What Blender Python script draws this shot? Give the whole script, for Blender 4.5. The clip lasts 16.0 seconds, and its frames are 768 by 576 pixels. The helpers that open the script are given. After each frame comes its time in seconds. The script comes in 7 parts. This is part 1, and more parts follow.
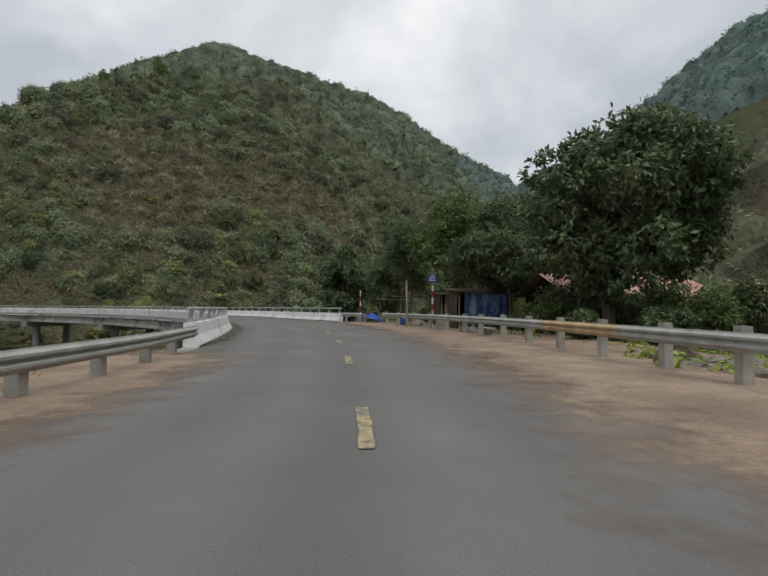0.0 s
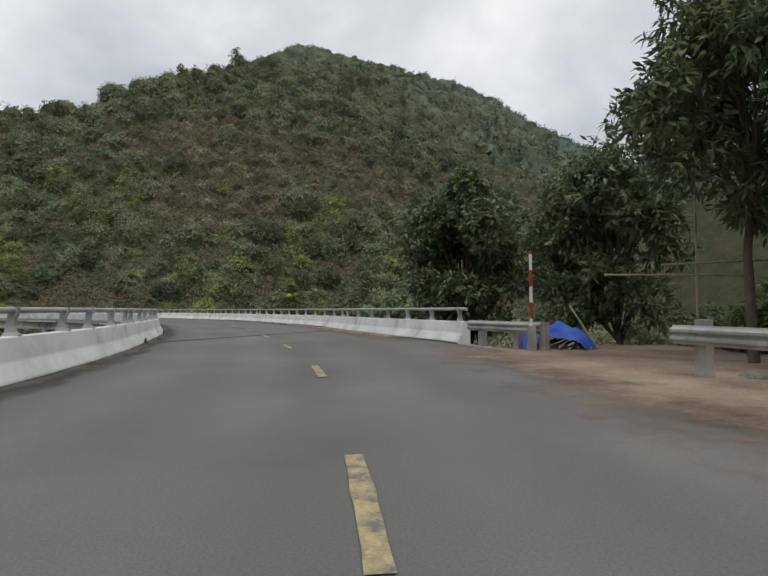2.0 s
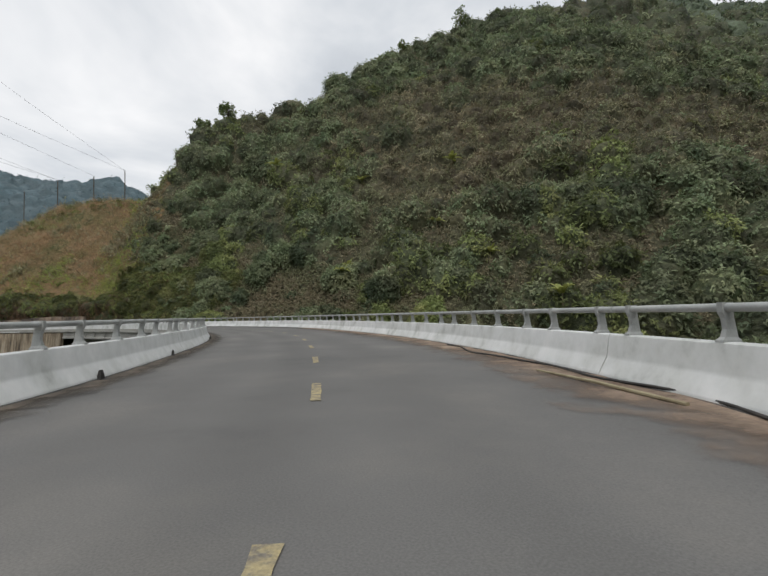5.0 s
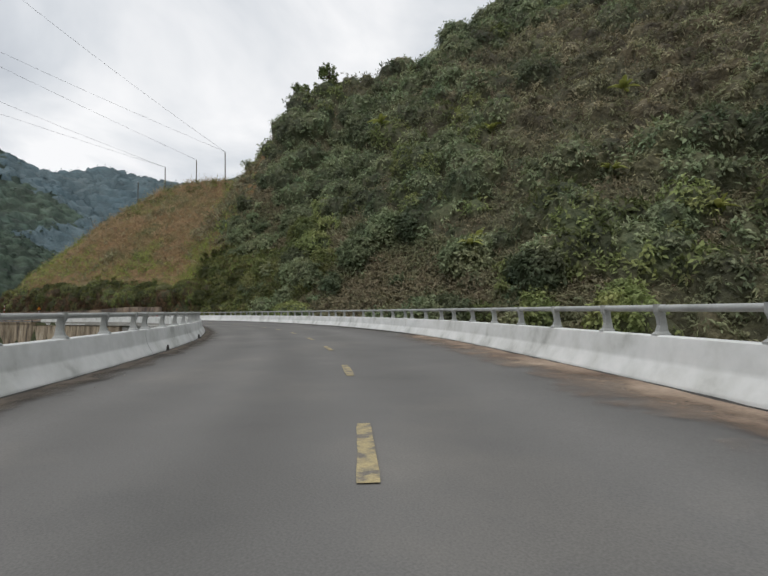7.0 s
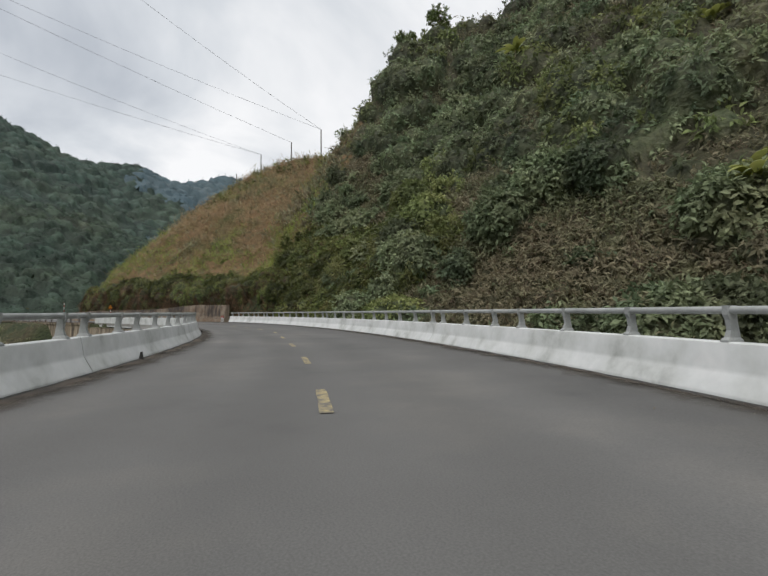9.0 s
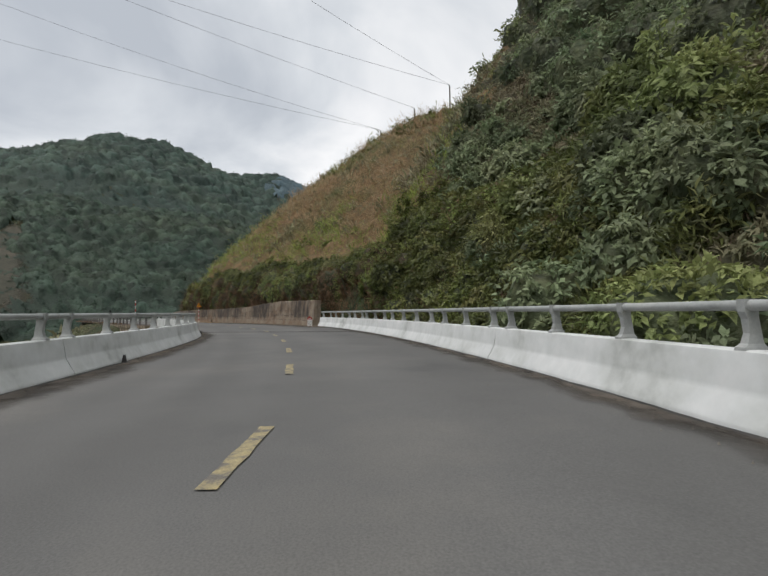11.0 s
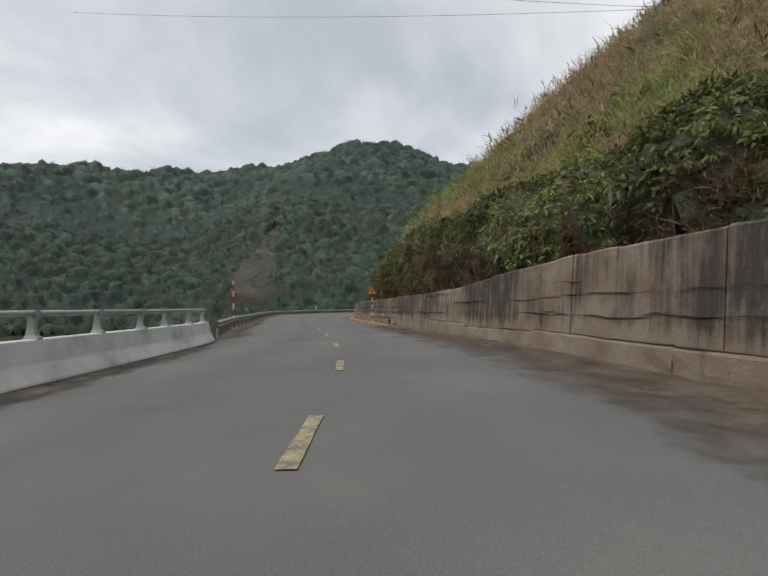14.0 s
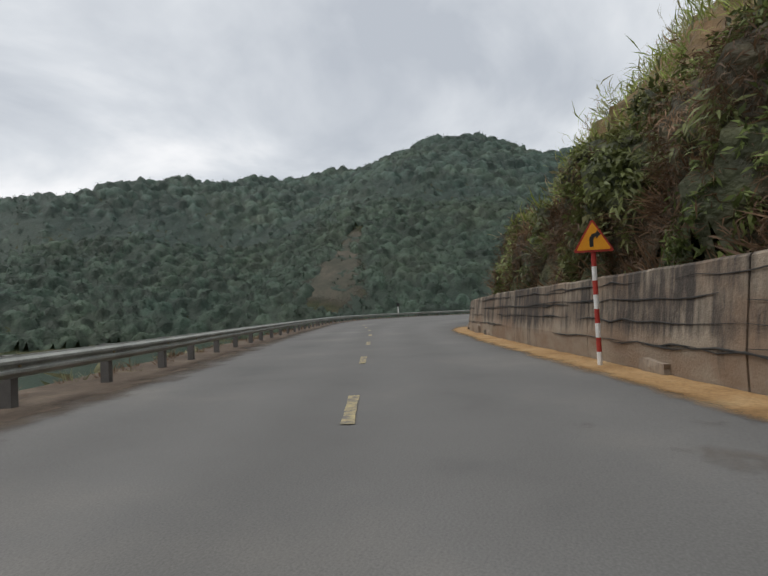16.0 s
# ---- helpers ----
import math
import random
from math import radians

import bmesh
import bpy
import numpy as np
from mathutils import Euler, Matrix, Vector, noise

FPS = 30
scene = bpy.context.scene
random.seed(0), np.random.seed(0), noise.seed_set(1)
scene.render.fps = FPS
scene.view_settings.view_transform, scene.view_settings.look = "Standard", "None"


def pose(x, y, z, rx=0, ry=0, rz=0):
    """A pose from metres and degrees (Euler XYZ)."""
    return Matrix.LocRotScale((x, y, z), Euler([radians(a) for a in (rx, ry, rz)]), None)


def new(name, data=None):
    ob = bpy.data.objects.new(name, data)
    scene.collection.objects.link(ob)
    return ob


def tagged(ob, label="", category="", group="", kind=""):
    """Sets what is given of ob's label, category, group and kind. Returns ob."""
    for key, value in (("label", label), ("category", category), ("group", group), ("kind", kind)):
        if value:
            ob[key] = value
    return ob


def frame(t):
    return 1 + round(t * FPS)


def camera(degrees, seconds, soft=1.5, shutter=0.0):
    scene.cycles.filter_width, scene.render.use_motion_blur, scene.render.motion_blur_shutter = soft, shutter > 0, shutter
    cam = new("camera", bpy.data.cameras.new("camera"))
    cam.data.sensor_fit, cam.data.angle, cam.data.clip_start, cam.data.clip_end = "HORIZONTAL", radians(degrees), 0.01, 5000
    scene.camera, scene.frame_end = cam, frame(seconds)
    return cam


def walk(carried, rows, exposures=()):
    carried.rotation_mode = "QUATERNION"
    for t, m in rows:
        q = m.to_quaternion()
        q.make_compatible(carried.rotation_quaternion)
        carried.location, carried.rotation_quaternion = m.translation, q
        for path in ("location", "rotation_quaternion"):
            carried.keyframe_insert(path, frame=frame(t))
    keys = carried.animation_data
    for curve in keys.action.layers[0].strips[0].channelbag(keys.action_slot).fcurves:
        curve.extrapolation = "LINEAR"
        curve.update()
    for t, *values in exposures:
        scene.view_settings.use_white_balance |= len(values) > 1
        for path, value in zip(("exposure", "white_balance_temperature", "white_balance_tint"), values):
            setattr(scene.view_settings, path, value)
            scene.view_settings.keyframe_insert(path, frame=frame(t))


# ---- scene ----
cam = camera(77.3, 16.0, soft=1.6)
# seconds, x, y, z, yaw, pitch, roll of the driving camera
ROWS = [
    (0.0, -0.00, 0.00, 1.24, 0.00, 2.38, 0.39),
    (0.5, -0.36, 6.86, 1.21, 2.34, 2.70, 0.34),
    (1.0, -1.04, 13.62, 1.18, 4.12, 2.43, 0.14),
    (1.5, -2.09, 20.28, 1.17, 6.32, 2.55, -0.21),
    (2.0, -3.61, 26.80, 1.17, 10.44, 2.53, -0.17),
    (2.5, -5.61, 33.17, 1.20, 15.48, 2.94, -0.03),
    (3.0, -8.11, 39.32, 1.21, 20.48, 2.86, -0.14),
    (3.5, -11.09, 45.24, 1.21, 25.23, 2.61, -0.39),
    (4.0, -14.48, 50.91, 1.21, 29.67, 2.92, -0.79),
    (4.5, -18.19, 56.33, 1.21, 33.89, 3.06, -1.33),
    (5.0, -22.17, 61.50, 1.20, 37.96, 3.08, -1.48),
    (5.5, -26.47, 66.36, 1.20, 41.67, 2.95, -1.33),
    (6.0, -31.09, 70.88, 1.20, 45.00, 2.81, -1.11),
    (6.5, -36.02, 75.05, 1.20, 48.07, 2.69, -0.91),
    (7.0, -41.21, 78.86, 1.20, 51.06, 2.62, -0.76),
    (7.5, -46.62, 82.35, 1.20, 54.12, 2.62, -0.63),
    (8.0, -52.18, 85.52, 1.20, 57.29, 2.75, -0.52),
    (8.5, -57.86, 88.40, 1.20, 60.40, 2.78, -0.52),
    (9.0, -63.62, 91.00, 1.20, 63.51, 2.78, -0.55),
    (9.5, -69.46, 93.31, 1.20, 66.76, 2.78, -0.56),
    (10.0, -75.40, 95.33, 1.19, 70.34, 2.78, -0.56),
    (10.5, -81.45, 97.00, 1.18, 74.36, 2.78, -0.64),
    (11.0, -87.62, 98.30, 1.17, 78.75, 2.76, -0.90),
    (11.5, -93.91, 99.16, 1.17, 83.20, 2.82, -1.41),
    (12.0, -100.31, 99.53, 1.19, 87.75, 2.65, -1.52),
    (12.5, -106.77, 99.41, 1.19, 92.38, 2.60, -1.19),
    (13.0, -113.21, 98.81, 1.18, 96.91, 2.63, -1.01),
    (13.5, -119.60, 97.75, 1.17, 101.38, 2.54, -1.03),
    (14.0, -125.90, 96.23, 1.18, 105.57, 2.27, -0.96),
    (14.5, -132.09, 94.18, 1.22, 109.49, 2.69, -0.65),
    (15.0, -138.25, 91.73, 1.23, 112.45, 2.97, -1.09),
    (15.5, -144.46, 88.96, 1.23, 114.26, 3.00, -1.70),
    (16.0, -150.73, 85.92, 1.20, 115.59, 2.76, -2.32),
]
walk(cam, [(t, pose(x, y, z, 90 + pitch, 0, yaw) @ pose(0, 0, 0, 0, 0, roll)) for t, x, y, z, yaw, pitch, roll in ROWS])

# ---- light ----
world = bpy.data.worlds.new("overcast_sky")
scene.world = world
world.use_nodes = True
wn, wl = world.node_tree.nodes, world.node_tree.links
wn.clear()
SUN_EL, SUN_ROT = radians(66), radians(215)
sky = wn.new("ShaderNodeTexSky")
sky.sky_type, sky.sun_disc, sky.sun_elevation, sky.sun_rotation = "NISHITA", False, SUN_EL, SUN_ROT
sky_soft = wn.new("ShaderNodeMix")
sky_soft.data_type, sky_soft.blend_type = "RGBA", "MULTIPLY"
sky_soft.inputs[0].default_value = 1.0
sky_soft.inputs[7].default_value = (0.1, 0.1, 0.1, 1)
wl.new(sky.outputs[0], sky_soft.inputs[6])
wtc = wn.new("ShaderNodeTexCoord")
sep = wn.new("ShaderNodeSeparateXYZ")
wl.new(wtc.outputs["Generated"], sep.inputs[0])
lift = wn.new("ShaderNodeMath")
lift.operation = "ADD"
lift.inputs[1].default_value = 0.22
wl.new(sep.outputs[2], lift.inputs[0])
lmax = wn.new("ShaderNodeMath")
lmax.operation = "MAXIMUM"
lmax.inputs[1].default_value = 0.08
wl.new(lift.outputs[0], lmax.inputs[0])
dx, dy = wn.new("ShaderNodeMath"), wn.new("ShaderNodeMath")
for n, k in ((dx, 0), (dy, 1)):
    n.operation = "DIVIDE"
    wl.new(sep.outputs[k], n.inputs[0])
    wl.new(lmax.outputs[0], n.inputs[1])
plane = wn.new("ShaderNodeCombineXYZ")
wl.new(dx.outputs[0], plane.inputs[0])
wl.new(dy.outputs[0], plane.inputs[1])
cl1 = wn.new("ShaderNodeTexNoise")
cl1.inputs["Scale"].default_value, cl1.inputs["Detail"].default_value, cl1.inputs["Roughness"].default_value = 1.15, 6, 0.52
cl1.inputs["Distortion"].default_value = 0.35
wl.new(plane.outputs[0], cl1.inputs["Vector"])
ramp = wn.new("ShaderNodeValToRGB")
ramp.color_ramp.elements[0].position, ramp.color_ramp.elements[0].color = 0.36, (0.52, 0.555, 0.605, 1)
ramp.color_ramp.elements[1].position, ramp.color_ramp.elements[1].color = 0.63, (1.0, 1.0, 1.005, 1)
e = ramp.color_ramp.elements.new(0.5)
e.color = (0.72, 0.75, 0.785, 1)
wl.new(cl1.outputs[0], ramp.inputs[0])
cover = wn.new("ShaderNodeMix")
cover.data_type = "RGBA"
cover.inputs[0].default_value = 0.93
wl.new(sky_soft.outputs[2], cover.inputs[6])
wl.new(ramp.outputs[0], cover.inputs[7])
bg = wn.new("ShaderNodeBackground")
bg.inputs[1].default_value = 1.0
wl.new(cover.outputs[2], bg.inputs[0])
wo = wn.new("ShaderNodeOutputWorld")
wl.new(bg.outputs[0], wo.inputs[0])

sun_data = bpy.data.lights.new("sun", "SUN")
sun_data.energy, sun_data.angle, sun_data.color = 1.5, radians(40), (1.0, 0.97, 0.92)
sun = new("sun", sun_data)
sun.matrix_world = pose(0, 0, 300, 24, 0, 35)

# ---- materials ----


def surface(name, cols, scale=1.0, fine=25.0, rough=0.8, bump=0.25, metal=0.0, island=0.0, spread=0.12, stretch=(1, 1, 1), spec=0.3, dist=0.02, obj=0.0):
    """A two-scale noise material: cols is a list of (position, colour) along the large noise; fine grain and relief on top."""
    m = bpy.data.materials.new(name)
    m.use_nodes = True
    n, l = m.node_tree.nodes, m.node_tree.links
    bsdf = n["Principled BSDF"]
    geo = n.new("ShaderNodeNewGeometry")
    mp = n.new("ShaderNodeVectorMath")
    mp.operation = "MULTIPLY"
    mp.inputs[1].default_value = stretch
    l.new(geo.outputs["Position"], mp.inputs[0])
    big = n.new("ShaderNodeTexNoise")
    big.inputs["Scale"].default_value, big.inputs["Detail"].default_value, big.inputs["Roughness"].default_value = scale, 5, 0.6
    l.new(mp.outputs[0], big.inputs["Vector"])
    cr = n.new("ShaderNodeValToRGB")
    els = cr.color_ramp.elements
    els[0].position, els[0].color = cols[0][0], (*cols[0][1], 1)
    els[1].position, els[1].color = cols[-1][0], (*cols[-1][1], 1)
    for p, c in cols[1:-1]:
        els.new(p).color = (*c, 1)
    l.new(big.outputs[0], cr.inputs[0])
    small = n.new("ShaderNodeTexNoise")
    small.inputs["Scale"].default_value, small.inputs["Detail"].default_value = fine, 4
    l.new(mp.outputs[0], small.inputs["Vector"])
    rng = n.new("ShaderNodeMapRange")
    rng.inputs[1].default_value, rng.inputs[2].default_value = 0.25, 0.75
    rng.inputs[3].default_value, rng.inputs[4].default_value = 1 - spread, 1 + spread
    l.new(small.outputs[0], rng.inputs[0])
    val = rng.outputs[0]
    for amount, out in ((island, "island"), (obj, "object")):
        if amount:
            if out == "island":
                src = geo.outputs["Random Per Island"]
            else:
                src = n.new("ShaderNodeObjectInfo").outputs["Random"]
            r2 = n.new("ShaderNodeMapRange")
            r2.inputs[3].default_value, r2.inputs[4].default_value = 1 - amount, 1 + amount
            l.new(src, r2.inputs[0])
            mul = n.new("ShaderNodeMath")
            mul.operation = "MULTIPLY"
            l.new(val, mul.inputs[0])
            l.new(r2.outputs[0], mul.inputs[1])
            val = mul.outputs[0]
    sc = n.new("ShaderNodeVectorMath")
    sc.operation = "SCALE"
    l.new(cr.outputs[0], sc.inputs[0])
    l.new(val, sc.inputs[3])
    l.new(sc.outputs[0], bsdf.inputs["Base Color"])
    bsdf.inputs["Metallic"].default_value = metal
    bsdf.inputs["Specular IOR Level"].default_value = spec
    rr = n.new("ShaderNodeMapRange")
    rr.inputs[3].default_value, rr.inputs[4].default_value = max(0.05, rough - 0.1), min(1, rough + 0.1)
    l.new(small.outputs[0], rr.inputs[0])
    l.new(rr.outputs[0], bsdf.inputs["Roughness"])
    if bump:
        b = n.new("ShaderNodeBump")
        b.inputs["Strength"].default_value, b.inputs["Distance"].default_value = bump, dist
        l.new(small.outputs[0], b.inputs["Height"])
        l.new(b.outputs[0], bsdf.inputs["Normal"])
    return m


def leafy(name, cols, scale, island=0.35, rough=0.55, spread=0.1, fine=3.0, bump=0.0, dist=0.3):
    m = surface(name, cols, scale=scale, fine=fine, rough=rough, bump=bump, island=island, spread=spread, spec=0.25, dist=dist)
    n, l = m.node_tree.nodes, m.node_tree.links
    bsdf = n["Principled BSDF"]
    out = [q for q in n if q.type == "OUTPUT_MATERIAL"][0]
    tr = n.new("ShaderNodeBsdfTranslucent")
    l.new(bsdf.inputs["Base Color"].links[0].from_socket, tr.inputs[0])
    mix = n.new("ShaderNodeMixShader")
    mix.inputs[0].default_value = 0.3
    l.new(bsdf.outputs[0], mix.inputs[1])
    l.new(tr.outputs[0], mix.inputs[2])
    l.new(mix.outputs[0], out.inputs[0])
    return m


def vary(m, lo=0.55, hi=1.45):
    """Each crown of a wood its own lightness, by the mesh's crown value."""
    n, l = m.node_tree.nodes, m.node_tree.links
    att = n.new("ShaderNodeAttribute")
    att.attribute_name = "crown"
    rng_ = n.new("ShaderNodeMapRange")
    rng_.inputs[3].default_value, rng_.inputs[4].default_value = lo, hi
    l.new(att.outputs["Fac"], rng_.inputs[0])
    for node in [q for q in n if q.type in ("BSDF_PRINCIPLED", "BSDF_TRANSLUCENT")]:
        sock = node.inputs[0]
        mul = n.new("ShaderNodeVectorMath")
        mul.operation = "SCALE"
        l.new(sock.links[0].from_socket, mul.inputs[0])
        l.new(rng_.outputs[0], mul.inputs[3])
        l.new(mul.outputs[0], sock)
    return m


ASPHALT = surface("asphalt", [(0.3, (0.108, 0.107, 0.104)), (0.42, (0.13, 0.127, 0.122)), (0.52, (0.137, 0.134, 0.129)), (0.6, (0.15, 0.145, 0.137)), (0.74, (0.178, 0.17, 0.157))], 0.3, 58, 0.85, 0.4, spread=0.2, dist=0.01)
GRIME = surface("road_grime", [(0.3, (0.05, 0.045, 0.04)), (0.5, (0.10, 0.085, 0.07)), (0.7, (0.17, 0.14, 0.11))], 0.8, 25, 0.95, 0.5, spread=0.3, dist=0.02)
DIRT = surface("dirt", [(0.3, (0.175, 0.126, 0.094)), (0.5, (0.254, 0.189, 0.141)), (0.7, (0.356, 0.277, 0.211))], 0.6, 18, 0.95, 0.6, spread=0.25, dist=0.03)
EARTH = surface("undergrowth", [(0.28, (0.025, 0.034, 0.015)), (0.42, (0.042, 0.053, 0.023)), (0.54, (0.06, 0.064, 0.03)), (0.64, (0.078, 0.064, 0.037)), (0.76, (0.042, 0.053, 0.023))], 0.16, 2.2, 0.95, 1.0, spread=0.6, dist=0.6)
WHITEWASH = surface("whitewashed_concrete", [(0.3, (0.43, 0.44, 0.42)), (0.42, (0.62, 0.63, 0.61)), (0.55, (0.71, 0.72, 0.71)), (0.7, (0.78, 0.78, 0.77))], 0.9, 5, 0.75, 0.2, spread=0.05, dist=0.008)
CONCRETE = surface("weathered_concrete", [(0.3, (0.20, 0.19, 0.17)), (0.5, (0.32, 0.31, 0.28)), (0.7, (0.42, 0.40, 0.37))], 1.3, 30, 0.9, 0.4, spread=0.15, dist=0.01)
GIRDER = surface("girder_concrete", [(0.3, (0.24, 0.235, 0.22)), (0.55, (0.33, 0.325, 0.30)), (0.75, (0.40, 0.39, 0.365))], 0.35, 9, 0.9, 0.3, spread=0.12, stretch=(1, 1, 0.4))
RAIL = surface("grey_rail_paint", [(0.3, (0.30, 0.31, 0.30)), (0.55, (0.40, 0.41, 0.40)), (0.75, (0.48, 0.48, 0.46))], 1.5, 35, 0.6, 0.15, spread=0.1, dist=0.004)
GALV = surface("galvanised_steel", [(0.3, (0.27, 0.28, 0.26)), (0.5, (0.36, 0.37, 0.345)), (0.75, (0.46, 0.465, 0.44))], 1.4, 22, 0.68, 0.15, metal=0.12, spread=0.16, dist=0.003)
RUSTY = surface("yellowed_steel", [(0.35, (0.36, 0.25, 0.14)), (0.6, (0.50, 0.38, 0.23))], 1.6, 25, 0.7, 0.15, metal=0.1, spread=0.15)
YELLOW = surface("worn_yellow_paint", [(0.40, (0.17, 0.155, 0.135)), (0.5, (0.31, 0.265, 0.165)), (0.64, (0.42, 0.345, 0.19))], 6.0, 50, 0.8, 0.2, spread=0.25)
JOINT = surface("joint_rubber", [(0.3, (0.03, 0.03, 0.03)), (0.7, (0.07, 0.065, 0.06))], 3, 40, 0.8, 0.2)
JOINT_STEEL = surface("joint_concrete", [(0.3, (0.13, 0.125, 0.12)), (0.7, (0.19, 0.18, 0.175))], 3, 40, 0.8, 0.2)

# ---- mesh helpers ----
ORIGIN = {}


class Shape:
    """Vertices and faces of one mesh."""

    def __init__(self):
        self.v, self.f = [], []

    def add(self, verts, faces):
        k = len(self.v)
        self.v.extend(tuple(map(float, p)) for p in verts)
        self.f.extend(tuple(i + k for i in q) for q in faces)
        return self

    def box(self, size, m=None, taper=1.0):
        x, y, z = (s / 2 for s in size)
        t = taper
        vs = [(-x, -y, -z), (x, -y, -z), (x, y, -z), (-x, y, -z), (-x * t, -y * t, z), (x * t, -y * t, z), (x * t, y * t, z), (-x * t, y * t, z)]
        m = m or Matrix.Identity(4)
        return self.add([m @ Vector(p) for p in vs], [(3, 2, 1, 0), (4, 5, 6, 7), (0, 1, 5, 4), (1, 2, 6, 5), (2, 3, 7, 6), (3, 0, 4, 7)])

    def tube(self, pts, radii, sides=8):
        pts = [Vector(p) for p in pts]
        if not hasattr(radii, "__len__"):
            radii = [radii] * len(pts)
        rings = []
        for i, p in enumerate(pts):
            d = (pts[min(i + 1, len(pts) - 1)] - pts[max(i - 1, 0)]).normalized()
            a = d.cross(Vector((0.03, 0.02, 1)) if abs(d.z) < 0.95 else Vector((1, 0, 0))).normalized()
            b = a.cross(d)
            rings.append([p + radii[i] * (math.cos(q) * a + math.sin(q) * b) for q in (2 * math.pi * j / sides for j in range(sides))])
        vs = [q for r in rings for q in r]
        fs = []
        for i in range(len(pts) - 1):
            for j in range(sides):
                fs.append((i * sides + j, i * sides + (j + 1) % sides, (i + 1) * sides + (j + 1) % sides, (i + 1) * sides + j))
        fs.append(tuple(range(sides))[::-1])
        fs.append(tuple((len(pts) - 1) * sides + j for j in range(sides)))
        return self.add(vs, fs)

    def sweep(self, line, profile, closed=True):
        """Sweeps (outward, z) points along a plan line; outward is to the right of its direction."""
        n, k = len(line), len(profile)
        nrm = normals(line)
        vs = [(line[i][0] + nrm[i][0] * o, line[i][1] + nrm[i][1] * o, z) for i in range(n) for o, z in profile]
        fs = []
        last = k if closed else k - 1
        for i in range(n - 1):
            for j in range(last):
                fs.append((i * k + j, i * k + (j + 1) % k, (i + 1) * k + (j + 1) % k, (i + 1) * k + j))
        if closed:
            fs.append(tuple(range(k))[::-1])
            fs.append(tuple((n - 1) * k + j for j in range(k)))
        return self.add(vs, fs)

    def lathe(self, profile, m=None, sides=12):
        m = m or Matrix.Identity(4)
        k = len(profile)
        vs = [m @ Vector((r * math.cos(a), r * math.sin(a), z)) for r, z in profile for a in (2 * math.pi * j / sides for j in range(sides))]
        fs = [(i * sides + j, i * sides + (j + 1) % sides, (i + 1) * sides + (j + 1) % sides, (i + 1) * sides + j) for i in range(k - 1) for j in range(sides)]
        fs += [tuple(range(sides))[::-1], tuple((k - 1) * sides + j for j in range(sides))]
        return self.add(vs, fs)


def link(name, shape, material, parent=None, label="", smooth=False, local=False):
    """One mesh object; its vertices are in world metres unless local."""
    o = ORIGIN[parent.name] if parent is not None else Vector((0, 0, 0))
    off = Vector((0, 0, 0)) if local else o
    me = bpy.data.meshes.new(name)
    if isinstance(shape, Shape):
        me.from_pydata([(x - off.x, y - off.y, z - off.z) for x, y, z in shape.v], [], shape.f)
    else:
        vs, quads = shape
        vs = vs - np.array(off)[None]
        me.vertices.add(len(vs))
        me.vertices.foreach_set("co", vs.astype(np.float32).ravel())
        k = quads.shape[1]
        me.loops.add(quads.size)
        me.loops.foreach_set("vertex_index", quads.astype(np.int32).ravel())
        me.polygons.add(len(quads))
        me.polygons.foreach_set("loop_start", np.arange(0, quads.size, k, dtype=np.int32))
        me.update(calc_edges=True)
    if smooth:
        me.polygons.foreach_set("use_smooth", np.ones(len(me.polygons), dtype=bool))
        if isinstance(shape, Shape):
            me.set_sharp_from_angle(angle=radians(38))
    me.materials.append(material)
    ob = new(name, me)
    ORIGIN[ob.name] = o
    if parent is not None:
        ob.parent = parent
    if label:
        ob["label"] = label
    return ob


def part(name, shape, material, parent, label="", smooth=False, local=False):
    return link(name, shape, material, parent, label, smooth, local)


def thing(name, at, label, category, group="", kind=""):
    ob = new(name)
    ob.location = at
    ob.empty_display_size = 0.2
    ORIGIN[ob.name] = Vector(at)
    return tagged(ob, label, category, group, kind)


def solo(name, at, shape, material, label, category, group="", kind="", smooth=False):
    """A thing that is one mesh, its origin at its base."""
    at = Vector(at)
    ob = link(name, shape, material, None, "", smooth)
    ob.data.transform(Matrix.Translation(-at))
    ob.location = at
    ORIGIN[ob.name] = at
    return tagged(ob, label, category, group, kind)


def normals(line):
    out = []
    for i in range(len(line)):
        a, b = line[max(i - 1, 0)], line[min(i + 1, len(line) - 1)]
        dx, dy = b[0] - a[0], b[1] - a[1]
        q = math.hypot(dx, dy) or 1
        out.append((dy / q, -dx / q))
    return out


def spline(ctrl, step=1.0):
    """Catmull-Rom through the control points, resampled at even steps."""
    c = np.array([2 * np.array(ctrl[0]) - np.array(ctrl[1]), *map(np.array, ctrl), 2 * np.array(ctrl[-1]) - np.array(ctrl[-2])], dtype=float)
    out = []
    for i in range(1, len(c) - 2):
        for u in np.linspace(0, 1, 24, endpoint=False):
            out.append(0.5 * (2 * c[i] + (c[i + 1] - c[i - 1]) * u + (2 * c[i - 1] - 5 * c[i] + 4 * c[i + 1] - c[i + 2]) * u * u + (3 * c[i] - c[i - 1] - 3 * c[i + 1] + c[i + 2]) * u ** 3))
    out.append(c[-2])
    out = np.array(out)
    s = np.r_[0, np.cumsum(np.hypot(*np.diff(out, axis=0).T))]
    k = np.linspace(0, s[-1], max(2, int(s[-1] / step) + 1))
    return np.stack([np.interp(k, s, out[:, 0]), np.interp(k, s, out[:, 1])], 1)


def near(line, p):
    return int(np.hypot(line[:, 0] - p[0], line[:, 1] - p[1]).argmin())


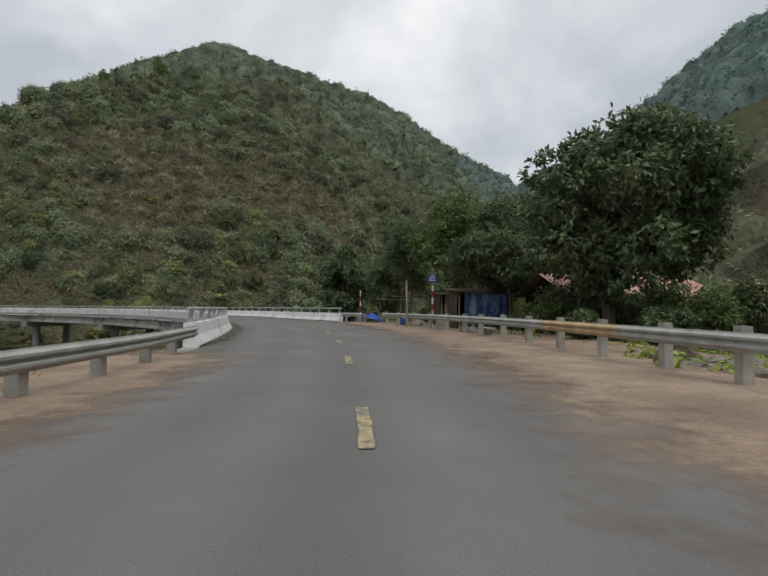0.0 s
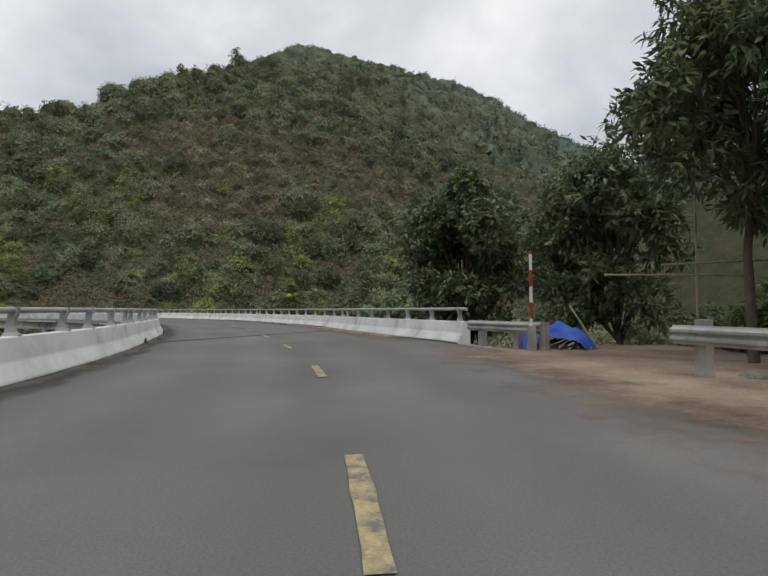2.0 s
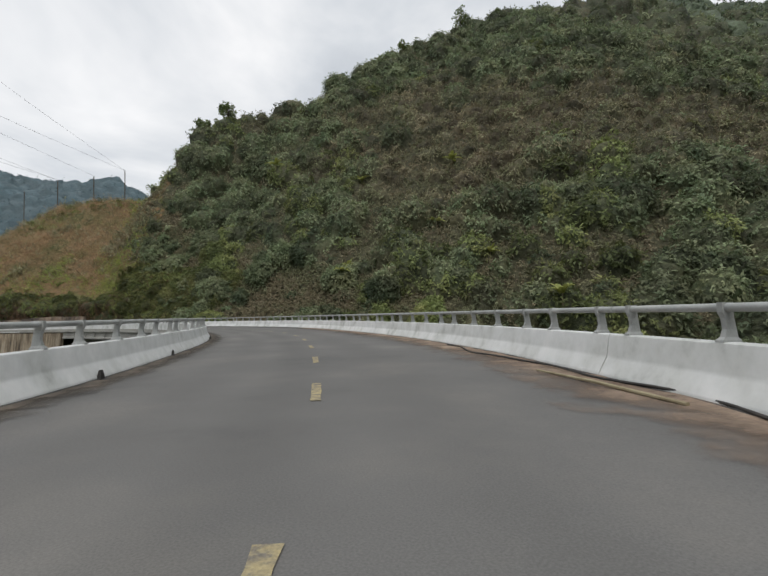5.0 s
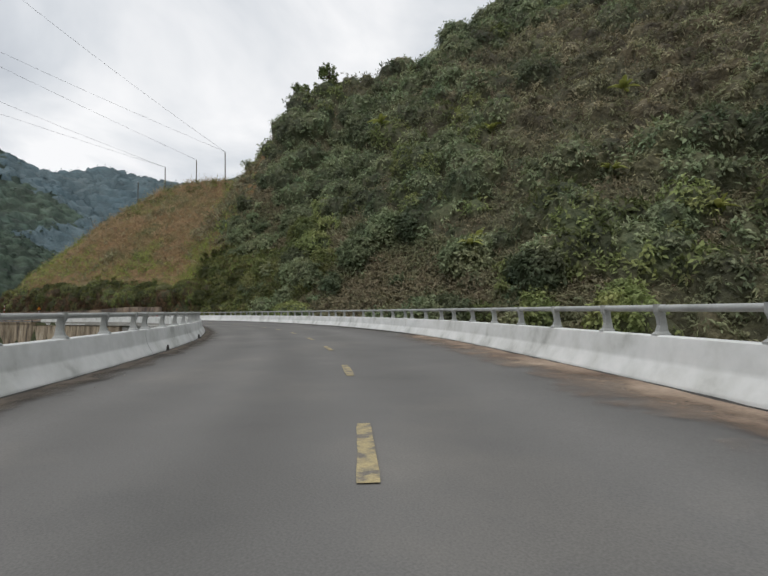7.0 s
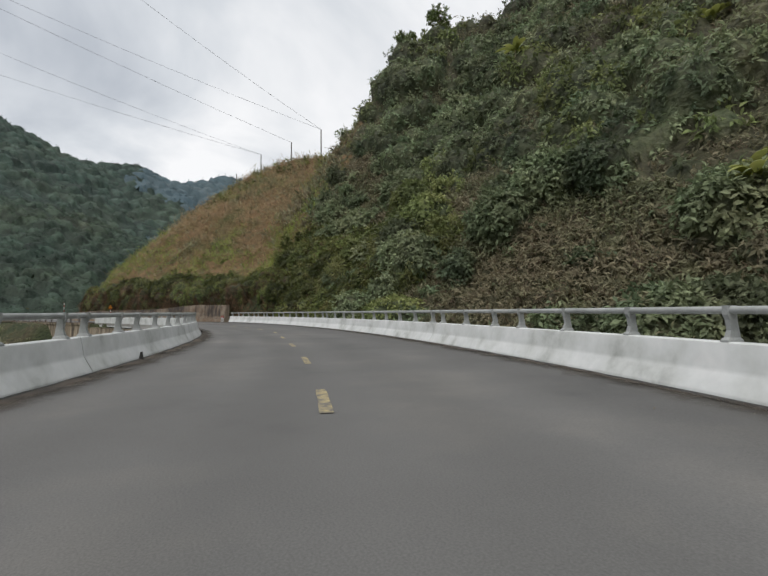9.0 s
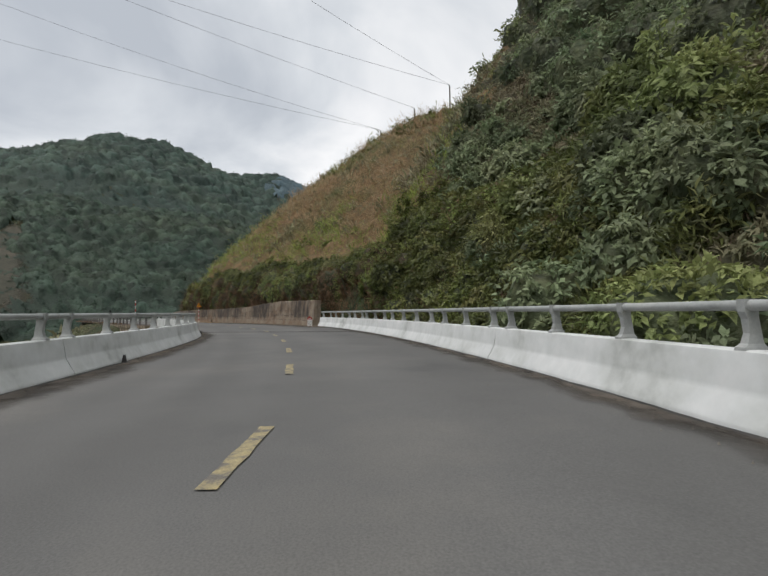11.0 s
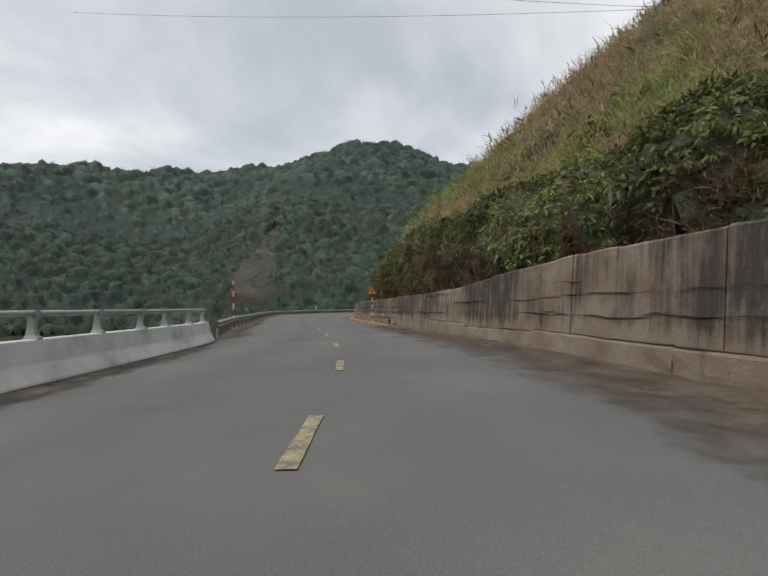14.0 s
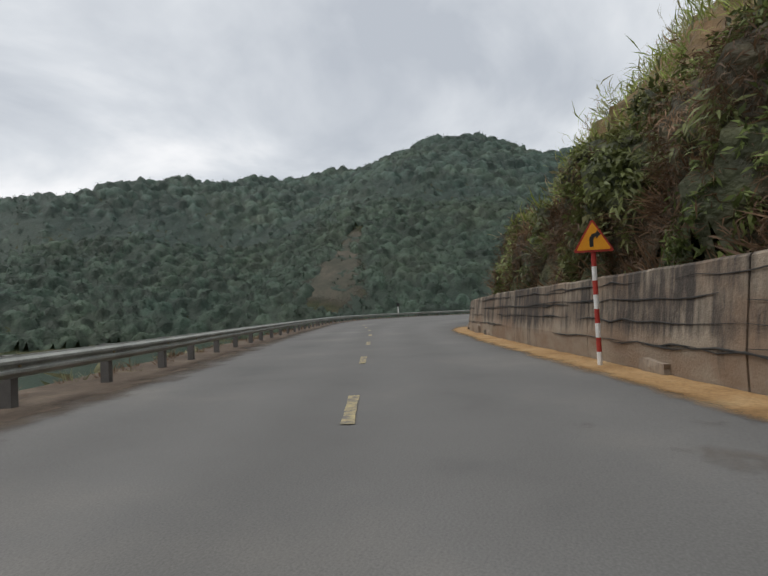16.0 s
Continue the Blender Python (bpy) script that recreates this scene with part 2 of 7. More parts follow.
def cut(line, a, b):
    """The stretch of a line between the points nearest to a and b."""
    return line[near(line, a): near(line, b) + 1]


def shifted(line, o):
    n = np.array(normals(line))
    return line + n * o


# ---- plan of the road ----
LEFT = spline([(-4.6, -90), (-4.7, -20), (-4.8, 5.5), (-5.5, 13.5), (-6.9, 20.5), (-8.4, 26.5), (-10.2, 32), (-12.7, 37.8), (-15.8, 43.4), (-19, 48.7), (-24, 55.5), (-30.2, 63),
               (-37, 69.3), (-45.5, 76), (-54.6, 81.6), (-64, 86.2), (-76, 90.4), (-89, 93.4), (-100.3, 94.3), (-112.4, 94), (-121, 92.2), (-135.8, 87.5), (-141.7, 85.2), (-150.5, 80.2),
               (-159.2, 75.8), (-167.2, 71.5), (-181, 64.5), (-200, 55.5), (-216, 51), (-231, 53), (-243, 64), (-250, 85), (-254, 140)], 0.5)
RIGHT = spline([(4.3, -90), (4.3, -20), (4.2, 5), (3.6, 15), (2.4, 24), (0.8, 31), (-1.4, 38), (-4.1, 43.3), (-7.4, 48.1), (-10.6, 52.9), (-13.4, 57.4), (-17.5, 62.6), (-22, 67.8),
                (-28.7, 74.8), (-37.5, 82), (-48.1, 89), (-57, 93.9), (-68, 98), (-80, 100.8), (-92, 102.4), (-102.4, 102.9), (-111.9, 102.7), (-121.5, 101.8), (-128.1, 100.6),
                (-135.5, 98.2), (-143, 95), (-150, 91.3), (-157, 87.75), (-161, 85.75), (-167.4, 82.5), (-171, 80.9), (-176, 78.7), (-183, 77.2), (-192, 77.2), (-202, 79.6), (-212, 85.5), (-220, 95), (-226, 110), (-230, 140)], 0.5)
R_START, R_END, L_START, L_END = (-4.1, 43.3), (-128.1, 100.6), (-5.73, 14.8), (-141.7, 85.2)
GUARD = spline([(6.6, -60), (6.3, -20), (6.0, 4), (5.6, 12), (5.1, 18), (4.3, 23), (2.9, 28.6), (1.5, 32.5), (-0.1, 36.2)], 0.5)
# centre line: for every left point the middle to its nearest right point
MID = np.array([(LEFT[i] + RIGHT[near(RIGHT, LEFT[i])]) / 2 for i in range(0, len(LEFT), 4)])
MID = spline([tuple(p) for p in MID[::3]], 1.0)

# ---- terrain ----
CREST = [(-255, 135, 37), (-214, 139, 38), (-180, 137, 38), (-157, 133, 41), (-152.5, 138, 53), (-151, 148, 63), (-149.5, 160, 67), (-143, 176, 73), (-134, 192, 85), (-126, 208, 100), (-110, 226, 113), (-96, 244, 123), (-80, 264, 126),
         (-62, 300, 140), (-48, 345, 154), (-20, 370, 154), (8, 390, 148), (45, 385, 118), (80, 360, 78)]
BACK = [(-320, 480, 190), (-250, 508, 255), (-190, 560, 319), (-120, 545, 275), (-74, 540, 258), (-25, 540, 246), (8, 550, 226), (56, 497, 148), (99, 470, 84), (150, 470, 60)]


def seg_cone(X, Y, a, b, slope):
    ax, ay, az = a
    bx, by, bz = b
    vx, vy = bx - ax, by - ay
    u = np.clip(((X - ax) * vx + (Y - ay) * vy) / (vx * vx + vy * vy), 0, 1)
    return az + u * (bz - az) - slope * np.hypot(X - ax - u * vx, Y - ay - u * vy)


def wave(X, Y, s, seed):
    """Smooth sum of waves, about -1 to 1."""
    r = np.random.RandomState(seed)
    out = np.zeros_like(X, dtype=float)
    for j in range(9):
        a, f, p = r.uniform(0, 6.283), r.uniform(0.5, 1.6) * s, r.uniform(0, 6.283)
        out += np.sin((X * np.cos(a) + Y * np.sin(a)) * f + p + 1.3 * np.sin((Y * np.cos(a) - X * np.sin(a)) * f * 0.7 + p * 2))
    return out / 4.5


def offset(X, Y, line=None):
    """Signed distance to a plan line (right positive), by default the road's middle, and the index along it."""
    line = MID if line is None else line
    shp = X.shape
    x, y = X.ravel(), Y.ravel()
    d2 = np.full(x.size, 1e18)
    idx = np.zeros(x.size, dtype=int)
    for i in range(len(line)):
        q = (x - line[i, 0]) ** 2 + (y - line[i, 1]) ** 2
        w = q < d2
        d2[w] = q[w]
        idx[w] = i
    nr = np.array(normals(line))
    side = (x - line[idx, 0]) * nr[idx, 0] + (y - line[idx, 1]) * nr[idx, 1]
    return (np.sqrt(d2) * np.sign(side)).reshape(shp), idx.reshape(shp)


I_BR0, I_BR1 = near(MID, (-2, 40)), near(MID, (-133, 93))
I_BL0, I_BL1 = near(MID, (-1, 14)), near(MID, (-138, 92))


def ramp01(v, a, b):
    t = np.clip((v - a) / (b - a), 0, 1)
    return t * t * (3 - 2 * t)


def height(X, Y):
    o, i = offset(X, Y)
    hill = np.full(X.shape, -1e9)
    for a, b in zip(CREST[:-1], CREST[1:]):
        hill = np.maximum(hill, seg_cone(X, Y, a, b, 1.55 if a[0] < -151.9 else 1.35 if a[0] < -148 else 1.0))
    far = np.clip((np.hypot(X + 60, Y - 60) - 40) / 120, 0, 1)
    hill = hill + 3.0 * wave(X, Y, 0.06, 3) * far + 1.7 * wave(X, Y, 0.17, 4) * far
    back = np.full(X.shape, -1e9)
    for a, b in zip(BACK[:-1], BACK[1:]):
        back = np.maximum(back, seg_cone(X, Y, a, b, 0.8))
    back = back + 5 * wave(X, Y, 0.03, 17) + 2 * wave(X, Y, 0.1, 18)
    # beside the road: terrace on the village side, ravine under the bridge, cut slope behind the wall
    ao = np.abs(o)
    bridge_r = ramp01(i, I_BR0 - 2, I_BR0 + 6) * (1 - ramp01(i, I_BR1 - 14, I_BR1 - 2))
    bridge_l = ramp01(i, I_BL0 - 3, I_BL0 + 4) * (1 - ramp01(i, I_BL1 - 8, I_BL1))
    right_land = -0.12 - 0.25 * ramp01(o, 6, 12)
    village_hill = np.clip((o - 34) * 0.75, 0, 95) + 0.8 * wave(X, Y, 0.15, 9) * ramp01(o, 25, 40)
    right_land = right_land + np.where(i < I_BR0 + 25, village_hill, 0)
    ravine = -7.5 + 1.0 * wave(X, Y, 0.12, 5)
    right = right_land * (1 - bridge_r) + ravine * bridge_r
    right = np.maximum(right, np.where(o > 9, hill, -1e9))
    er, _ = offset(X, Y, RIGHT[::2])
    late = ramp01(i, I_BR1 - 30, I_BR1 - 6)
    nose = np.minimum(2.4 - 1.1 * ramp01(er, 3, 10) + np.interp(X, [-165, -146], [0.98, 0.72]) * (er - 0.8) + (0.9 * wave(X, Y, 0.3, 14) + 1.6 * wave(X, Y, 0.12, 15)) * ramp01(er, 2, 10), 35.2 + 1.0 * wave(X, Y, 0.1, 16)) - 26 * (1 - late)
    right = np.where(late > 0, np.maximum(right, nose), right)
    right = np.where((late > 0) & (er < 2.4), -0.12, right)
    drop = -0.12 - np.clip(ao - 6.3, 0, 40) * 0.62 * ramp01(ao, 6.0, 9.0)
    left = np.maximum(drop, -16 + 0.6 * wave(X, Y, 0.1, 6))
    left = left * (1 - bridge_l) + np.minimum(left, -8 + 0.8 * wave(X, Y, 0.15, 7)) * bridge_l
    pit = ramp01(i, I_BL1 - 3, I_BL1 - 1) * (1 - ramp01(i, I_BL1 + 12, I_BL1 + 22)) * ramp01(ao, 5.6, 6.6)
    left = left * (1 - pit) + np.minimum(left, -7.5) * pit
    z = np.where(o > 0, right, left)
    z = np.where((ao < 5.0) & ~((bridge_r > 0.5) | (bridge_l > 0.5)), np.minimum(z, -0.12), z)
    z = np.where((ao < 5.0) & ((bridge_r > 0.5) | (bridge_l > 0.5)), np.minimum(z, -6.5), z)
    # far ranges across the valley and behind the village
    def chain(eye, slope, rows):
        pts = [(eye[0] - d * math.sin(radians(az)), eye[1] + d * math.cos(radians(az)), el * d) for az, el, d in rows]
        out = np.full(X.shape, -1e9)
        for a, b in zip(pts[:-1], pts[1:]):
            out = np.maximum(out, seg_cone(X, Y, a, b, slope))
        return out
    far_w = chain((-150, 86), 0.6, [(185, 0.15, 560), (170, 0.165, 580), (157, 0.195, 600), (150, 0.236, 620), (141, 0.264, 660), (136, 0.276, 700), (130, 0.287, 735), (126, 0.279, 755), (122, 0.3, 770), (118, 0.311, 790), (113, 0.334, 800),
                                    (108, 0.367, 810), (103, 0.34, 830), (96, 0.318, 850), (93, 0.321, 865), (91, 0.313, 875), (89.3, 0.288, 885), (87, 0.266, 890), (83, 0.288, 900), (78, 0.291, 900), (66, 0.3, 900)])
    far_w = far_w + 7 * wave(X, Y, 0.02, 11) + 4.5 * wave(X, Y, 0.06, 12)
    far_n = chain((0, 0), 0.85, [(-10, 0.2, 620), (-14, 0.236, 620), (-18, 0.278, 610), (-24, 0.325, 590), (-29.6, 0.365, 570), (-32.6, 0.368, 560), (-34, 0.42, 560), (-38, 0.487, 560), (-48, 0.58, 580), (-62, 0.55, 600), (-80, 0.45, 600)])
    far_n = far_n + 4 * wave(X, Y, 0.02, 13)
    z = np.maximum(z, np.maximum(back, np.maximum(far_w, far_n)))
    return z


def axis(lo, hi, step, out):
    core = np.arange(lo, hi + 0.1, step)
    grow = step * 1.12 ** np.arange(1, 200)
    up = hi + np.cumsum(grow)
    dn = lo - np.cumsum(grow)
    return np.r_[dn[dn > -out][::-1], core, up[up < out]]


gx, gy = axis(-262, 60, 1.8, 3200), axis(-40, 270, 1.8, 3200)
GX, GY = np.meshgrid(gx, gy, indexing="ij")
GZ = height(GX, GY)


def grid_mesh(X, Y, Z):
    n, m = X.shape
    v = np.stack([X.ravel(), Y.ravel(), Z.ravel()], 1)
    a = (np.arange(n - 1)[:, None] * m + np.arange(m - 1)[None]).ravel()
    return v, np.stack([a, a + m, a + m + 1, a + 1], 1)


tagged(link("ground", grid_mesh(GX, GY, GZ), EARTH, smooth=True), "brown and green earth of the hillside and valley", "ground", kind="structure")


def ground_z(x, y):
    """Height of the ground sheet, between its grid points."""
    x, y = np.atleast_1d(x).astype(float), np.atleast_1d(y).astype(float)
    i = np.clip(np.searchsorted(gx, x) - 1, 0, len(gx) - 2)
    j = np.clip(np.searchsorted(gy, y) - 1, 0, len(gy) - 2)
    u, v = (x - gx[i]) / (gx[i + 1] - gx[i]), (y - gy[j]) / (gy[j + 1] - gy[j])
    return GZ[i, j] * (1 - u) * (1 - v) + GZ[i + 1, j] * u * (1 - v) + GZ[i, j + 1] * (1 - u) * v + GZ[i + 1, j + 1] * u * v


# ---- road ----
def strip(a, b, n, z, cols=6, crown=0.0):
    """A sheet between two lines, resampled to n rows."""
    def rs(line):
        k = np.linspace(0, len(line) - 1, n)
        i = np.arange(len(line))
        return np.stack([np.interp(k, i, line[:, 0]), np.interp(k, i, line[:, 1])], 1)
    A, B = rs(a), rs(b)
    u = np.linspace(0, 1, cols)[None, :, None]
    Q = A[:, None] * (1 - u) + B[:, None] * u
    Z = z + crown * (1 - (2 * u[..., 0] - 1) ** 2) + 0 * Q[..., 0]
    return grid_mesh(Q[..., 0], Q[..., 1], Z)


road_nodes, road_links = ASPHALT.node_tree.nodes, ASPHALT.node_tree.links
att = road_nodes.new("ShaderNodeAttribute")
att.attribute_name = "across"
track = road_nodes.new("ShaderNodeValToRGB")
track.color_ramp.interpolation = "EASE"
for p_, v_ in ((0.08, 0.86), (0.2, 1.16), (0.3, 0.98), (0.4, 1.14), (0.49, 0.9), (0.6, 1.14), (0.7, 0.98), (0.8, 1.16), (0.93, 0.84)):
    track.color_ramp.elements.new(p_).color = (v_ * 0.5, v_ * 0.5, v_ * 0.5, 1)
track.color_ramp.elements[0].color = track.color_ramp.elements[-1].color = (0.4, 0.39, 0.37, 1)
wear = road_nodes.new("ShaderNodeTexNoise")
wear.inputs["Scale"].default_value, wear.inputs["Detail"].default_value = 0.09, 4
road_geo = [q for q in road_nodes if q.type == "NEW_GEOMETRY"][0]
road_links.new(road_geo.outputs["Position"], wear.inputs["Vector"])
wmix = road_nodes.new("ShaderNodeMix")
wmix.data_type = "RGBA"
wmix.inputs[7].default_value = (0.5, 0.5, 0.5, 1)
wr = road_nodes.new("ShaderNodeMapRange")
wr.inputs[1].default_value, wr.inputs[2].default_value = 0.35, 0.7
road_links.new(wear.outputs[0], wr.inputs[0])
road_links.new(att.outputs["Fac"], track.inputs[0])
road_links.new(wr.outputs[0], wmix.inputs[0])
road_links.new(track.outputs[0], wmix.inputs[6])
road_bsdf = road_nodes["Principled BSDF"]
base_out = road_bsdf.inputs["Base Color"].links[0].from_socket
wmul = road_nodes.new("ShaderNodeVectorMath")
wmul.operation = "MULTIPLY"
wdbl = road_nodes.new("ShaderNodeVectorMath")
wdbl.operation = "SCALE"
wdbl.inputs[3].default_value = 2.0
road_links.new(wmix.outputs[2], wdbl.inputs[0])
road_links.new(base_out, wmul.inputs[0])
road_links.new(wdbl.outputs[0], wmul.inputs[1])
road_links.new(wmul.outputs[0], road_bsdf.inputs["Base Color"])
road = tagged(link("road", strip(shifted(LEFT, 0.0)[::2], RIGHT[::2], 420, -0.015, 9, 0.015), ASPHALT, smooth=True), "grey worn asphalt road", "road", kind="structure")
road.data.attributes.new("across", "FLOAT", "POINT").data.foreach_set("value", np.tile(np.linspace(0, 1, 9), 420).astype(np.float32))

# ---- bridge ----
L_BRIDGE, R_BRIDGE = cut(LEFT, L_START, L_END), cut(RIGHT, R_START, R_END)
PARAPET = [(0, -0.05), (0.0, 0.05), (0.015, 0.085), (0.145, 0.315), (0.16, 0.345), (0.168, 0.38), (0.222, 0.7), (0.23, 0.725), (0.25, 0.738), (0.3, 0.742), (0.42, 0.742), (0.46, 0.735), (0.48, 0.71), (0.48, 0.65), (0.48, -0.5), (0.0, -0.5)]


def mirror(profile):
    return [(-o, z) for o, z in profile][::-1]


def rail_post(at, nrm, side):
    """A cast post, wide at the foot and curved to its collar."""
    s = Shape()
    rings = [(0.735, 0.125, 0.07, 0.0), (0.765, 0.12, 0.065, 0.0), (0.80, 0.085, 0.048, 0.01), (0.90, 0.064, 0.04, 0.02), (1.04, 0.06, 0.042, 0.0), (1.11, 0.075, 0.046, -0.02), (1.235, 0.075, 0.048, -0.02)]
    t = (-nrm[1], nrm[0])
    vs = []
    for z, hx, hy, sh in rings:
        for a, b in ((-1, -1), (1, -1), (1, 1), (-1, 1)):
            p = (at[0] + nrm[0] * (side * 0.36 + a * hx + sh * side) + t[0] * b * hy, at[1] + nrm[1] * (side * 0.36 + a * hx + sh * side) + t[1] * b * hy, z)
            vs.append(p)
    fs = [(3, 2, 1, 0)]
    for i in range(len(rings) - 1):
        for j in range(4):
            fs.append((i * 4 + j, i * 4 + (j + 1) % 4, i * 4 + 4 + (j + 1) % 4, i * 4 + 4 + j))
    k = 4 * (len(rings) - 1)
    fs.append((k, k + 1, k + 2, k + 3))
    return s.add(vs, fs)


def parapet(line, side):
    mid = line[len(line) // 2]
    root = thing("bridge_parapet", (mid[0], mid[1], 0), "white-painted concrete bridge parapet with a grey tube rail", "parapet", "parapets of the bridge")
    prof = PARAPET if side > 0 else mirror(PARAPET)
    part("wall", Shape().sweep([tuple(p) for p in line], prof), WHITEWASH, root, smooth=True)
    r = np.random.RandomState(len(line))
    gap = shifted(line, -side * 0.02) - np.array(normals(line)) * side * np.abs(r.normal(size=len(line)) * 0.025)[:, None]
    lip = [(0.03, -0.01), (0.03, 0.035), (0.012, 0.03), (-0.03, 0.006), (-0.03, -0.01)]
    part("base_joint", Shape().sweep([tuple(p) for p in gap], lip if side > 0 else mirror(lip)), JOINT, root, "black open joint along the foot")
    axis_line = shifted(line, side * 0.34)
    inner = axis_line
    part("rail", Shape().tube([(p[0], p[1], 1.17) for p in list(inner[:-1:2]) + [inner[-1]]], 0.057, 10), RAIL, root, smooth=True)
    n = normals(line)
    length = len(line) * 0.5
    count = max(2, round((length - 0.9) / 2.0) + 1)
    for q in np.linspace(1, len(line) - 2, count):
        i = int(round(q))
        part("rail_post", rail_post(line[i], n[i], side), RAIL, root)


def split(line, joints):
    ks = [0] + [near(line, j) for j in joints] + [len(line) - 1]
    return [np.vstack([line[a: a + 1] + (line[a + 1] - line[a]) * (0.07 if a else 0.0), line[a + 1: b + 1]]) for a, b in zip(ks[:-1], ks[1:])]


R_JOINTS = [(-11.2, 54.1), (-24.5, 70.5), (-41, 84.5), (-60, 95.2), (-79, 100.5), (-98, 102.7), (-116, 102.5)]
L_JOINTS = [(-14.3, 40.8), (-25, 57), (-39, 71), (-56, 82.4), (-75, 90), (-98, 94.2), (-120.9, 92.2)]
for piece in split(R_BRIDGE, R_JOINTS):
    parapet(piece, 1)
for piece in split(L_BRIDGE, L_JOINTS):
    parapet(piece, -1)

deck = Shape()
ld, rd = shifted(LEFT, -0.5), shifted(RIGHT, 0.5)
n_d = 200
v, f = strip(cut(ld, (-6, 13), L_END), cut(rd, (2.5, 24), (-140, 97)), n_d, -0.03, 2)
deck.add(v, [tuple(q) for q in f])
v2 = v.copy()
v2[:, 2] = -0.32
deck.add(v2, [tuple(q[::-1]) for q in f])
m = n_d * 2
deck.f += [(2 * i, 2 * i + 2, m + 2 * i + 2, m + 2 * i) for i in range(n_d - 1)] + [(2 * i + 1, m + 2 * i + 1, m + 2 * i + 3, 2 * i + 3) for i in range(n_d - 1)]
tagged(link("bridge_deck", deck, GIRDER), "grey concrete deck slab of the curved bridge", "bridge deck", kind="structure")
# girders: straight spans between the piers
GIRD = [(-0.32, -0.32), (0.32, -0.32), (0.32, -0.5), (0.11, -0.62), (0.11, -1.25), (0.25, -1.38), (0.25, -1.6), (-0.25, -1.6), (-0.25, -1.38), (-0.11, -1.25), (-0.11, -0.62), (-0.32, -0.5)]
br_mid = cut(MID, (-2, 16), (-137, 91))
span_i = np.linspace(2, len(br_mid) - 3, 8).astype(int)
nm = normals(br_mid)
for a, b in zip(span_i[:-1], span_i[1:]):
    pa, pb = br_mid[a], br_mid[b]
    root = thing("bridge_span", (*(pa + pb) / 2, -1.6), "row of grey concrete bridge girders with stiffening ribs", "girder", "spans of the bridge")
    for o in (-4.6, -2.3, 0, 2.3, 4.6):
        qa, qb = pa + np.array(nm[a]) * o, pb + np.array(nm[b]) * o
        d = (qb - qa) / np.hypot(*(qb - qa))
        g = part("girder", Shape().sweep([tuple(qa + d * 0.15), tuple(qb - d * 0.15)], GIRD), GIRDER, root)
        if abs(o) > 4:
            ln = np.hypot(*(qb - qa))
            for u in np.linspace(0.08, 0.92, 6):
                p = qa + d * ln * u
                s = math.copysign(1, o)
                part("rib", Shape().box((0.16, 0.2, 0.95), Matrix.Translation((p[0] + nm[a][0] * 0.17 * s, p[1] + nm[a][1] * 0.17 * s, -1.0)) @ Matrix.Rotation(math.atan2(d[1], d[0]), 4, "Z")), GIRDER, g)
for i in span_i:
    p, q = br_mid[i], nm[i]
    gz = float(ground_z(p[0], p[1])[0])
    root = thing("bridge_pier", (p[0], p[1], gz), "grey concrete bridge pier with a hammerhead cap", "pier", "piers of the bridge")
    a = math.atan2(q[1], q[0])
    part("cap", Shape().box((10.2, 1.5, 0.9), Matrix.Translation((p[0], p[1], -2.05)) @ Matrix.Rotation(a, 4, "Z")), GIRDER, root)
    for o in (-2.8, 2.8):
        c = (p[0] + q[0] * o, p[1] + q[1] * o)
        part("column", Shape().tube([(*c, gz - 1), (*c, -2.4)], 0.6, 14), GIRDER, root, smooth=True)

# expansion joints across the deck
for a, b in (((-15.0, 41.9), (-10.9, 53.2)), ((-120.0, 92.6), (-115.6, 102.4))):
    a, b = np.array(a), np.array(b)
    d = (b - a) / np.hypot(*(b - a))
    root = thing("expansion_joint", (*(a + b) / 2, 0.0), "dark rubber and steel expansion joint across the road", "expansion joint", "joints of the bridge deck")
    for o, w, mt, nme in ((-0.06, 0.05, JOINT_STEEL, "steel_strip"), (0.0, 0.06, JOINT, "rubber_seal"), (0.06, 0.05, JOINT_STEEL, "steel_strip")):
        c = (a + b) / 2 + np.array((d[1], -d[0])) * o
        ln = np.hypot(*(b - a)) - 0.1
        part(nme, Shape().box((ln, w, 0.03), Matrix.Translation((c[0], c[1], 0.006)) @ Matrix.Rotation(math.atan2(d[1], d[0]), 4, "Z")), mt, root)

# ---- guard rails ----
WBEAM = [(0, 0), (0.01, 0.03), (0.075, 0.075), (0.075, 0.115), (0.01, 0.155), (0.01, 0.175), (0.075, 0.215), (0.075, 0.255), (0.01, 0.3), (0, 0.33),
         (-0.005, 0.33), (0.004, 0.297), (0.069, 0.252), (0.069, 0.218), (0.004, 0.178), (0.004, 0.152), (0.069, 0.112), (0.069, 0.078), (0.004, 0.033), (-0.005, 0)]


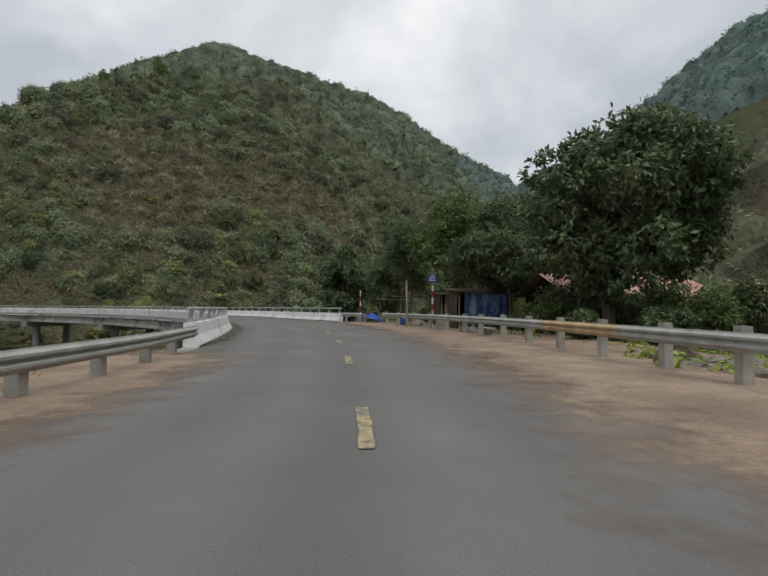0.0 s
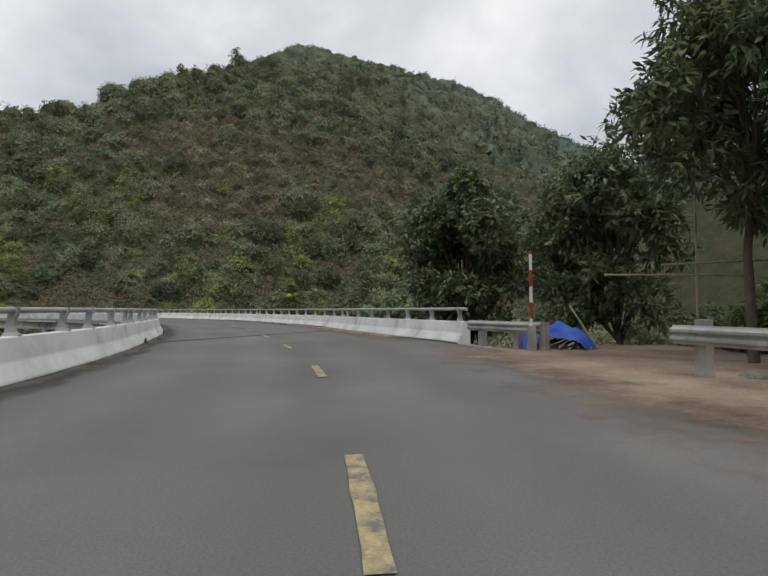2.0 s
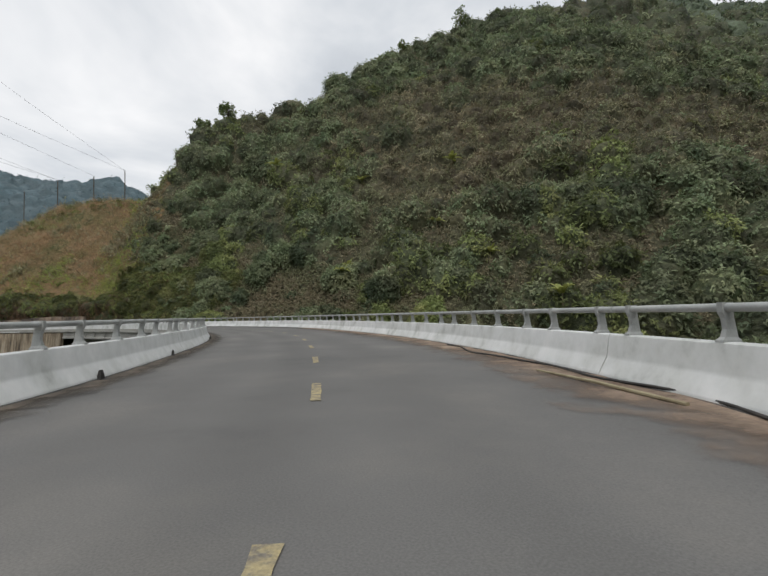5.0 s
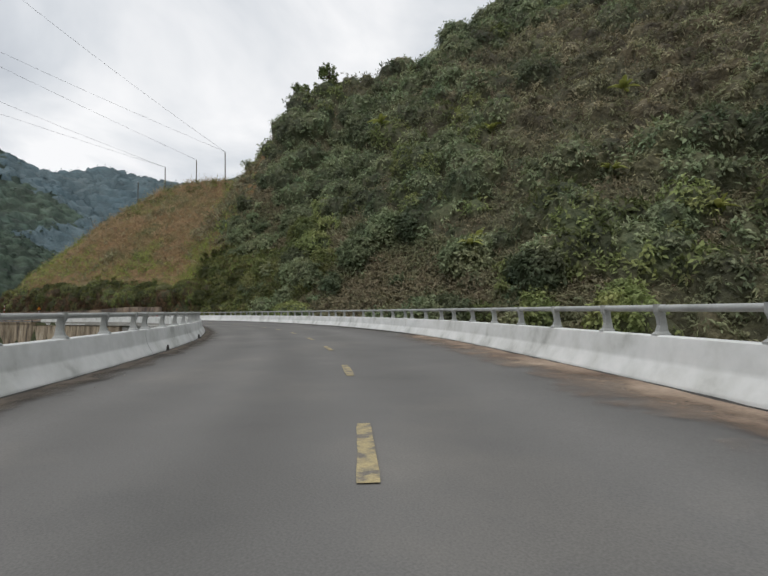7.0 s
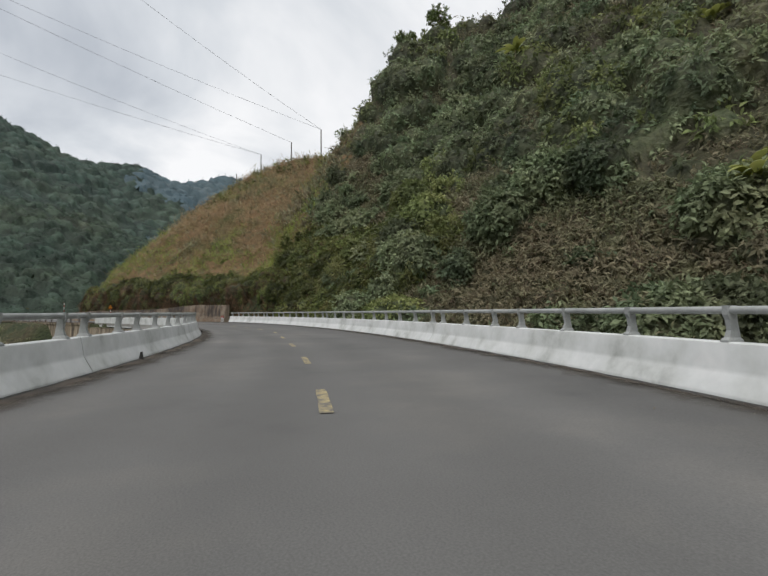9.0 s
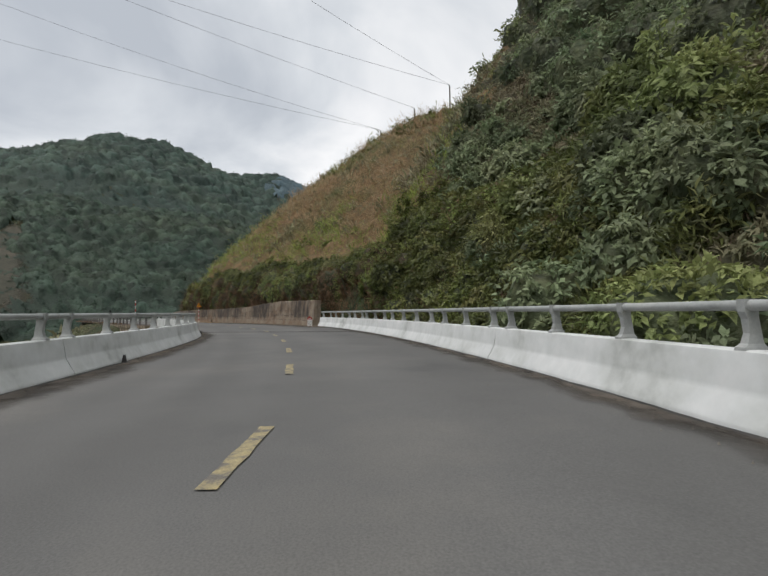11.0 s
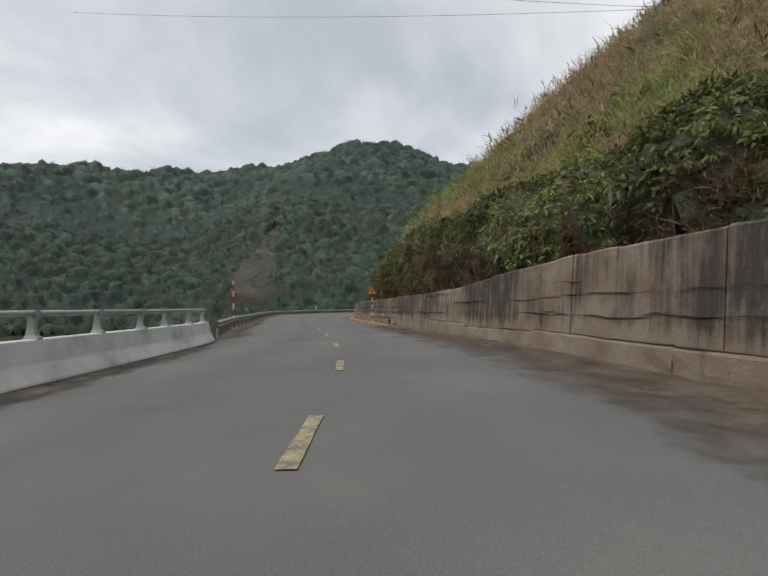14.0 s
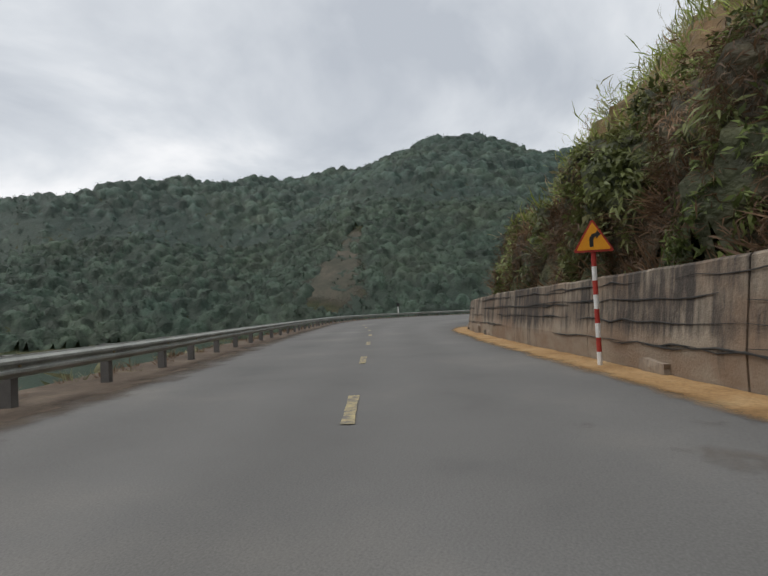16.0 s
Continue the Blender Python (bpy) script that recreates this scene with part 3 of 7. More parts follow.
def guardrail(line, side, top, label, post_step=2.0, post="concrete", patch=None, first=0.5, post_h=0.0):
    """A W-beam on posts; side 1: the road lies to the left of the line."""
    mid = line[len(line) // 2]
    root = thing("guardrail", (mid[0], mid[1], 0), label, "guardrail", "guardrails along the road")
    prof = [(-o * side, z + top - 0.33) for o, z in WBEAM]
    if side > 0:
        prof = prof[::-1]
    pts = [tuple(p) for p in line]
    if patch:
        i, j = near(line, patch[0]), near(line, patch[1])
        i, j = min(i, j), max(i, j)
        part("beam", Shape().sweep(pts[:i + 1], prof), GALV, root)
        part("beam", Shape().sweep(pts[i:j + 1], prof), RUSTY, root, "yellowed and rusted beam panel")
        part("beam", Shape().sweep(pts[j:], prof), GALV, root)
    else:
        part("beam", Shape().sweep(pts, prof), GALV, root)
    n = normals(line)
    q = first / 0.5
    while q < len(line) - 1:
        i = int(q)
        c = line[i] + np.array(n[i]) * side * 0.13
        a = math.atan2(n[i][1], n[i][0])
        gz = min(0.0, float(ground_z(*c)[0])) - 0.3
        h = top + post_h - gz
        w = (0.2, 0.2) if post == "concrete" else (0.16, 0.15)
        s = Shape().box((*w, h), Matrix.Translation((c[0], c[1], gz + h / 2)) @ Matrix.Rotation(a, 4, "Z") @ Matrix.Rotation(radians(random.uniform(-1.5, 1.5)), 4, "X"), 0.95)
        p = part("post", s, CONCRETE if post == "concrete" else JOINT_STEEL, root)
        part("bolt", Shape().lathe([(0.02, 0), (0.02, 0.02), (0.012, 0.03)], Matrix.Translation((line[i][0] - n[i][0] * side * 0.012, line[i][1] - n[i][1] * side * 0.012, top - 0.165)) @ Matrix.Rotation(a, 4, "Z") @ Matrix.Rotation(radians(-90 * side), 4, "Y"), 8), RUSTY, p)
        q += post_step / 0.5


guardrail(cut(GUARD, (6.6, -50), (-0.1, 36.2)), 1, 0.88, "dented grey steel guardrail on square concrete posts", 2.4, patch=((5.3, 15.8), (5.65, 11.5)), post_h=0.1)
guardrail(spline([(-1.75, 40.7), (-3.75, 43.05)], 0.5), 1, 0.8, "short grey steel guardrail butting the bridge parapet", 1.2, first=0.1)
guardrail(cut(LEFT, (-4.7, -50), (-5.68, 14.6)), -1, 0.67, "grey steel guardrail on short concrete posts", 2.0, post_h=-0.08)
guardrail(cut(LEFT, (-142.2, 85), (-252, 110)), -1, 0.78, "grey steel guardrail along the outer bend", 2.4, post="steel", first=0.3)

# ---- more materials ----
LEAF_DARK = leafy("dark_green_leaves", [(0.30, (0.129, 0.179, 0.104)), (0.45, (0.185, 0.230, 0.127)), (0.58, (0.235, 0.263, 0.151)), (0.72, (0.291, 0.297, 0.171))], 0.16, island=0.28, spread=0.3, fine=2.4, bump=0.8)
LEAF_OLIVE = leafy("olive_and_brown_leaves", [(0.30, (0.189, 0.211, 0.118)), (0.46, (0.243, 0.248, 0.140)), (0.60, (0.302, 0.259, 0.168)), (0.74, (0.238, 0.254, 0.134))], 0.14, island=0.28, spread=0.3, fine=2.4, bump=0.8)
LEAF_FRESH = leafy("fresh_green_leaves", [(0.30, (0.192, 0.267, 0.058)), (0.50, (0.269, 0.330, 0.076)), (0.70, (0.365, 0.384, 0.103))], 0.3, island=0.42)
LEAF_VINE = leafy("creeper_leaves", [(0.30, (0.097, 0.125, 0.042)), (0.50, (0.143, 0.158, 0.055)), (0.70, (0.203, 0.189, 0.074))], 0.5, island=0.5, rough=0.38)
LEAF_SLOPE = leafy("slope_thicket_leaves", [(0.30, (0.110, 0.147, 0.047)), (0.45, (0.158, 0.197, 0.062)), (0.58, (0.216, 0.241, 0.075)), (0.72, (0.268, 0.261, 0.095))], 0.2, island=0.58)
LEAF_CREEP = leafy("hill_creeper_leaves", [(0.3, (0.147, 0.189, 0.077)), (0.5, (0.210, 0.247, 0.094)), (0.7, (0.284, 0.289, 0.121))], 0.2, island=0.28, spread=0.3, fine=2.4, bump=0.8)
LEAF_DRY = leafy("withered_leaves", [(0.3, (0.15, 0.11, 0.075)), (0.55, (0.22, 0.165, 0.11)), (0.75, (0.27, 0.22, 0.14))], 0.3, island=0.28, spread=0.3, fine=2.4, bump=0.8)
LEAF_STRAP = leafy("strap_leaves", [(0.3, (0.098, 0.121, 0.041)), (0.5, (0.150, 0.166, 0.060)), (0.7, (0.212, 0.205, 0.090))], 0.4, island=0.5, rough=0.4)
LEAF_GRASS = leafy("dry_reed_grass", [(0.33, (0.245, 0.270, 0.097)), (0.43, (0.344, 0.280, 0.145)), (0.53, (0.427, 0.289, 0.169)), (0.6, (0.390, 0.297, 0.162)), (0.7, (0.254, 0.289, 0.097))], 0.09, island=0.25, spread=0.25, fine=1.2)
GRASS_MAT = leafy("matted_dry_grass", [(0.36, (0.123, 0.129, 0.048)), (0.45, (0.203, 0.146, 0.067)), (0.54, (0.271, 0.169, 0.087)), (0.64, (0.148, 0.146, 0.049))], 0.12, island=0.0, spread=0.4, fine=2.0, bump=0.9, dist=0.3)
LEAF_PALM = leafy("yellow_green_banana_leaves", [(0.3, (0.26, 0.29, 0.08)), (0.55, (0.33, 0.35, 0.1)), (0.75, (0.42, 0.4, 0.14))], 0.8, island=0.2, rough=0.45)
# Darker than the leaves above it, so creases between crowns look shaded.
HILL_COVER = leafy("shade_darkened_thicket", [(0.3, (0.062, 0.084, 0.043)), (0.5, (0.094, 0.109, 0.056)), (0.7, (0.125, 0.131, 0.073))], 0.5, island=0.0, spread=0.5, fine=1.8, bump=1.0, dist=0.4)
LEAF_DEAD = leafy("withered_stalks", [(0.3, (0.115, 0.070, 0.043)), (0.6, (0.218, 0.135, 0.076)), (0.75, (0.161, 0.105, 0.062))], 0.5)
LEAF_TREE = leafy("broad_tree_leaves", [(0.30, (0.1, 0.14, 0.07)), (0.55, (0.14, 0.18, 0.088)), (0.75, (0.19, 0.22, 0.105))], 0.6, rough=0.32)
LEAF_LIGHT = leafy("light_green_tree_leaves", [(0.30, (0.12, 0.165, 0.06)), (0.55, (0.17, 0.22, 0.075)), (0.75, (0.24, 0.27, 0.095))], 0.5, rough=0.45)
LEAF_BANANA = leafy("banana_leaves", [(0.30, (0.09, 0.14, 0.045)), (0.55, (0.14, 0.185, 0.055)), (0.75, (0.21, 0.22, 0.07))], 0.8, rough=0.4)
LEAF_TEAK = leafy("teak_leaves", [(0.3, (0.105, 0.160, 0.077)), (0.5, (0.162, 0.217, 0.106)), (0.7, (0.267, 0.312, 0.142))], 2.2, island=0.35, rough=0.5)
# The slight blue in these leaf greens stands for haze over the valley.
LEAF_FAR = leafy("distant_forest_leaves", [(0.30, (0.051, 0.085, 0.063)), (0.50, (0.068, 0.101, 0.072)), (0.66, (0.086, 0.118, 0.078)), (0.80, (0.105, 0.115, 0.081))], 0.012, island=0.15, spread=0.3, fine=0.7, bump=0.8, dist=1.0)
# Paler and bluer than the nearer forest: more haze painted into the colour.
LEAF_MID = leafy("far_haze_tinted_leaves", [(0.30, (0.059, 0.095, 0.078)), (0.50, (0.074, 0.111, 0.088)), (0.66, (0.091, 0.128, 0.092)), (0.80, (0.105, 0.122, 0.092))], 0.012, island=0.15, spread=0.3, fine=0.7, bump=0.8, dist=1.0)
# Blue-grey base colours imitate the haze before the farthest ridges.
LEAF_MIST = leafy("haze_coloured_leaves", [(0.30, (0.098, 0.152, 0.178)), (0.50, (0.116, 0.170, 0.191)), (0.66, (0.137, 0.184, 0.199)), (0.80, (0.154, 0.184, 0.195))], 0.012, island=0.06, spread=0.3, fine=0.7, bump=0.8, dist=1.0)
LEAF_RIDGE = leafy("back_ridge_leaves", [(0.3, (0.104, 0.144, 0.089)), (0.55, (0.132, 0.168, 0.106)), (0.75, (0.168, 0.188, 0.115))], 0.012, island=0.25, spread=0.3, fine=0.7, bump=0.8, dist=1.0)
# Haze on the village mountain, put into the leaf colour as pale teal.
LEAF_HAZY = leafy("haze_tinted_mountain_leaves", [(0.30, (0.103, 0.162, 0.145)), (0.55, (0.120, 0.182, 0.158)), (0.75, (0.142, 0.198, 0.161))], 0.012, island=0.12, spread=0.3, fine=0.7, bump=0.8, dist=1.0)
BARK = surface("bark", [(0.3, (0.07, 0.055, 0.04)), (0.6, (0.13, 0.105, 0.08))], 3, 20, 0.95, 0.6, spread=0.3, stretch=(1, 1, 0.3))
WOOD = surface("weathered_wood", [(0.3, (0.17, 0.145, 0.12)), (0.6, (0.29, 0.26, 0.215))], 2, 22, 0.9, 0.4, spread=0.2, stretch=(1, 1, 0.15))
BAMBOO = surface("dry_bamboo", [(0.3, (0.22, 0.18, 0.11)), (0.6, (0.36, 0.31, 0.2))], 2, 20, 0.7, 0.2, spread=0.15)
STONE = surface("grey_rock", [(0.3, (0.13, 0.115, 0.095)), (0.5, (0.22, 0.2, 0.17)), (0.7, (0.31, 0.28, 0.24))], 1.5, 12, 0.9, 0.6, spread=0.25, dist=0.05)
RED = surface("red_paint", [(0.3, (0.30, 0.03, 0.025)), (0.7, (0.42, 0.05, 0.035))], 3, 30, 0.6, 0.1)
WHITE = surface("white_paint", [(0.3, (0.62, 0.61, 0.58)), (0.7, (0.78, 0.77, 0.75))], 3, 30, 0.6, 0.1)
ORANGE = surface("orange_sign_face", [(0.3, (0.75, 0.30, 0.02)), (0.7, (0.85, 0.38, 0.03))], 2, 30, 0.45, 0.05, spread=0.05)
BLACK = surface("black_paint", [(0.3, (0.012, 0.012, 0.012)), (0.7, (0.03, 0.03, 0.03))], 3, 30, 0.6, 0.1)
SIGN_BLUE = surface("blue_sign_face", [(0.3, (0.015, 0.045, 0.24)), (0.7, (0.025, 0.065, 0.32))], 2, 30, 0.45, 0.05, spread=0.06)
TARP = surface("blue_tarpaulin", [(0.3, (0.03, 0.08, 0.42)), (0.5, (0.05, 0.12, 0.52)), (0.7, (0.10, 0.18, 0.58))], 2.5, 12, 0.5, 0.4, spread=0.15, dist=0.02)
CLOTH_BLUE = surface("faded_blue_sheet", [(0.36, (0.03, 0.06, 0.14)), (0.46, (0.06, 0.12, 0.28)), (0.54, (0.14, 0.22, 0.38)), (0.66, (0.30, 0.36, 0.45))], 2.2, 9, 0.8, 0.4, spread=0.3, stretch=(1, 1, 0.5))
CLOTH_PINK = surface("faded_pink_sheet", [(0.3, (0.26, 0.14, 0.13)), (0.5, (0.42, 0.26, 0.24)), (0.7, (0.5, 0.36, 0.33))], 2.0, 14, 0.9, 0.3, spread=0.25, stretch=(3, 3, 0.4))
THATCH = surface("old_thatch", [(0.3, (0.055, 0.039, 0.025)), (0.6, (0.105, 0.078, 0.050))], 3, 18, 0.95, 0.5, spread=0.3, stretch=(3, 3, 0.5))
ROOF = surface("pink_tin_roof", [(0.3, (0.34, 0.17, 0.135)), (0.5, (0.46, 0.26, 0.21)), (0.7, (0.55, 0.36, 0.30))], 0.9, 14, 0.6, 0.15, spread=0.12)
PLANK = surface("dark_red_boards", [(0.3, (0.05, 0.032, 0.026)), (0.6, (0.10, 0.058, 0.044))], 1.5, 16, 0.9, 0.3, spread=0.25, stretch=(2, 2, 0.4), obj=0.25)
BLUE_PLASTIC = surface("blue_plastic", [(0.3, (0.02, 0.07, 0.22)), (0.7, (0.03, 0.10, 0.30))], 3, 30, 0.45, 0.05)
WATER = surface("river_water", [(0.3, (0.045, 0.065, 0.05)), (0.7, (0.07, 0.09, 0.07))], 0.1, 1.5, 0.18, 0.15, spec=0.5, dist=0.05)
SCAR = surface("bare_brown_earth", [(0.3, (0.045, 0.047, 0.034)), (0.5, (0.07, 0.066, 0.049)), (0.7, (0.105, 0.09, 0.068))], 0.06, 0.6, 0.95, 0.6, spread=0.3, dist=0.5)
MUD = surface("orange_dirt", [(0.3, (0.24, 0.14, 0.06)), (0.5, (0.34, 0.21, 0.095)), (0.7, (0.42, 0.29, 0.15))], 1.2, 20, 0.95, 0.6, spread=0.25, dist=0.03)
def streaked(name, light, warm, dark):
    """Old concrete: beige and warm patches under dark runs of grime that drip down the face in strips and blots."""
    m = bpy.data.materials.new(name)
    m.use_nodes = True
    n, l = m.node_tree.nodes, m.node_tree.links
    bsdf = n["Principled BSDF"]
    geo = n.new("ShaderNodeNewGeometry")

    def noise(scale, stretch, detail=4, rough=0.6):
        mp = n.new("ShaderNodeVectorMath")
        mp.operation = "MULTIPLY"
        mp.inputs[1].default_value = stretch
        l.new(geo.outputs["Position"], mp.inputs[0])
        tx = n.new("ShaderNodeTexNoise")
        tx.inputs["Scale"].default_value, tx.inputs["Detail"].default_value, tx.inputs["Roughness"].default_value = scale, detail, rough
        l.new(mp.outputs[0], tx.inputs["Vector"])
        return tx.outputs[0]

    def math_node(op, a, b):
        k = n.new("ShaderNodeMath")
        k.operation = op
        for e, w in ((0, a), (1, b)):
            if isinstance(w, float):
                k.inputs[e].default_value = w
            else:
                l.new(w, k.inputs[e])
        return k.outputs[0]

    def ramp(v, a, b):
        k = n.new("ShaderNodeMapRange")
        k.inputs[1].default_value, k.inputs[2].default_value = a, b
        l.new(v, k.inputs[0])
        return k.outputs[0]

    def blend(f, a, b):
        k = n.new("ShaderNodeMix")
        k.data_type = "RGBA"
        l.new(f, k.inputs[0])
        for e, w in ((6, a), (7, b)):
            if isinstance(w, tuple):
                k.inputs[e].default_value = (*w, 1)
            else:
                l.new(w, k.inputs[e])
        return k.outputs[2]

    base = blend(ramp(noise(0.7, (1, 1, 1.6)), 0.38, 0.62), light, warm)
    run = math_node("ADD", math_node("MULTIPLY", noise(2.6, (1, 1, 0.1), 3, 0.55), 0.55), math_node("MULTIPLY", noise(9.0, (1, 1, 0.05), 3, 0.6), 0.45))
    blot = noise(0.9, (1, 1, 0.7), 5, 0.65)
    speck = noise(7.0, (1, 1, 0.6), 5, 0.7)
    sepz = n.new("ShaderNodeSeparateXYZ")
    l.new(geo.outputs["Position"], sepz.inputs[0])
    from_top = ramp(sepz.outputs[2], 0.35, 0.8)
    zone = noise(0.22, (1, 1, 0.3), 4, 0.65)
    grime = math_node("ADD", math_node("ADD", math_node("MULTIPLY", run, 1.15), math_node("MULTIPLY", blot, 0.55)), math_node("MULTIPLY", speck, 0.25))
    grime = math_node("ADD", grime, math_node("ADD", math_node("MULTIPLY", from_top, 0.3), math_node("MULTIPLY", zone, 0.95)))
    colour = blend(ramp(grime, 1.58, 1.86), base, dark)
    grain = noise(22.0, (1, 1, 1), 4)
    sc = n.new("ShaderNodeVectorMath")
    sc.operation = "SCALE"
    l.new(colour, sc.inputs[0])
    l.new(math_node("ADD", math_node("MULTIPLY", grain, 0.24), 0.88), sc.inputs[3])
    l.new(sc.outputs[0], bsdf.inputs["Base Color"])
    bsdf.inputs["Roughness"].default_value = 0.92
    bsdf.inputs["Specular IOR Level"].default_value = 0.25
    bp = n.new("ShaderNodeBump")
    bp.inputs["Strength"].default_value, bp.inputs["Distance"].default_value = 0.6, 0.03
    l.new(math_node("ADD", speck, grain), bp.inputs["Height"])
    l.new(bp.outputs[0], bsdf.inputs["Normal"])
    return m


STAINED = streaked("stained_concrete", (0.32, 0.265, 0.205), (0.24, 0.17, 0.12), (0.075, 0.064, 0.056))
EMBANK = surface("streaked_beige_concrete", [(0.36, (0.09, 0.075, 0.06)), (0.46, (0.22, 0.175, 0.125)), (0.56, (0.33, 0.27, 0.195)), (0.68, (0.40, 0.35, 0.28))], 1.4, 12, 0.9, 0.5, spread=0.3, stretch=(1, 1, 0.12), dist=0.03, obj=0.15)
FOOTING = surface("footing_concrete", [(0.36, (0.076, 0.066, 0.055)), (0.46, (0.221, 0.172, 0.133)), (0.68, (0.340, 0.279, 0.218))], 1.1, 16, 0.9, 0.5, spread=0.25, stretch=(1, 1, 0.5), dist=0.03)

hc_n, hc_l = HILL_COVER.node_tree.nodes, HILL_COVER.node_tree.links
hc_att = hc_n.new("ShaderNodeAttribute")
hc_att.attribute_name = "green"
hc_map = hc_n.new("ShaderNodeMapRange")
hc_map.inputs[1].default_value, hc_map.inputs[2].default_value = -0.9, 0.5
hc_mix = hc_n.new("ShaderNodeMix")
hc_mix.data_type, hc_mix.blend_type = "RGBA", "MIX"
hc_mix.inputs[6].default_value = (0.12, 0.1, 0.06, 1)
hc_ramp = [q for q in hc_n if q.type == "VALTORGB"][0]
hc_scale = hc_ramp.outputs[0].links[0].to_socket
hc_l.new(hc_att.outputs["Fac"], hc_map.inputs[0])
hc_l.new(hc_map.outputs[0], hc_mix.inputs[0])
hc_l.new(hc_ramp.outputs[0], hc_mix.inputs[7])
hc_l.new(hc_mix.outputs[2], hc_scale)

for m_ in (LEAF_STRAP, LEAF_VINE, LEAF_SLOPE, LEAF_DEAD, HILL_COVER, LEAF_DARK, LEAF_OLIVE, LEAF_CREEP, LEAF_DRY):
    vary(m_)
for m_ in (LEAF_FAR, LEAF_MID, LEAF_RIDGE):
    vary(m_, 0.5, 1.5)
# the haze-coloured woods differ less from crown to crown
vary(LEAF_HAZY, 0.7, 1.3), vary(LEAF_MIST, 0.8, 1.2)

# ---- plants ----
rng = np.random.RandomState(7)


def unit(v):
    return v / np.maximum(np.linalg.norm(v, axis=-1, keepdims=True), 1e-9)


def leaves(pos, axis_dir, nrm, length, width, fold=0.0):
    """Diamond leaves: base, two sides, tip; arrays of n rows to (n, 4, 3)."""
    side = unit(np.cross(axis_dir, nrm))
    length, width = np.asarray(length)[:, None], np.asarray(width)[:, None]
    mid = pos + axis_dir * length * 0.45 + nrm * fold * length
    return np.stack([pos, mid + side * width / 2, pos + axis_dir * length - nrm * fold * length, mid - side * width / 2], 1)


def clump(n, leaf, seed, flat=0.8, droop=0.4, wide=0.5, spiky=0.0, inner=0.62):
    """A bush of unit radius: leaves on an uneven shell; vertices and quads."""
    r = np.random.RandomState(seed)
    d = unit(r.normal(size=(n, 3)) * (1, 1, 0.9) + (0, 0, 0.4))
    bumps = unit(r.normal(size=(6, 3)) + (0, 0, 0.4))
    bulge = 0.72 + 0.38 * np.max(d @ bumps.T, axis=1) ** 3
    rad = bulge * r.uniform(0.62, 1.0, n) ** 0.6
    pos = d * rad[:, None] * (1, 1, flat)
    out = unit(d + (0, 0, 0.3) + r.normal(size=(n, 3)) * 0.36)
    ax = unit(np.cross(out, r.normal(size=(n, 3))) + (0, 0, -droop) + d * 0.3)
    if spiky:
        ax = unit(d * (1, 1, 0.8) + (0, 0, spiky) + r.normal(size=(n, 3)) * 0.35)
        pos = d * (1, 1, 0.3) * r.uniform(0.0, 0.45, n)[:, None]
        out = unit(np.cross(ax, r.normal(size=(n, 3))))
    ln = leaf * r.uniform(0.6, 1.35, n)
    v = leaves(pos, ax, out, ln, ln * wide * r.uniform(0.75, 1.2, n), 0.06).reshape(-1, 3)
    f = np.arange(len(v)).reshape(-1, 4)
    return v, f


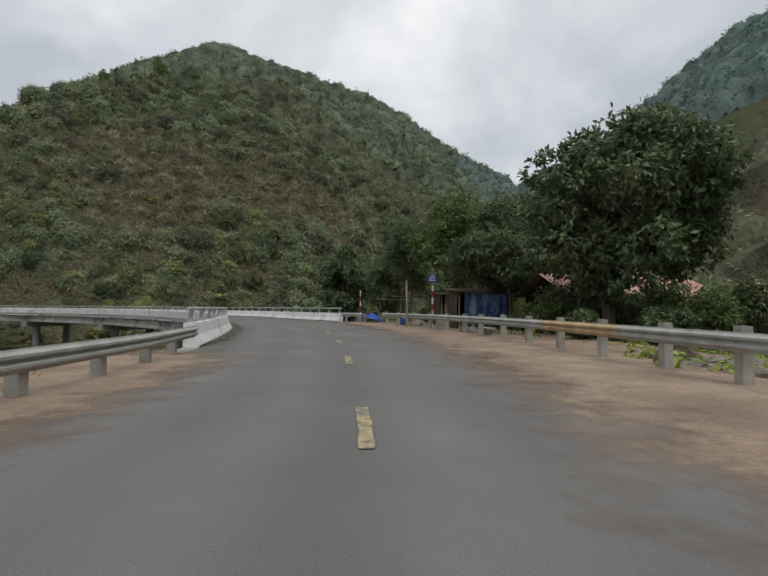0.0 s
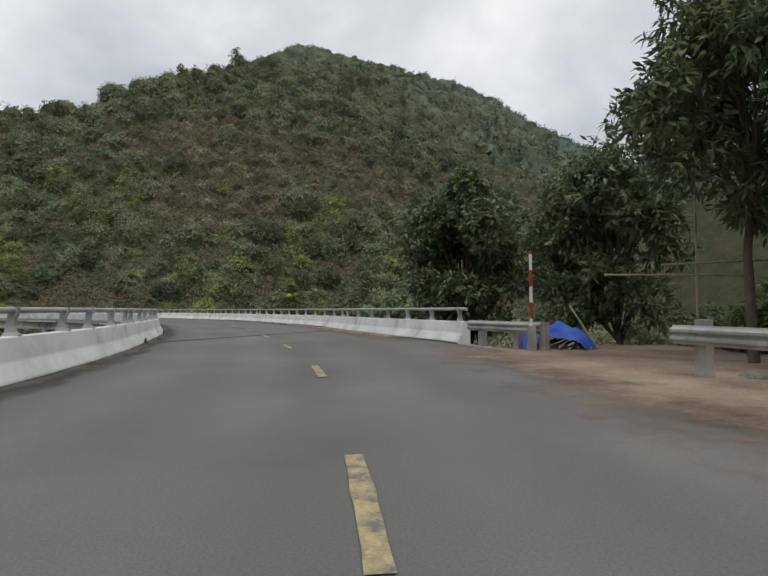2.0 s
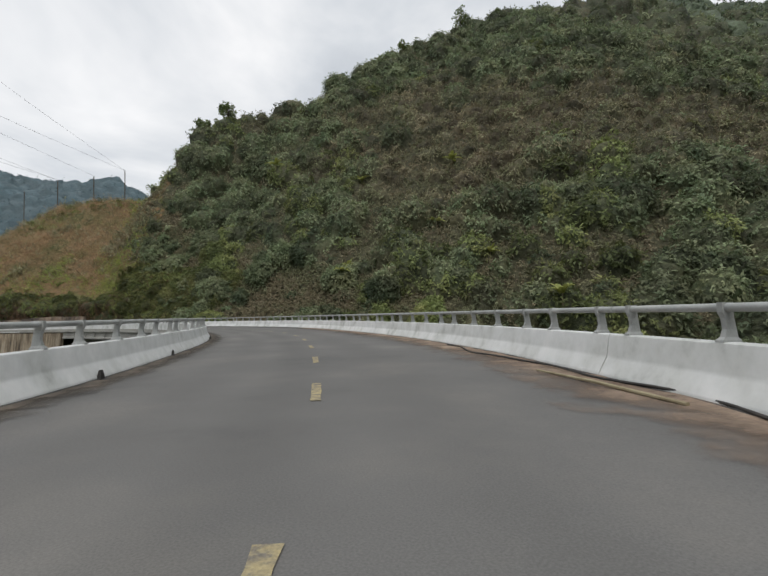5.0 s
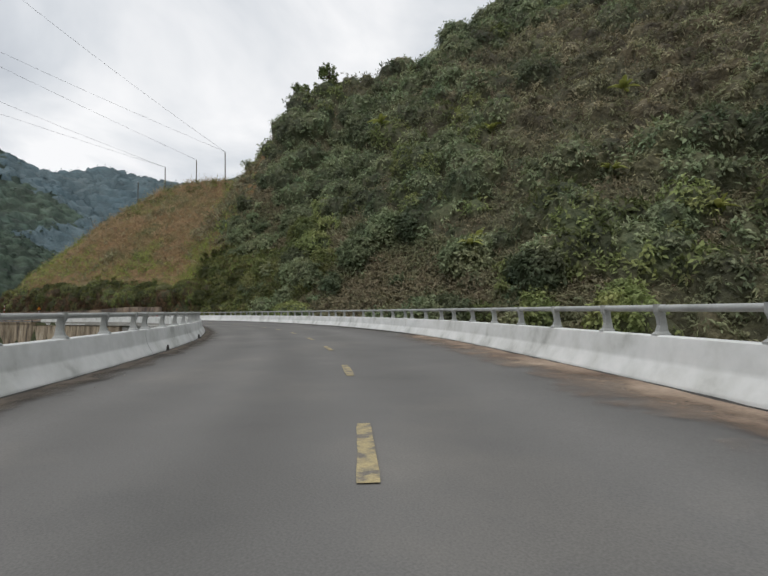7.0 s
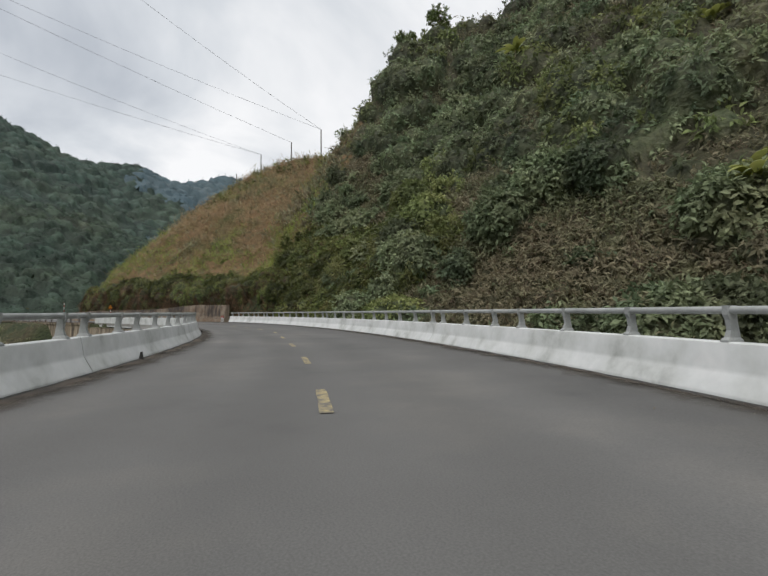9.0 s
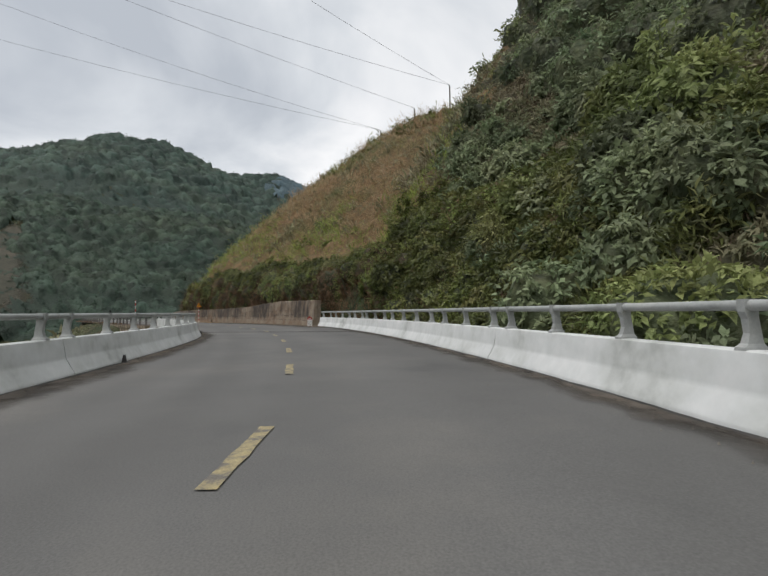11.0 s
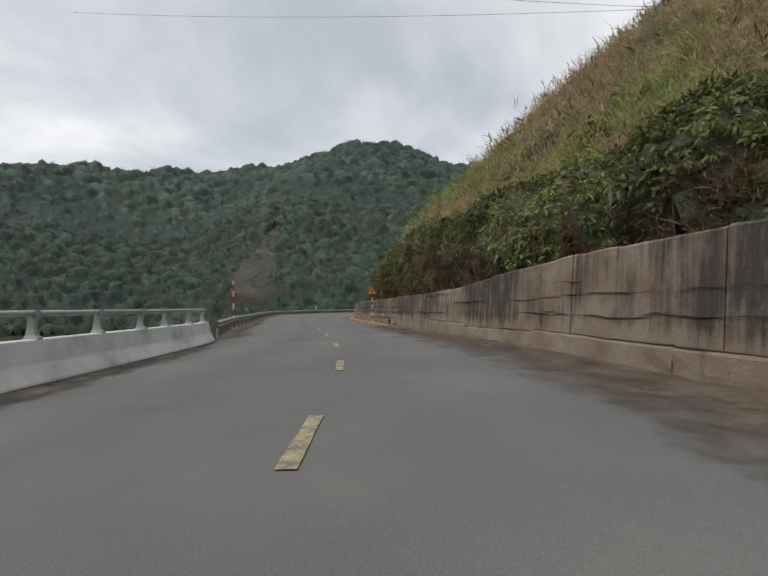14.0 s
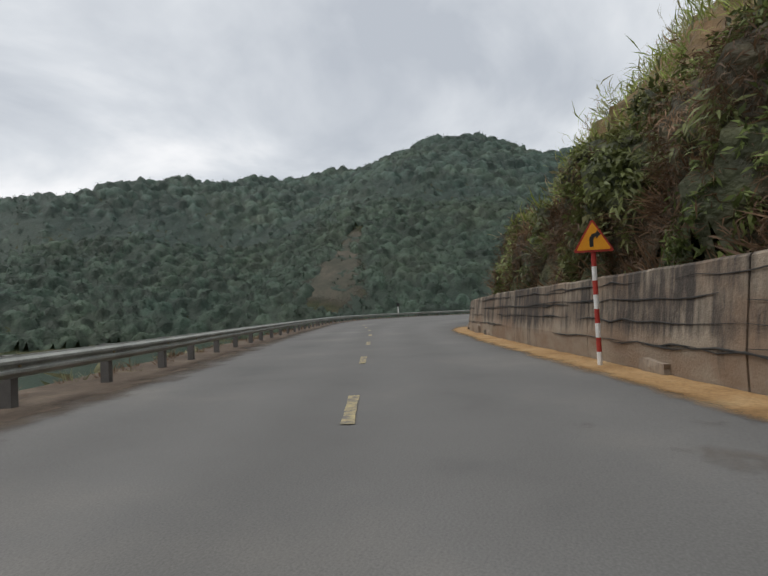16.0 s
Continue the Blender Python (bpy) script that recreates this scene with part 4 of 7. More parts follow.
class Canopy:
    """A closed leafy cover over sloping ground: rounded crowns, each standing out square to the slope, run together with creases between them."""

    def __init__(self, box, step, crowns, rough=0.08, seed=1, knobs=0.0):
        x0, x1, y0, y1 = box
        r = np.random.RandomState(seed)
        self.x0, self.y0, self.step = x0, y0, step
        X, Y = np.meshgrid(np.arange(x0, x1, step), np.arange(y0, y1, step), indexing="ij")
        self.X, self.Y = X + r.uniform(-0.25, 0.25, X.shape) * step, Y + r.uniform(-0.25, 0.25, X.shape) * step
        self.ground = ground_z(self.X.ravel(), self.Y.ravel()).reshape(X.shape)
        soft = ground_z(X.ravel(), Y.ravel()).reshape(X.shape)
        for _ in range(6):
            soft[1:-1, 1:-1] = (soft[:-2, 1:-1] + soft[2:, 1:-1] + soft[1:-1, :-2] + soft[1:-1, 2:]) / 4
        gx_, gy_ = np.gradient(soft, step)
        self.slope = unit(np.stack([-gx_, -gy_, np.ones(X.shape)], -1))
        self.D, self.own = np.zeros(X.shape), np.full(X.shape, -1)
        self.heap(crowns, 1.0)
        owner = self.own.copy()
        if knobs:
            k = int((x1 - x0) * (y1 - y0) / (knobs * knobs * 1.6))
            kx, ky = r.uniform(x0, x1, k), r.uniform(y0, y1, k)
            big, self.D = self.D, np.zeros(X.shape)
            self.heap((kx, ky, ground_z(kx, ky), knobs * r.uniform(0.6, 1.3, k)), 0.8)
            self.D += big
        self.own = owner
        self.D += r.uniform(-rough, rough, X.shape)
        self.V = np.stack([self.X, self.Y, self.ground], -1) + self.slope * (self.D + 0.1)[..., None]

    def heap(self, crowns, gain):
        n, m = self.X.shape
        for k, (cx, cy, cz, cr) in enumerate(zip(*crowns)):
            a, b = int((cx - cr - self.x0) / self.step), int((cx + cr - self.x0) / self.step) + 2
            c, d = int((cy - cr - self.y0) / self.step), int((cy + cr - self.y0) / self.step) + 2
            if a < 0 or c < 0 or b > n or d > m:
                continue
            q = cr * cr - (self.X[a:b, c:d] - cx) ** 2 - (self.Y[a:b, c:d] - cy) ** 2 - (self.ground[a:b, c:d] - cz) ** 2
            top = gain * np.sqrt(np.maximum(q, 0))
            self.own[a:b, c:d] = np.where(top > self.D[a:b, c:d], k, self.own[a:b, c:d])
            self.D[a:b, c:d] = np.maximum(self.D[a:b, c:d], top)

    def mesh(self, keep, tuck=True):
        keep = keep.reshape(self.X.shape)
        if tuck:
            rim = keep.copy()
            rim[1:-1, 1:-1] &= ~(keep[:-2, 1:-1] & keep[2:, 1:-1] & keep[1:-1, :-2] & keep[1:-1, 2:])
            self.V[rim] = np.stack([self.X[rim], self.Y[rim], self.ground[rim] - 0.3], -1)
        v, f = grid_mesh(self.V[..., 0], self.V[..., 1], self.V[..., 2])
        f = f[keep.ravel()[f].all(axis=1)]
        used, inv = np.unique(f, return_inverse=True)
        return (v[used], inv.reshape(f.shape)), used

    def strew(self, keep, n, r):
        """n places spread evenly over the cover's own surface, steep parts too, with normals and owners."""
        keep = keep.reshape(self.X.shape)
        i, j = np.nonzero(keep[:-1, :-1] & keep[1:, 1:] & keep[1:, :-1] & keep[:-1, 1:])
        a, b, c = self.V[i, j], self.V[i + 1, j], self.V[i, j + 1]
        nrm = np.cross(b - a, c - a)
        w = np.linalg.norm(nrm, axis=1)
        q = r.choice(len(i), n, p=w / w.sum())
        u, v = r.rand(n, 1), r.rand(n, 1)
        return a[q] + (b - a)[q] * u + (c - a)[q] * v, nrm[q] / w[q][:, None], self.D[i[q], j[q]], self.own[i[q], j[q]]

    def at(self, x, y):
        """Places and unit normals of the cover over the ground points nearest to x, y."""
        n, m = self.X.shape
        i = np.clip(np.round((x - self.x0) / self.step).astype(int), 1, n - 2)
        j = np.clip(np.round((y - self.y0) / self.step).astype(int), 1, m - 2)
        a, b = self.V[i + 1, j] - self.V[i - 1, j], self.V[i, j + 1] - self.V[i, j - 1]
        u, v = (x - self.X[i, j])[:, None] / (2 * self.step), (y - self.Y[i, j])[:, None] / (2 * self.step)
        return self.V[i, j] + a * u + b * v, unit(np.cross(a, b)), self.D[i, j], self.own[i, j]


def sprays(pos, nrm, k, leaf, seed, wide=0.42, droop=0.7, stand=0.4, spread=0.7):
    """k leaves fanning out of each twig and hanging over the cover below."""
    r = np.random.RandomState(seed)
    n = len(pos)
    down = np.array((0, 0, -1.0)) + nrm * nrm[:, 2:3]
    side = np.cross(nrm, r.normal(size=(n, 3)))
    twig = unit(down * droop + unit(side) * 0.8 + nrm * r.uniform(0.1, 2 * stand, n)[:, None])
    q = np.repeat(np.arange(n), k)
    m = n * k
    ln = (leaf if np.ndim(leaf) == 0 else np.asarray(leaf)[q]) * r.uniform(0.6, 1.35, m)
    p = pos[q] + twig[q] * (ln * r.uniform(-0.6, 0.9, m))[:, None] + r.normal(size=(m, 3)) * (ln * 0.25)[:, None]
    ax = unit(twig[q] + r.normal(size=(m, 3)) * spread + (0, 0, -0.25 * droop))
    out = unit(nrm[q] * 1.3 + (0, 0, 0.35) + r.normal(size=(m, 3)) * 0.3)
    out = unit(out - ax * (out * ax).sum(1)[:, None])
    v = leaves(p, ax, out, ln, ln * wide * r.uniform(0.7, 1.25, m), 0.1).reshape(-1, 3)
    return v, np.arange(len(v)).reshape(-1, 4)


def cover(name, canopy, keep, material, label, category, tuck, **values):
    mesh, used = canopy.mesh(keep, tuck)
    return stuff(name, mesh, material, label, category, **{k: v.ravel()[used] for k, v in values.items()})


def scatter(templates, pos, scale, seed):
    """All clumps as one mesh of quads."""
    r = np.random.RandomState(seed)
    pick = r.randint(len(templates), size=len(pos))
    ang = r.uniform(0, 2 * math.pi, len(pos))
    vs, fs, base = [], [], 0
    for t, (tv, tf) in enumerate(templates):
        m = pick == t
        k = int(m.sum())
        if not k:
            continue
        c, s, q = np.cos(ang[m])[:, None], np.sin(ang[m])[:, None], scale[m][:, None]
        X = (c * tv[None, :, 0] - s * tv[None, :, 1]) * q + pos[m, 0][:, None]
        Y = (s * tv[None, :, 0] + c * tv[None, :, 1]) * q + pos[m, 1][:, None]
        Z = tv[None, :, 2] * q * r.uniform(0.8, 1.25, k)[:, None] + pos[m, 2][:, None]
        vs.append(np.stack([X, Y, Z], -1).reshape(-1, 3))
        fs.append((tf[None] + (np.arange(k) * len(tv))[:, None, None]).reshape(-1, 4) + base)
        base += k * len(tv)
    return np.concatenate(vs), np.concatenate(fs)


def stuff(name, mesh, material, label, category, **values):
    """Uncountable stuff as one mesh; values: one number a vertex (or a run of vertices), by name."""
    ob = tagged(link(name, mesh, material, smooth=True), label, category, kind="stuff")
    for key, a in values.items():
        n = len(ob.data.vertices)
        ob.data.attributes.new(key, "FLOAT", "POINT").data.foreach_set("value", np.repeat(a, n // len(a)).astype(np.float32))
    return ob


def spots(n, x0, x1, y0, y1, seed):
    r = np.random.RandomState(seed)
    x, y = r.uniform(x0, x1, n), r.uniform(y0, y1, n)
    return x, y, ground_z(x, y)


def mid_offset(x, y):
    return offset(np.asarray(x, dtype=float), np.asarray(y, dtype=float))


def nose_side(x, y):
    """Metres west of the line where the bushy hill ends and the grassy nose begins."""
    return 4.0 + (-23 * (x + 136) - 32 * (y - 108)) / 39.4


def greenness(x, y, z):
    return 0.12 + wave(x, y, 0.07, 31) + 0.5 * wave(x, y, 0.2, 32) - 0.32 * np.exp(-(((x + 75) / 42) ** 2 + ((z - 24) / 24) ** 2)) + 0.5 * ramp01(z, 50, 105) + 0.25 * ramp01(-x, 110, 150)


def tuft(n, seed, leaf=0.85, wide=0.36, bend=0.16, low=-0.25, lean=0.25):
    """A spray of unit radius: leaves arching out of a tilted top and hanging at the tips."""
    r = np.random.RandomState(seed)
    a = r.uniform(0, 2 * math.pi, n)
    e = r.uniform(low, 1.25, n)
    d = np.stack([np.cos(a) * np.cos(e), np.sin(a) * np.cos(e), np.sin(e)], 1)
    d = unit(d + np.array([r.uniform(-lean, lean), r.uniform(-lean, lean), 0]))
    pos = d * r.uniform(0.05, 0.55, n)[:, None] * (1, 1, 0.7) + (0, 0, 0.15)
    out = unit(np.cross(np.cross(d, (0, 0, 1.0)), d) + r.normal(size=(n, 3)) * 0.45)
    ax = unit(d + (0, 0, -0.25) + r.normal(size=(n, 3)) * 0.25)
    ln = leaf * r.uniform(0.45, 1.15, n)
    v = leaves(pos, ax, out, ln, ln * wide * r.uniform(0.7, 1.3, n), bend).reshape(-1, 3)
    return v, np.arange(len(v)).reshape(-1, 4)


T_OLIVE = [tuft(17, 50 + k, 0.7, 0.38, 0.2) for k in range(10)]


def hill_here(x, y, z, o, i):
    """Where the bushy hillside stands, clear of the road and of the grassy nose."""
    crest_y = np.interp(x, [c[0] for c in CREST], [c[1] for c in CREST])
    return (o > 8) & (z > -7.5) & (y < crest_y + 9) & (x > -182) & ((nose_side(x, y) < 1.0 + 4.5 * wave(x, y, 0.1, 37) + 2 * wave(x, y, 0.4, 38)) | (x > -120)) & ~((i > I_BR1 - 26) & (o < 13))


def hill_cover(name, box, step, n, lo, hi, seed):
    """Crowns and closed cover on one stretch of the hill; returns it with its green value and mask."""
    x, y, z = spots(n, *box, seed)
    g = greenness(x, y, z) + 0.25 * rng.randn(len(x))
    o, _ = mid_offset(x, y)
    r_ = np.where(g > 0, lo + (hi - lo) * rng.rand(len(x)) ** 2.0, lo * 0.75 + (hi - lo) * 0.4 * rng.rand(len(x))) * np.interp(o, [10, 25, 50], [0.55, 0.7, 1.0])
    r_ = r_ * np.where(x < -120, np.interp(-nose_side(x, y), [-3, 12], [0.3, 1]), 1)
    can = Canopy(box, step, (x, y, z, r_), 0.12 * step, seed, lo * 0.6)
    o, i = mid_offset(can.X, can.Y)
    can.green = np.append(g, -0.25)
    can.tone = np.append(rng.rand(len(x)), 0.4)
    can.lush = np.append(wave(x, y, 0.16, 36) + 0.45 * rng.randn(len(x)), -1)
    keep = hill_here(can.X, can.Y, can.ground, o, i)
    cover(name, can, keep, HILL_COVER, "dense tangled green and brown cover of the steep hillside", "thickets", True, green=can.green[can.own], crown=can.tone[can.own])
    return can


LOW, HIGH = (-186, 40, 98, 250), (-140, 92, 246, 402)
low_can = hill_cover("hillside_cover", LOW, 0.65, 4000, 1.2, 4.6, 21)
high_can = hill_cover("hillside_cover", HIGH, 1.5, 1500, 2.0, 5.0, 22)


def twigs(can, box, n, seed):
    r = np.random.RandomState(seed)
    x, y = r.uniform(box[0], box[1], n), r.uniform(box[2], box[3], n)
    o, i = mid_offset(x, y)
    k = hill_here(x, y, ground_z(x, y), o, i)
    x, y, o = x[k], y[k], o[k]
    p, nr, d, own = can.at(x, y)
    return p, nr, o, d, can.green[own] + 0.1 * r.randn(len(x)), can.lush[own], can.tone[own], r.rand(len(x))


P, N, o, tall, g, fr, tone, u = (np.concatenate(q) for q in zip(twigs(low_can, LOW, 118000, 41), twigs(low_can, (-142, -60, 100, 126), 26000, 43)))
near_by = u < np.interp(o, [20, 60, 110], [1.0, 0.7, 0.45])
P, N, o, tall, g, fr, tone, u = (q[near_by] for q in (P, N, o, tall, g, fr, tone, u))
P = P + N * (u * 0.3)[:, None]
ln = np.interp(o, [8, 18, 50, 110], [0.26, 0.46, 0.72, 0.95])
is_fresh = (g > -0.4) & (fr > np.interp(P[:, 2], [0, 30, 70], [0.4, 0.55, 1.1]))
is_dry = (g < -0.1) & (tall < 0.9) & (u < 0.2)
for nm_, m, k, wd, mt, lab, cat in (("hillside_creepers", is_fresh, 7, 0.45, LEAF_CREEP, "yellow-green creepers draped over trees on the hillside", "creepers"),
                                    ("hillside_trees", (g > 0) & ~is_fresh, 7, 0.45, LEAF_DARK, "dense dark green trees covering the steep hillside", "trees"),
                                    ("hillside_scrub", (g <= 0) & ~is_fresh & ~is_dry, 7, 0.28, LEAF_OLIVE, "olive brown scrub on the hillside", "scrub"),
                                    ("withered_scrub", is_dry & ~is_fresh, 10, 0.14, LEAF_DRY, "withered brown stalks between the green thickets", "scrub")):
    stuff(nm_, sprays(P[m], N[m], k, ln[m], 60 + k, wd), mt, lab, cat, crown=tone[m])
P, N, o, tall, g, fr, tone, u = twigs(high_can, HIGH, 9000, 42)
stuff("hilltop_trees", sprays(P, N, 8, 1.15, 66, 0.5), LEAF_DARK, "dark green trees along the top of the hill", "trees", crown=tone)

# the nose of the hill above the wall: reed grass further on, creepers and bushes before it
gbox = (-258, -128, 84, 150)
gxs, gys, gzs = spots(3600, *gbox, 47)
grass_can = Canopy(gbox, 0.8, (gxs, gys, gzs - 0.3, rng.uniform(0.4, 0.9, len(gxs))), 0.1, 48, 0.4)
ger, _ = offset(grass_can.X, grass_can.Y, RIGHT[::2])
_, gi = mid_offset(grass_can.X, grass_can.Y)
cover("grass_cover", grass_can, (gi > I_BR1 - 30) & (ger > np.interp(-grass_can.X, [160, 178], [5, 2.2])) & (ger < 60) & (nose_side(grass_can.X, grass_can.Y) > -6), GRASS_MAT, "matted pinkish-brown dry grass on the slope", "grass", True)
# single dark bushes in the grass
bx_, by_, bz_ = spots(2600, *gbox, 49)
ber, _ = offset(bx_, by_, RIGHT[::2])
k = (ber > 5) & (ber < 55) & (nose_side(bx_, by_) > 1) & (bz_ > 3) & (wave(bx_, by_, 0.12, 50) > 0.15)
bx_, by_, bz_ = bx_[k][:230], by_[k][:230], bz_[k][:230]
bs_ = 0.4 + 1.5 * rng.rand(len(bx_)) ** 2
q = np.repeat(np.arange(len(bx_)), 24)
bd = unit(rng.normal(size=(len(q), 3)) + (0, 0, 0.7))
stuff("grassland_bushes", sprays(np.stack([bx_, by_, bz_ + 0.3], 1)[q] + bd * (bs_[q] * rng.uniform(0.5, 1.0, len(q)))[:, None], bd, 8, 0.36, 51, 0.4), LEAF_SLOPE, "dark green bushes scattered in the dry grass", "bushes", crown=rng.rand(len(bx_))[q])
# standing blades: tan reed grass, lime-green fringe along the thickets, olive patches, feathery plumes
x, y = rng.uniform(-232, -112, 62000), rng.uniform(78, 152, 62000)
er, _ = offset(x, y, RIGHT[::2])
_, i = mid_offset(x, y)
west = nose_side(x, y)
band = wave(x, y, 0.11, 61) + 0.5 * wave(x, y, 0.35, 62)
edge_ = west + 3.5 * wave(x, y, 0.13, 63) + 2 * rng.randn(len(x))
low_on = np.interp(-x, [150, 160, 178], [9.5, 7, 2.0]) + 2.5 * wave(x, y, 0.3, 64) + rng.randn(len(x))
k = (i > I_BR1 - 30) & (edge_ > -3.5) & (er > low_on) & (er < 46) & (ground_z(x, y) > 1.5) & (rng.rand(len(x)) < np.interp(er, [10, 30], [1, 0.6]))
x, y, er, band, edge_ = x[k], y[k], er[k], band[k], edge_[k]
P, N, d, own = grass_can.at(x, y)
u = rng.rand(len(x))
lime = (edge_ < 7) & (band > -0.6) & (u < 0.85) | (band > 0.3) & (u < 0.65) | (er < 12) & (u < 0.45)
olive = ~lime & ((band < -0.5) & (u < 0.75) | (u > 0.92))
tan = ~(lime | olive)
ln = np.where(u < 0.05, 1.3, 0.55 + 0.4 * rng.rand(len(x))) * np.interp(er, [8, 20], [0.8, 1.1])
for nm_, m, n_, wd, mt, lab, cat in (("reed_grass", tan, 10, 0.045, LEAF_GRASS, "tall pinkish-brown reed grass on the slope", "grass"),
                                     ("slope_reeds", lime, 10, 0.06, LEAF_FRESH, "fresh lime-green long-bladed reeds on the slope", "reeds"),
                                     ("slope_scrub", olive, 9, 0.16, LEAF_OLIVE, "low olive scrub among the dry grass", "scrub")):
    stuff(nm_, sprays(P[m], N[m], n_, ln[m], 70 + n_, wd, -0.75, 0.5, 0.45), mt, lab, cat, crown=rng.rand(int(m.sum())))

# the cut slope beside the bridge's end and over the wall: heaps of creepers, strap leaves and dry leaves
r = np.random.RandomState(17)
NOSE = (-194, -98, 74, 134)
cx, cy, cz = spots(5200, *NOSE, 18)
cer, _ = offset(cx, cy, RIGHT[::2])
cr_ = (0.55 + 1.25 * r.rand(len(cx)) ** 1.8) * np.interp(cer, [2, 5, 12], [0.55, 0.85, 1.15])
nose_can = Canopy(NOSE, 0.42, (cx, cy, cz, cr_), 0.06, 19, 0.4)
tone = np.append(r.rand(len(cx)), 0.15)
sort = np.append(wave(cx, cy, 0.22, 55) + 0.75 * r.randn(len(cx)), -1.3)


def nose_here(x, y, z):
    er, _ = offset(x, y, RIGHT[::2])
    _, i = mid_offset(x, y)
    grassy_on = np.interp(nose_side(x, y) + 5 * wave(x, y, 0.3, 54), [-3, 4], [17, 0])
    low_on = np.interp(-x, [152, 178], [7.5, 2.2]) + 3 * wave(x, y, 0.3, 57)
    return (i > I_BR1 - 32) & (er > np.where(i < I_BR1 - 4, 2.9, 2.0)) & (z > -4.5) & (er < np.maximum(grassy_on, low_on))


on_nose = nose_here(nose_can.X, nose_can.Y, nose_can.ground)
# Tone cut to 0.6: shade under the creepers, painted into the cover.
cover("slope_cover", nose_can, on_nose, HILL_COVER, "tangle under the creepers of the cut slope, darkened for shade", "thickets", True,
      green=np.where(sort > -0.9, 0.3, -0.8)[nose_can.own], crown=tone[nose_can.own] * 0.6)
P, N, d, own = nose_can.strew(on_nose, 34000, r)
P = P + N * r.uniform(0, 0.25, len(P))[:, None]
ner, _ = offset(P[:, 0], P[:, 1], RIGHT[::2])
leafy_too = r.rand(len(own)) < 0.5
kind = sort[own] + 0.12 * r.randn(len(own)) - np.interp(ner, [2, 4], [0.75, 0])
kind = np.where((kind <= -1.0) & leafy_too & (ner > 3), -0.7, kind)
fit = np.interp(ner, [3, 9, 15], [0.5, 0.68, 0.95])
for nm_, m, n_, lf, wd, mt, lab in (("strap_leaves", kind > 0.55, 9, 0.78, 0.15, LEAF_STRAP, "long arching strap leaves hanging over the slope"),
                                    ("broad_creepers", (kind <= 0.55) & (kind > -0.45), 9, 0.42, 0.5, LEAF_VINE, "dark green broad-leaved creepers in tiers on the slope"),
                                    ("slope_shrubs", (kind <= -0.45) & (kind > -1.0), 9, 0.45, 0.3, LEAF_SLOPE, "narrow-leaved dark green shrubs on the slope"),
                                    ("dry_leaves", kind <= -1.0, 8, 0.6, 0.1, LEAF_DEAD, "dry brown leaves hanging among the creepers")):
    stuff(nm_, sprays(P[m], N[m], n_, lf * fit[m], 90 + n_, wd, 0.9, 0.45), mt, lab, "leaves", crown=tone[own[m]])

# withered stalks along the top of the wall and the dark cut bank
wl_line = cut(RIGHT, (-104, 103), (-188, 71))
n = 1000
r = np.random.RandomState(12)
ii = r.randint(len(wl_line), size=n)
nn = np.array(normals(wl_line))
oo = r.uniform(1.7, 3.6, n)
pp = wl_line[ii] + nn[ii] * oo[:, None]
pz = ground_z(pp[:, 0], pp[:, 1])
T_DEAD = [clump(22, 0.95, 90 + k, 1.0, wide=0.05, spiky=0.4) for k in range(5)]
stuff("withered_stalks", scatter(T_DEAD, np.stack([pp[:, 0], pp[:, 1], pz], 1), r.uniform(0.5, 1.0, n), 6), LEAF_DEAD, "withered brown stalks hanging over the bank", "stalks", crown=[0.5])

# ravine and valley plants, below and beside the road
x, y, z = spots(3200, -240, 40, -40, 140, 23)
o, i = mid_offset(x, y)
side_l = (o < -6.8) & (o > -60)
side_r = (o > 6.6) & (o < 40) & (i > I_BR0) & (i < I_BR1 - 20)
keep = side_l | side_r
x, y, z = x[keep], y[keep], z[keep]
keep = z < -1.0
x, y, z = x[keep], y[keep], z[keep]
size = np.minimum(rng.uniform(0.9, 2.2, len(x)), np.maximum(0.3, (-0.4 - z) * 0.8))
stuff("valley_bushes", scatter(T_OLIVE, np.stack([x, y, z + size * 0.2], 1), size, 8), LEAF_OLIVE, "olive green bushes on the valley floor and banks", "bushes", crown=[0.5])

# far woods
def woods(name, n, box, step, test, seed, size, label, material, twig=(0.5, 4, 1.6), edge=None):
    """A forest seen from far: crowns run together into a cover, with sprays of leaves standing out of it."""
    x, y, z = spots(n, *box, seed)
    k = test(x, y, z)
    x, y, z = x[k], y[k], z[k]
    r = np.random.RandomState(seed)
    s = size[0] + (size[1] - size[0]) * r.rand(len(x)) ** 2
    if name == "far_forest":
        s = s * np.interp(scar_reach(x, y), [0.7, 1.7], [0.22, 1])
    if edge:
        s = s * np.clip((np.hypot(x + 150, y - 86) - edge[0]) / edge[1], 0.2, 1)
    can = Canopy(box, step, (x, y, z, s), 0.1 * step, seed, size[0] * 0.6)
    tone = np.append(r.rand(len(x)), 0.2)
    cover(name, can, test(can.X.ravel(), can.Y.ravel(), can.ground.ravel()), material, label, "forest", True, crown=tone[can.own])
    k = int(len(x) * twig[0] * 4)
    q = r.randint(len(x), size=k)
    px, py = x[q] + r.normal(size=k) * s[q] * 0.5, y[q] + r.normal(size=k) * s[q] * 0.5
    p, nr, _, own = can.at(px, py)
    stuff(name, sprays(p, nr, twig[1], twig[2], seed + 1, 0.6, 0.5, 0.6), material, label, "forest", crown=tone[own])


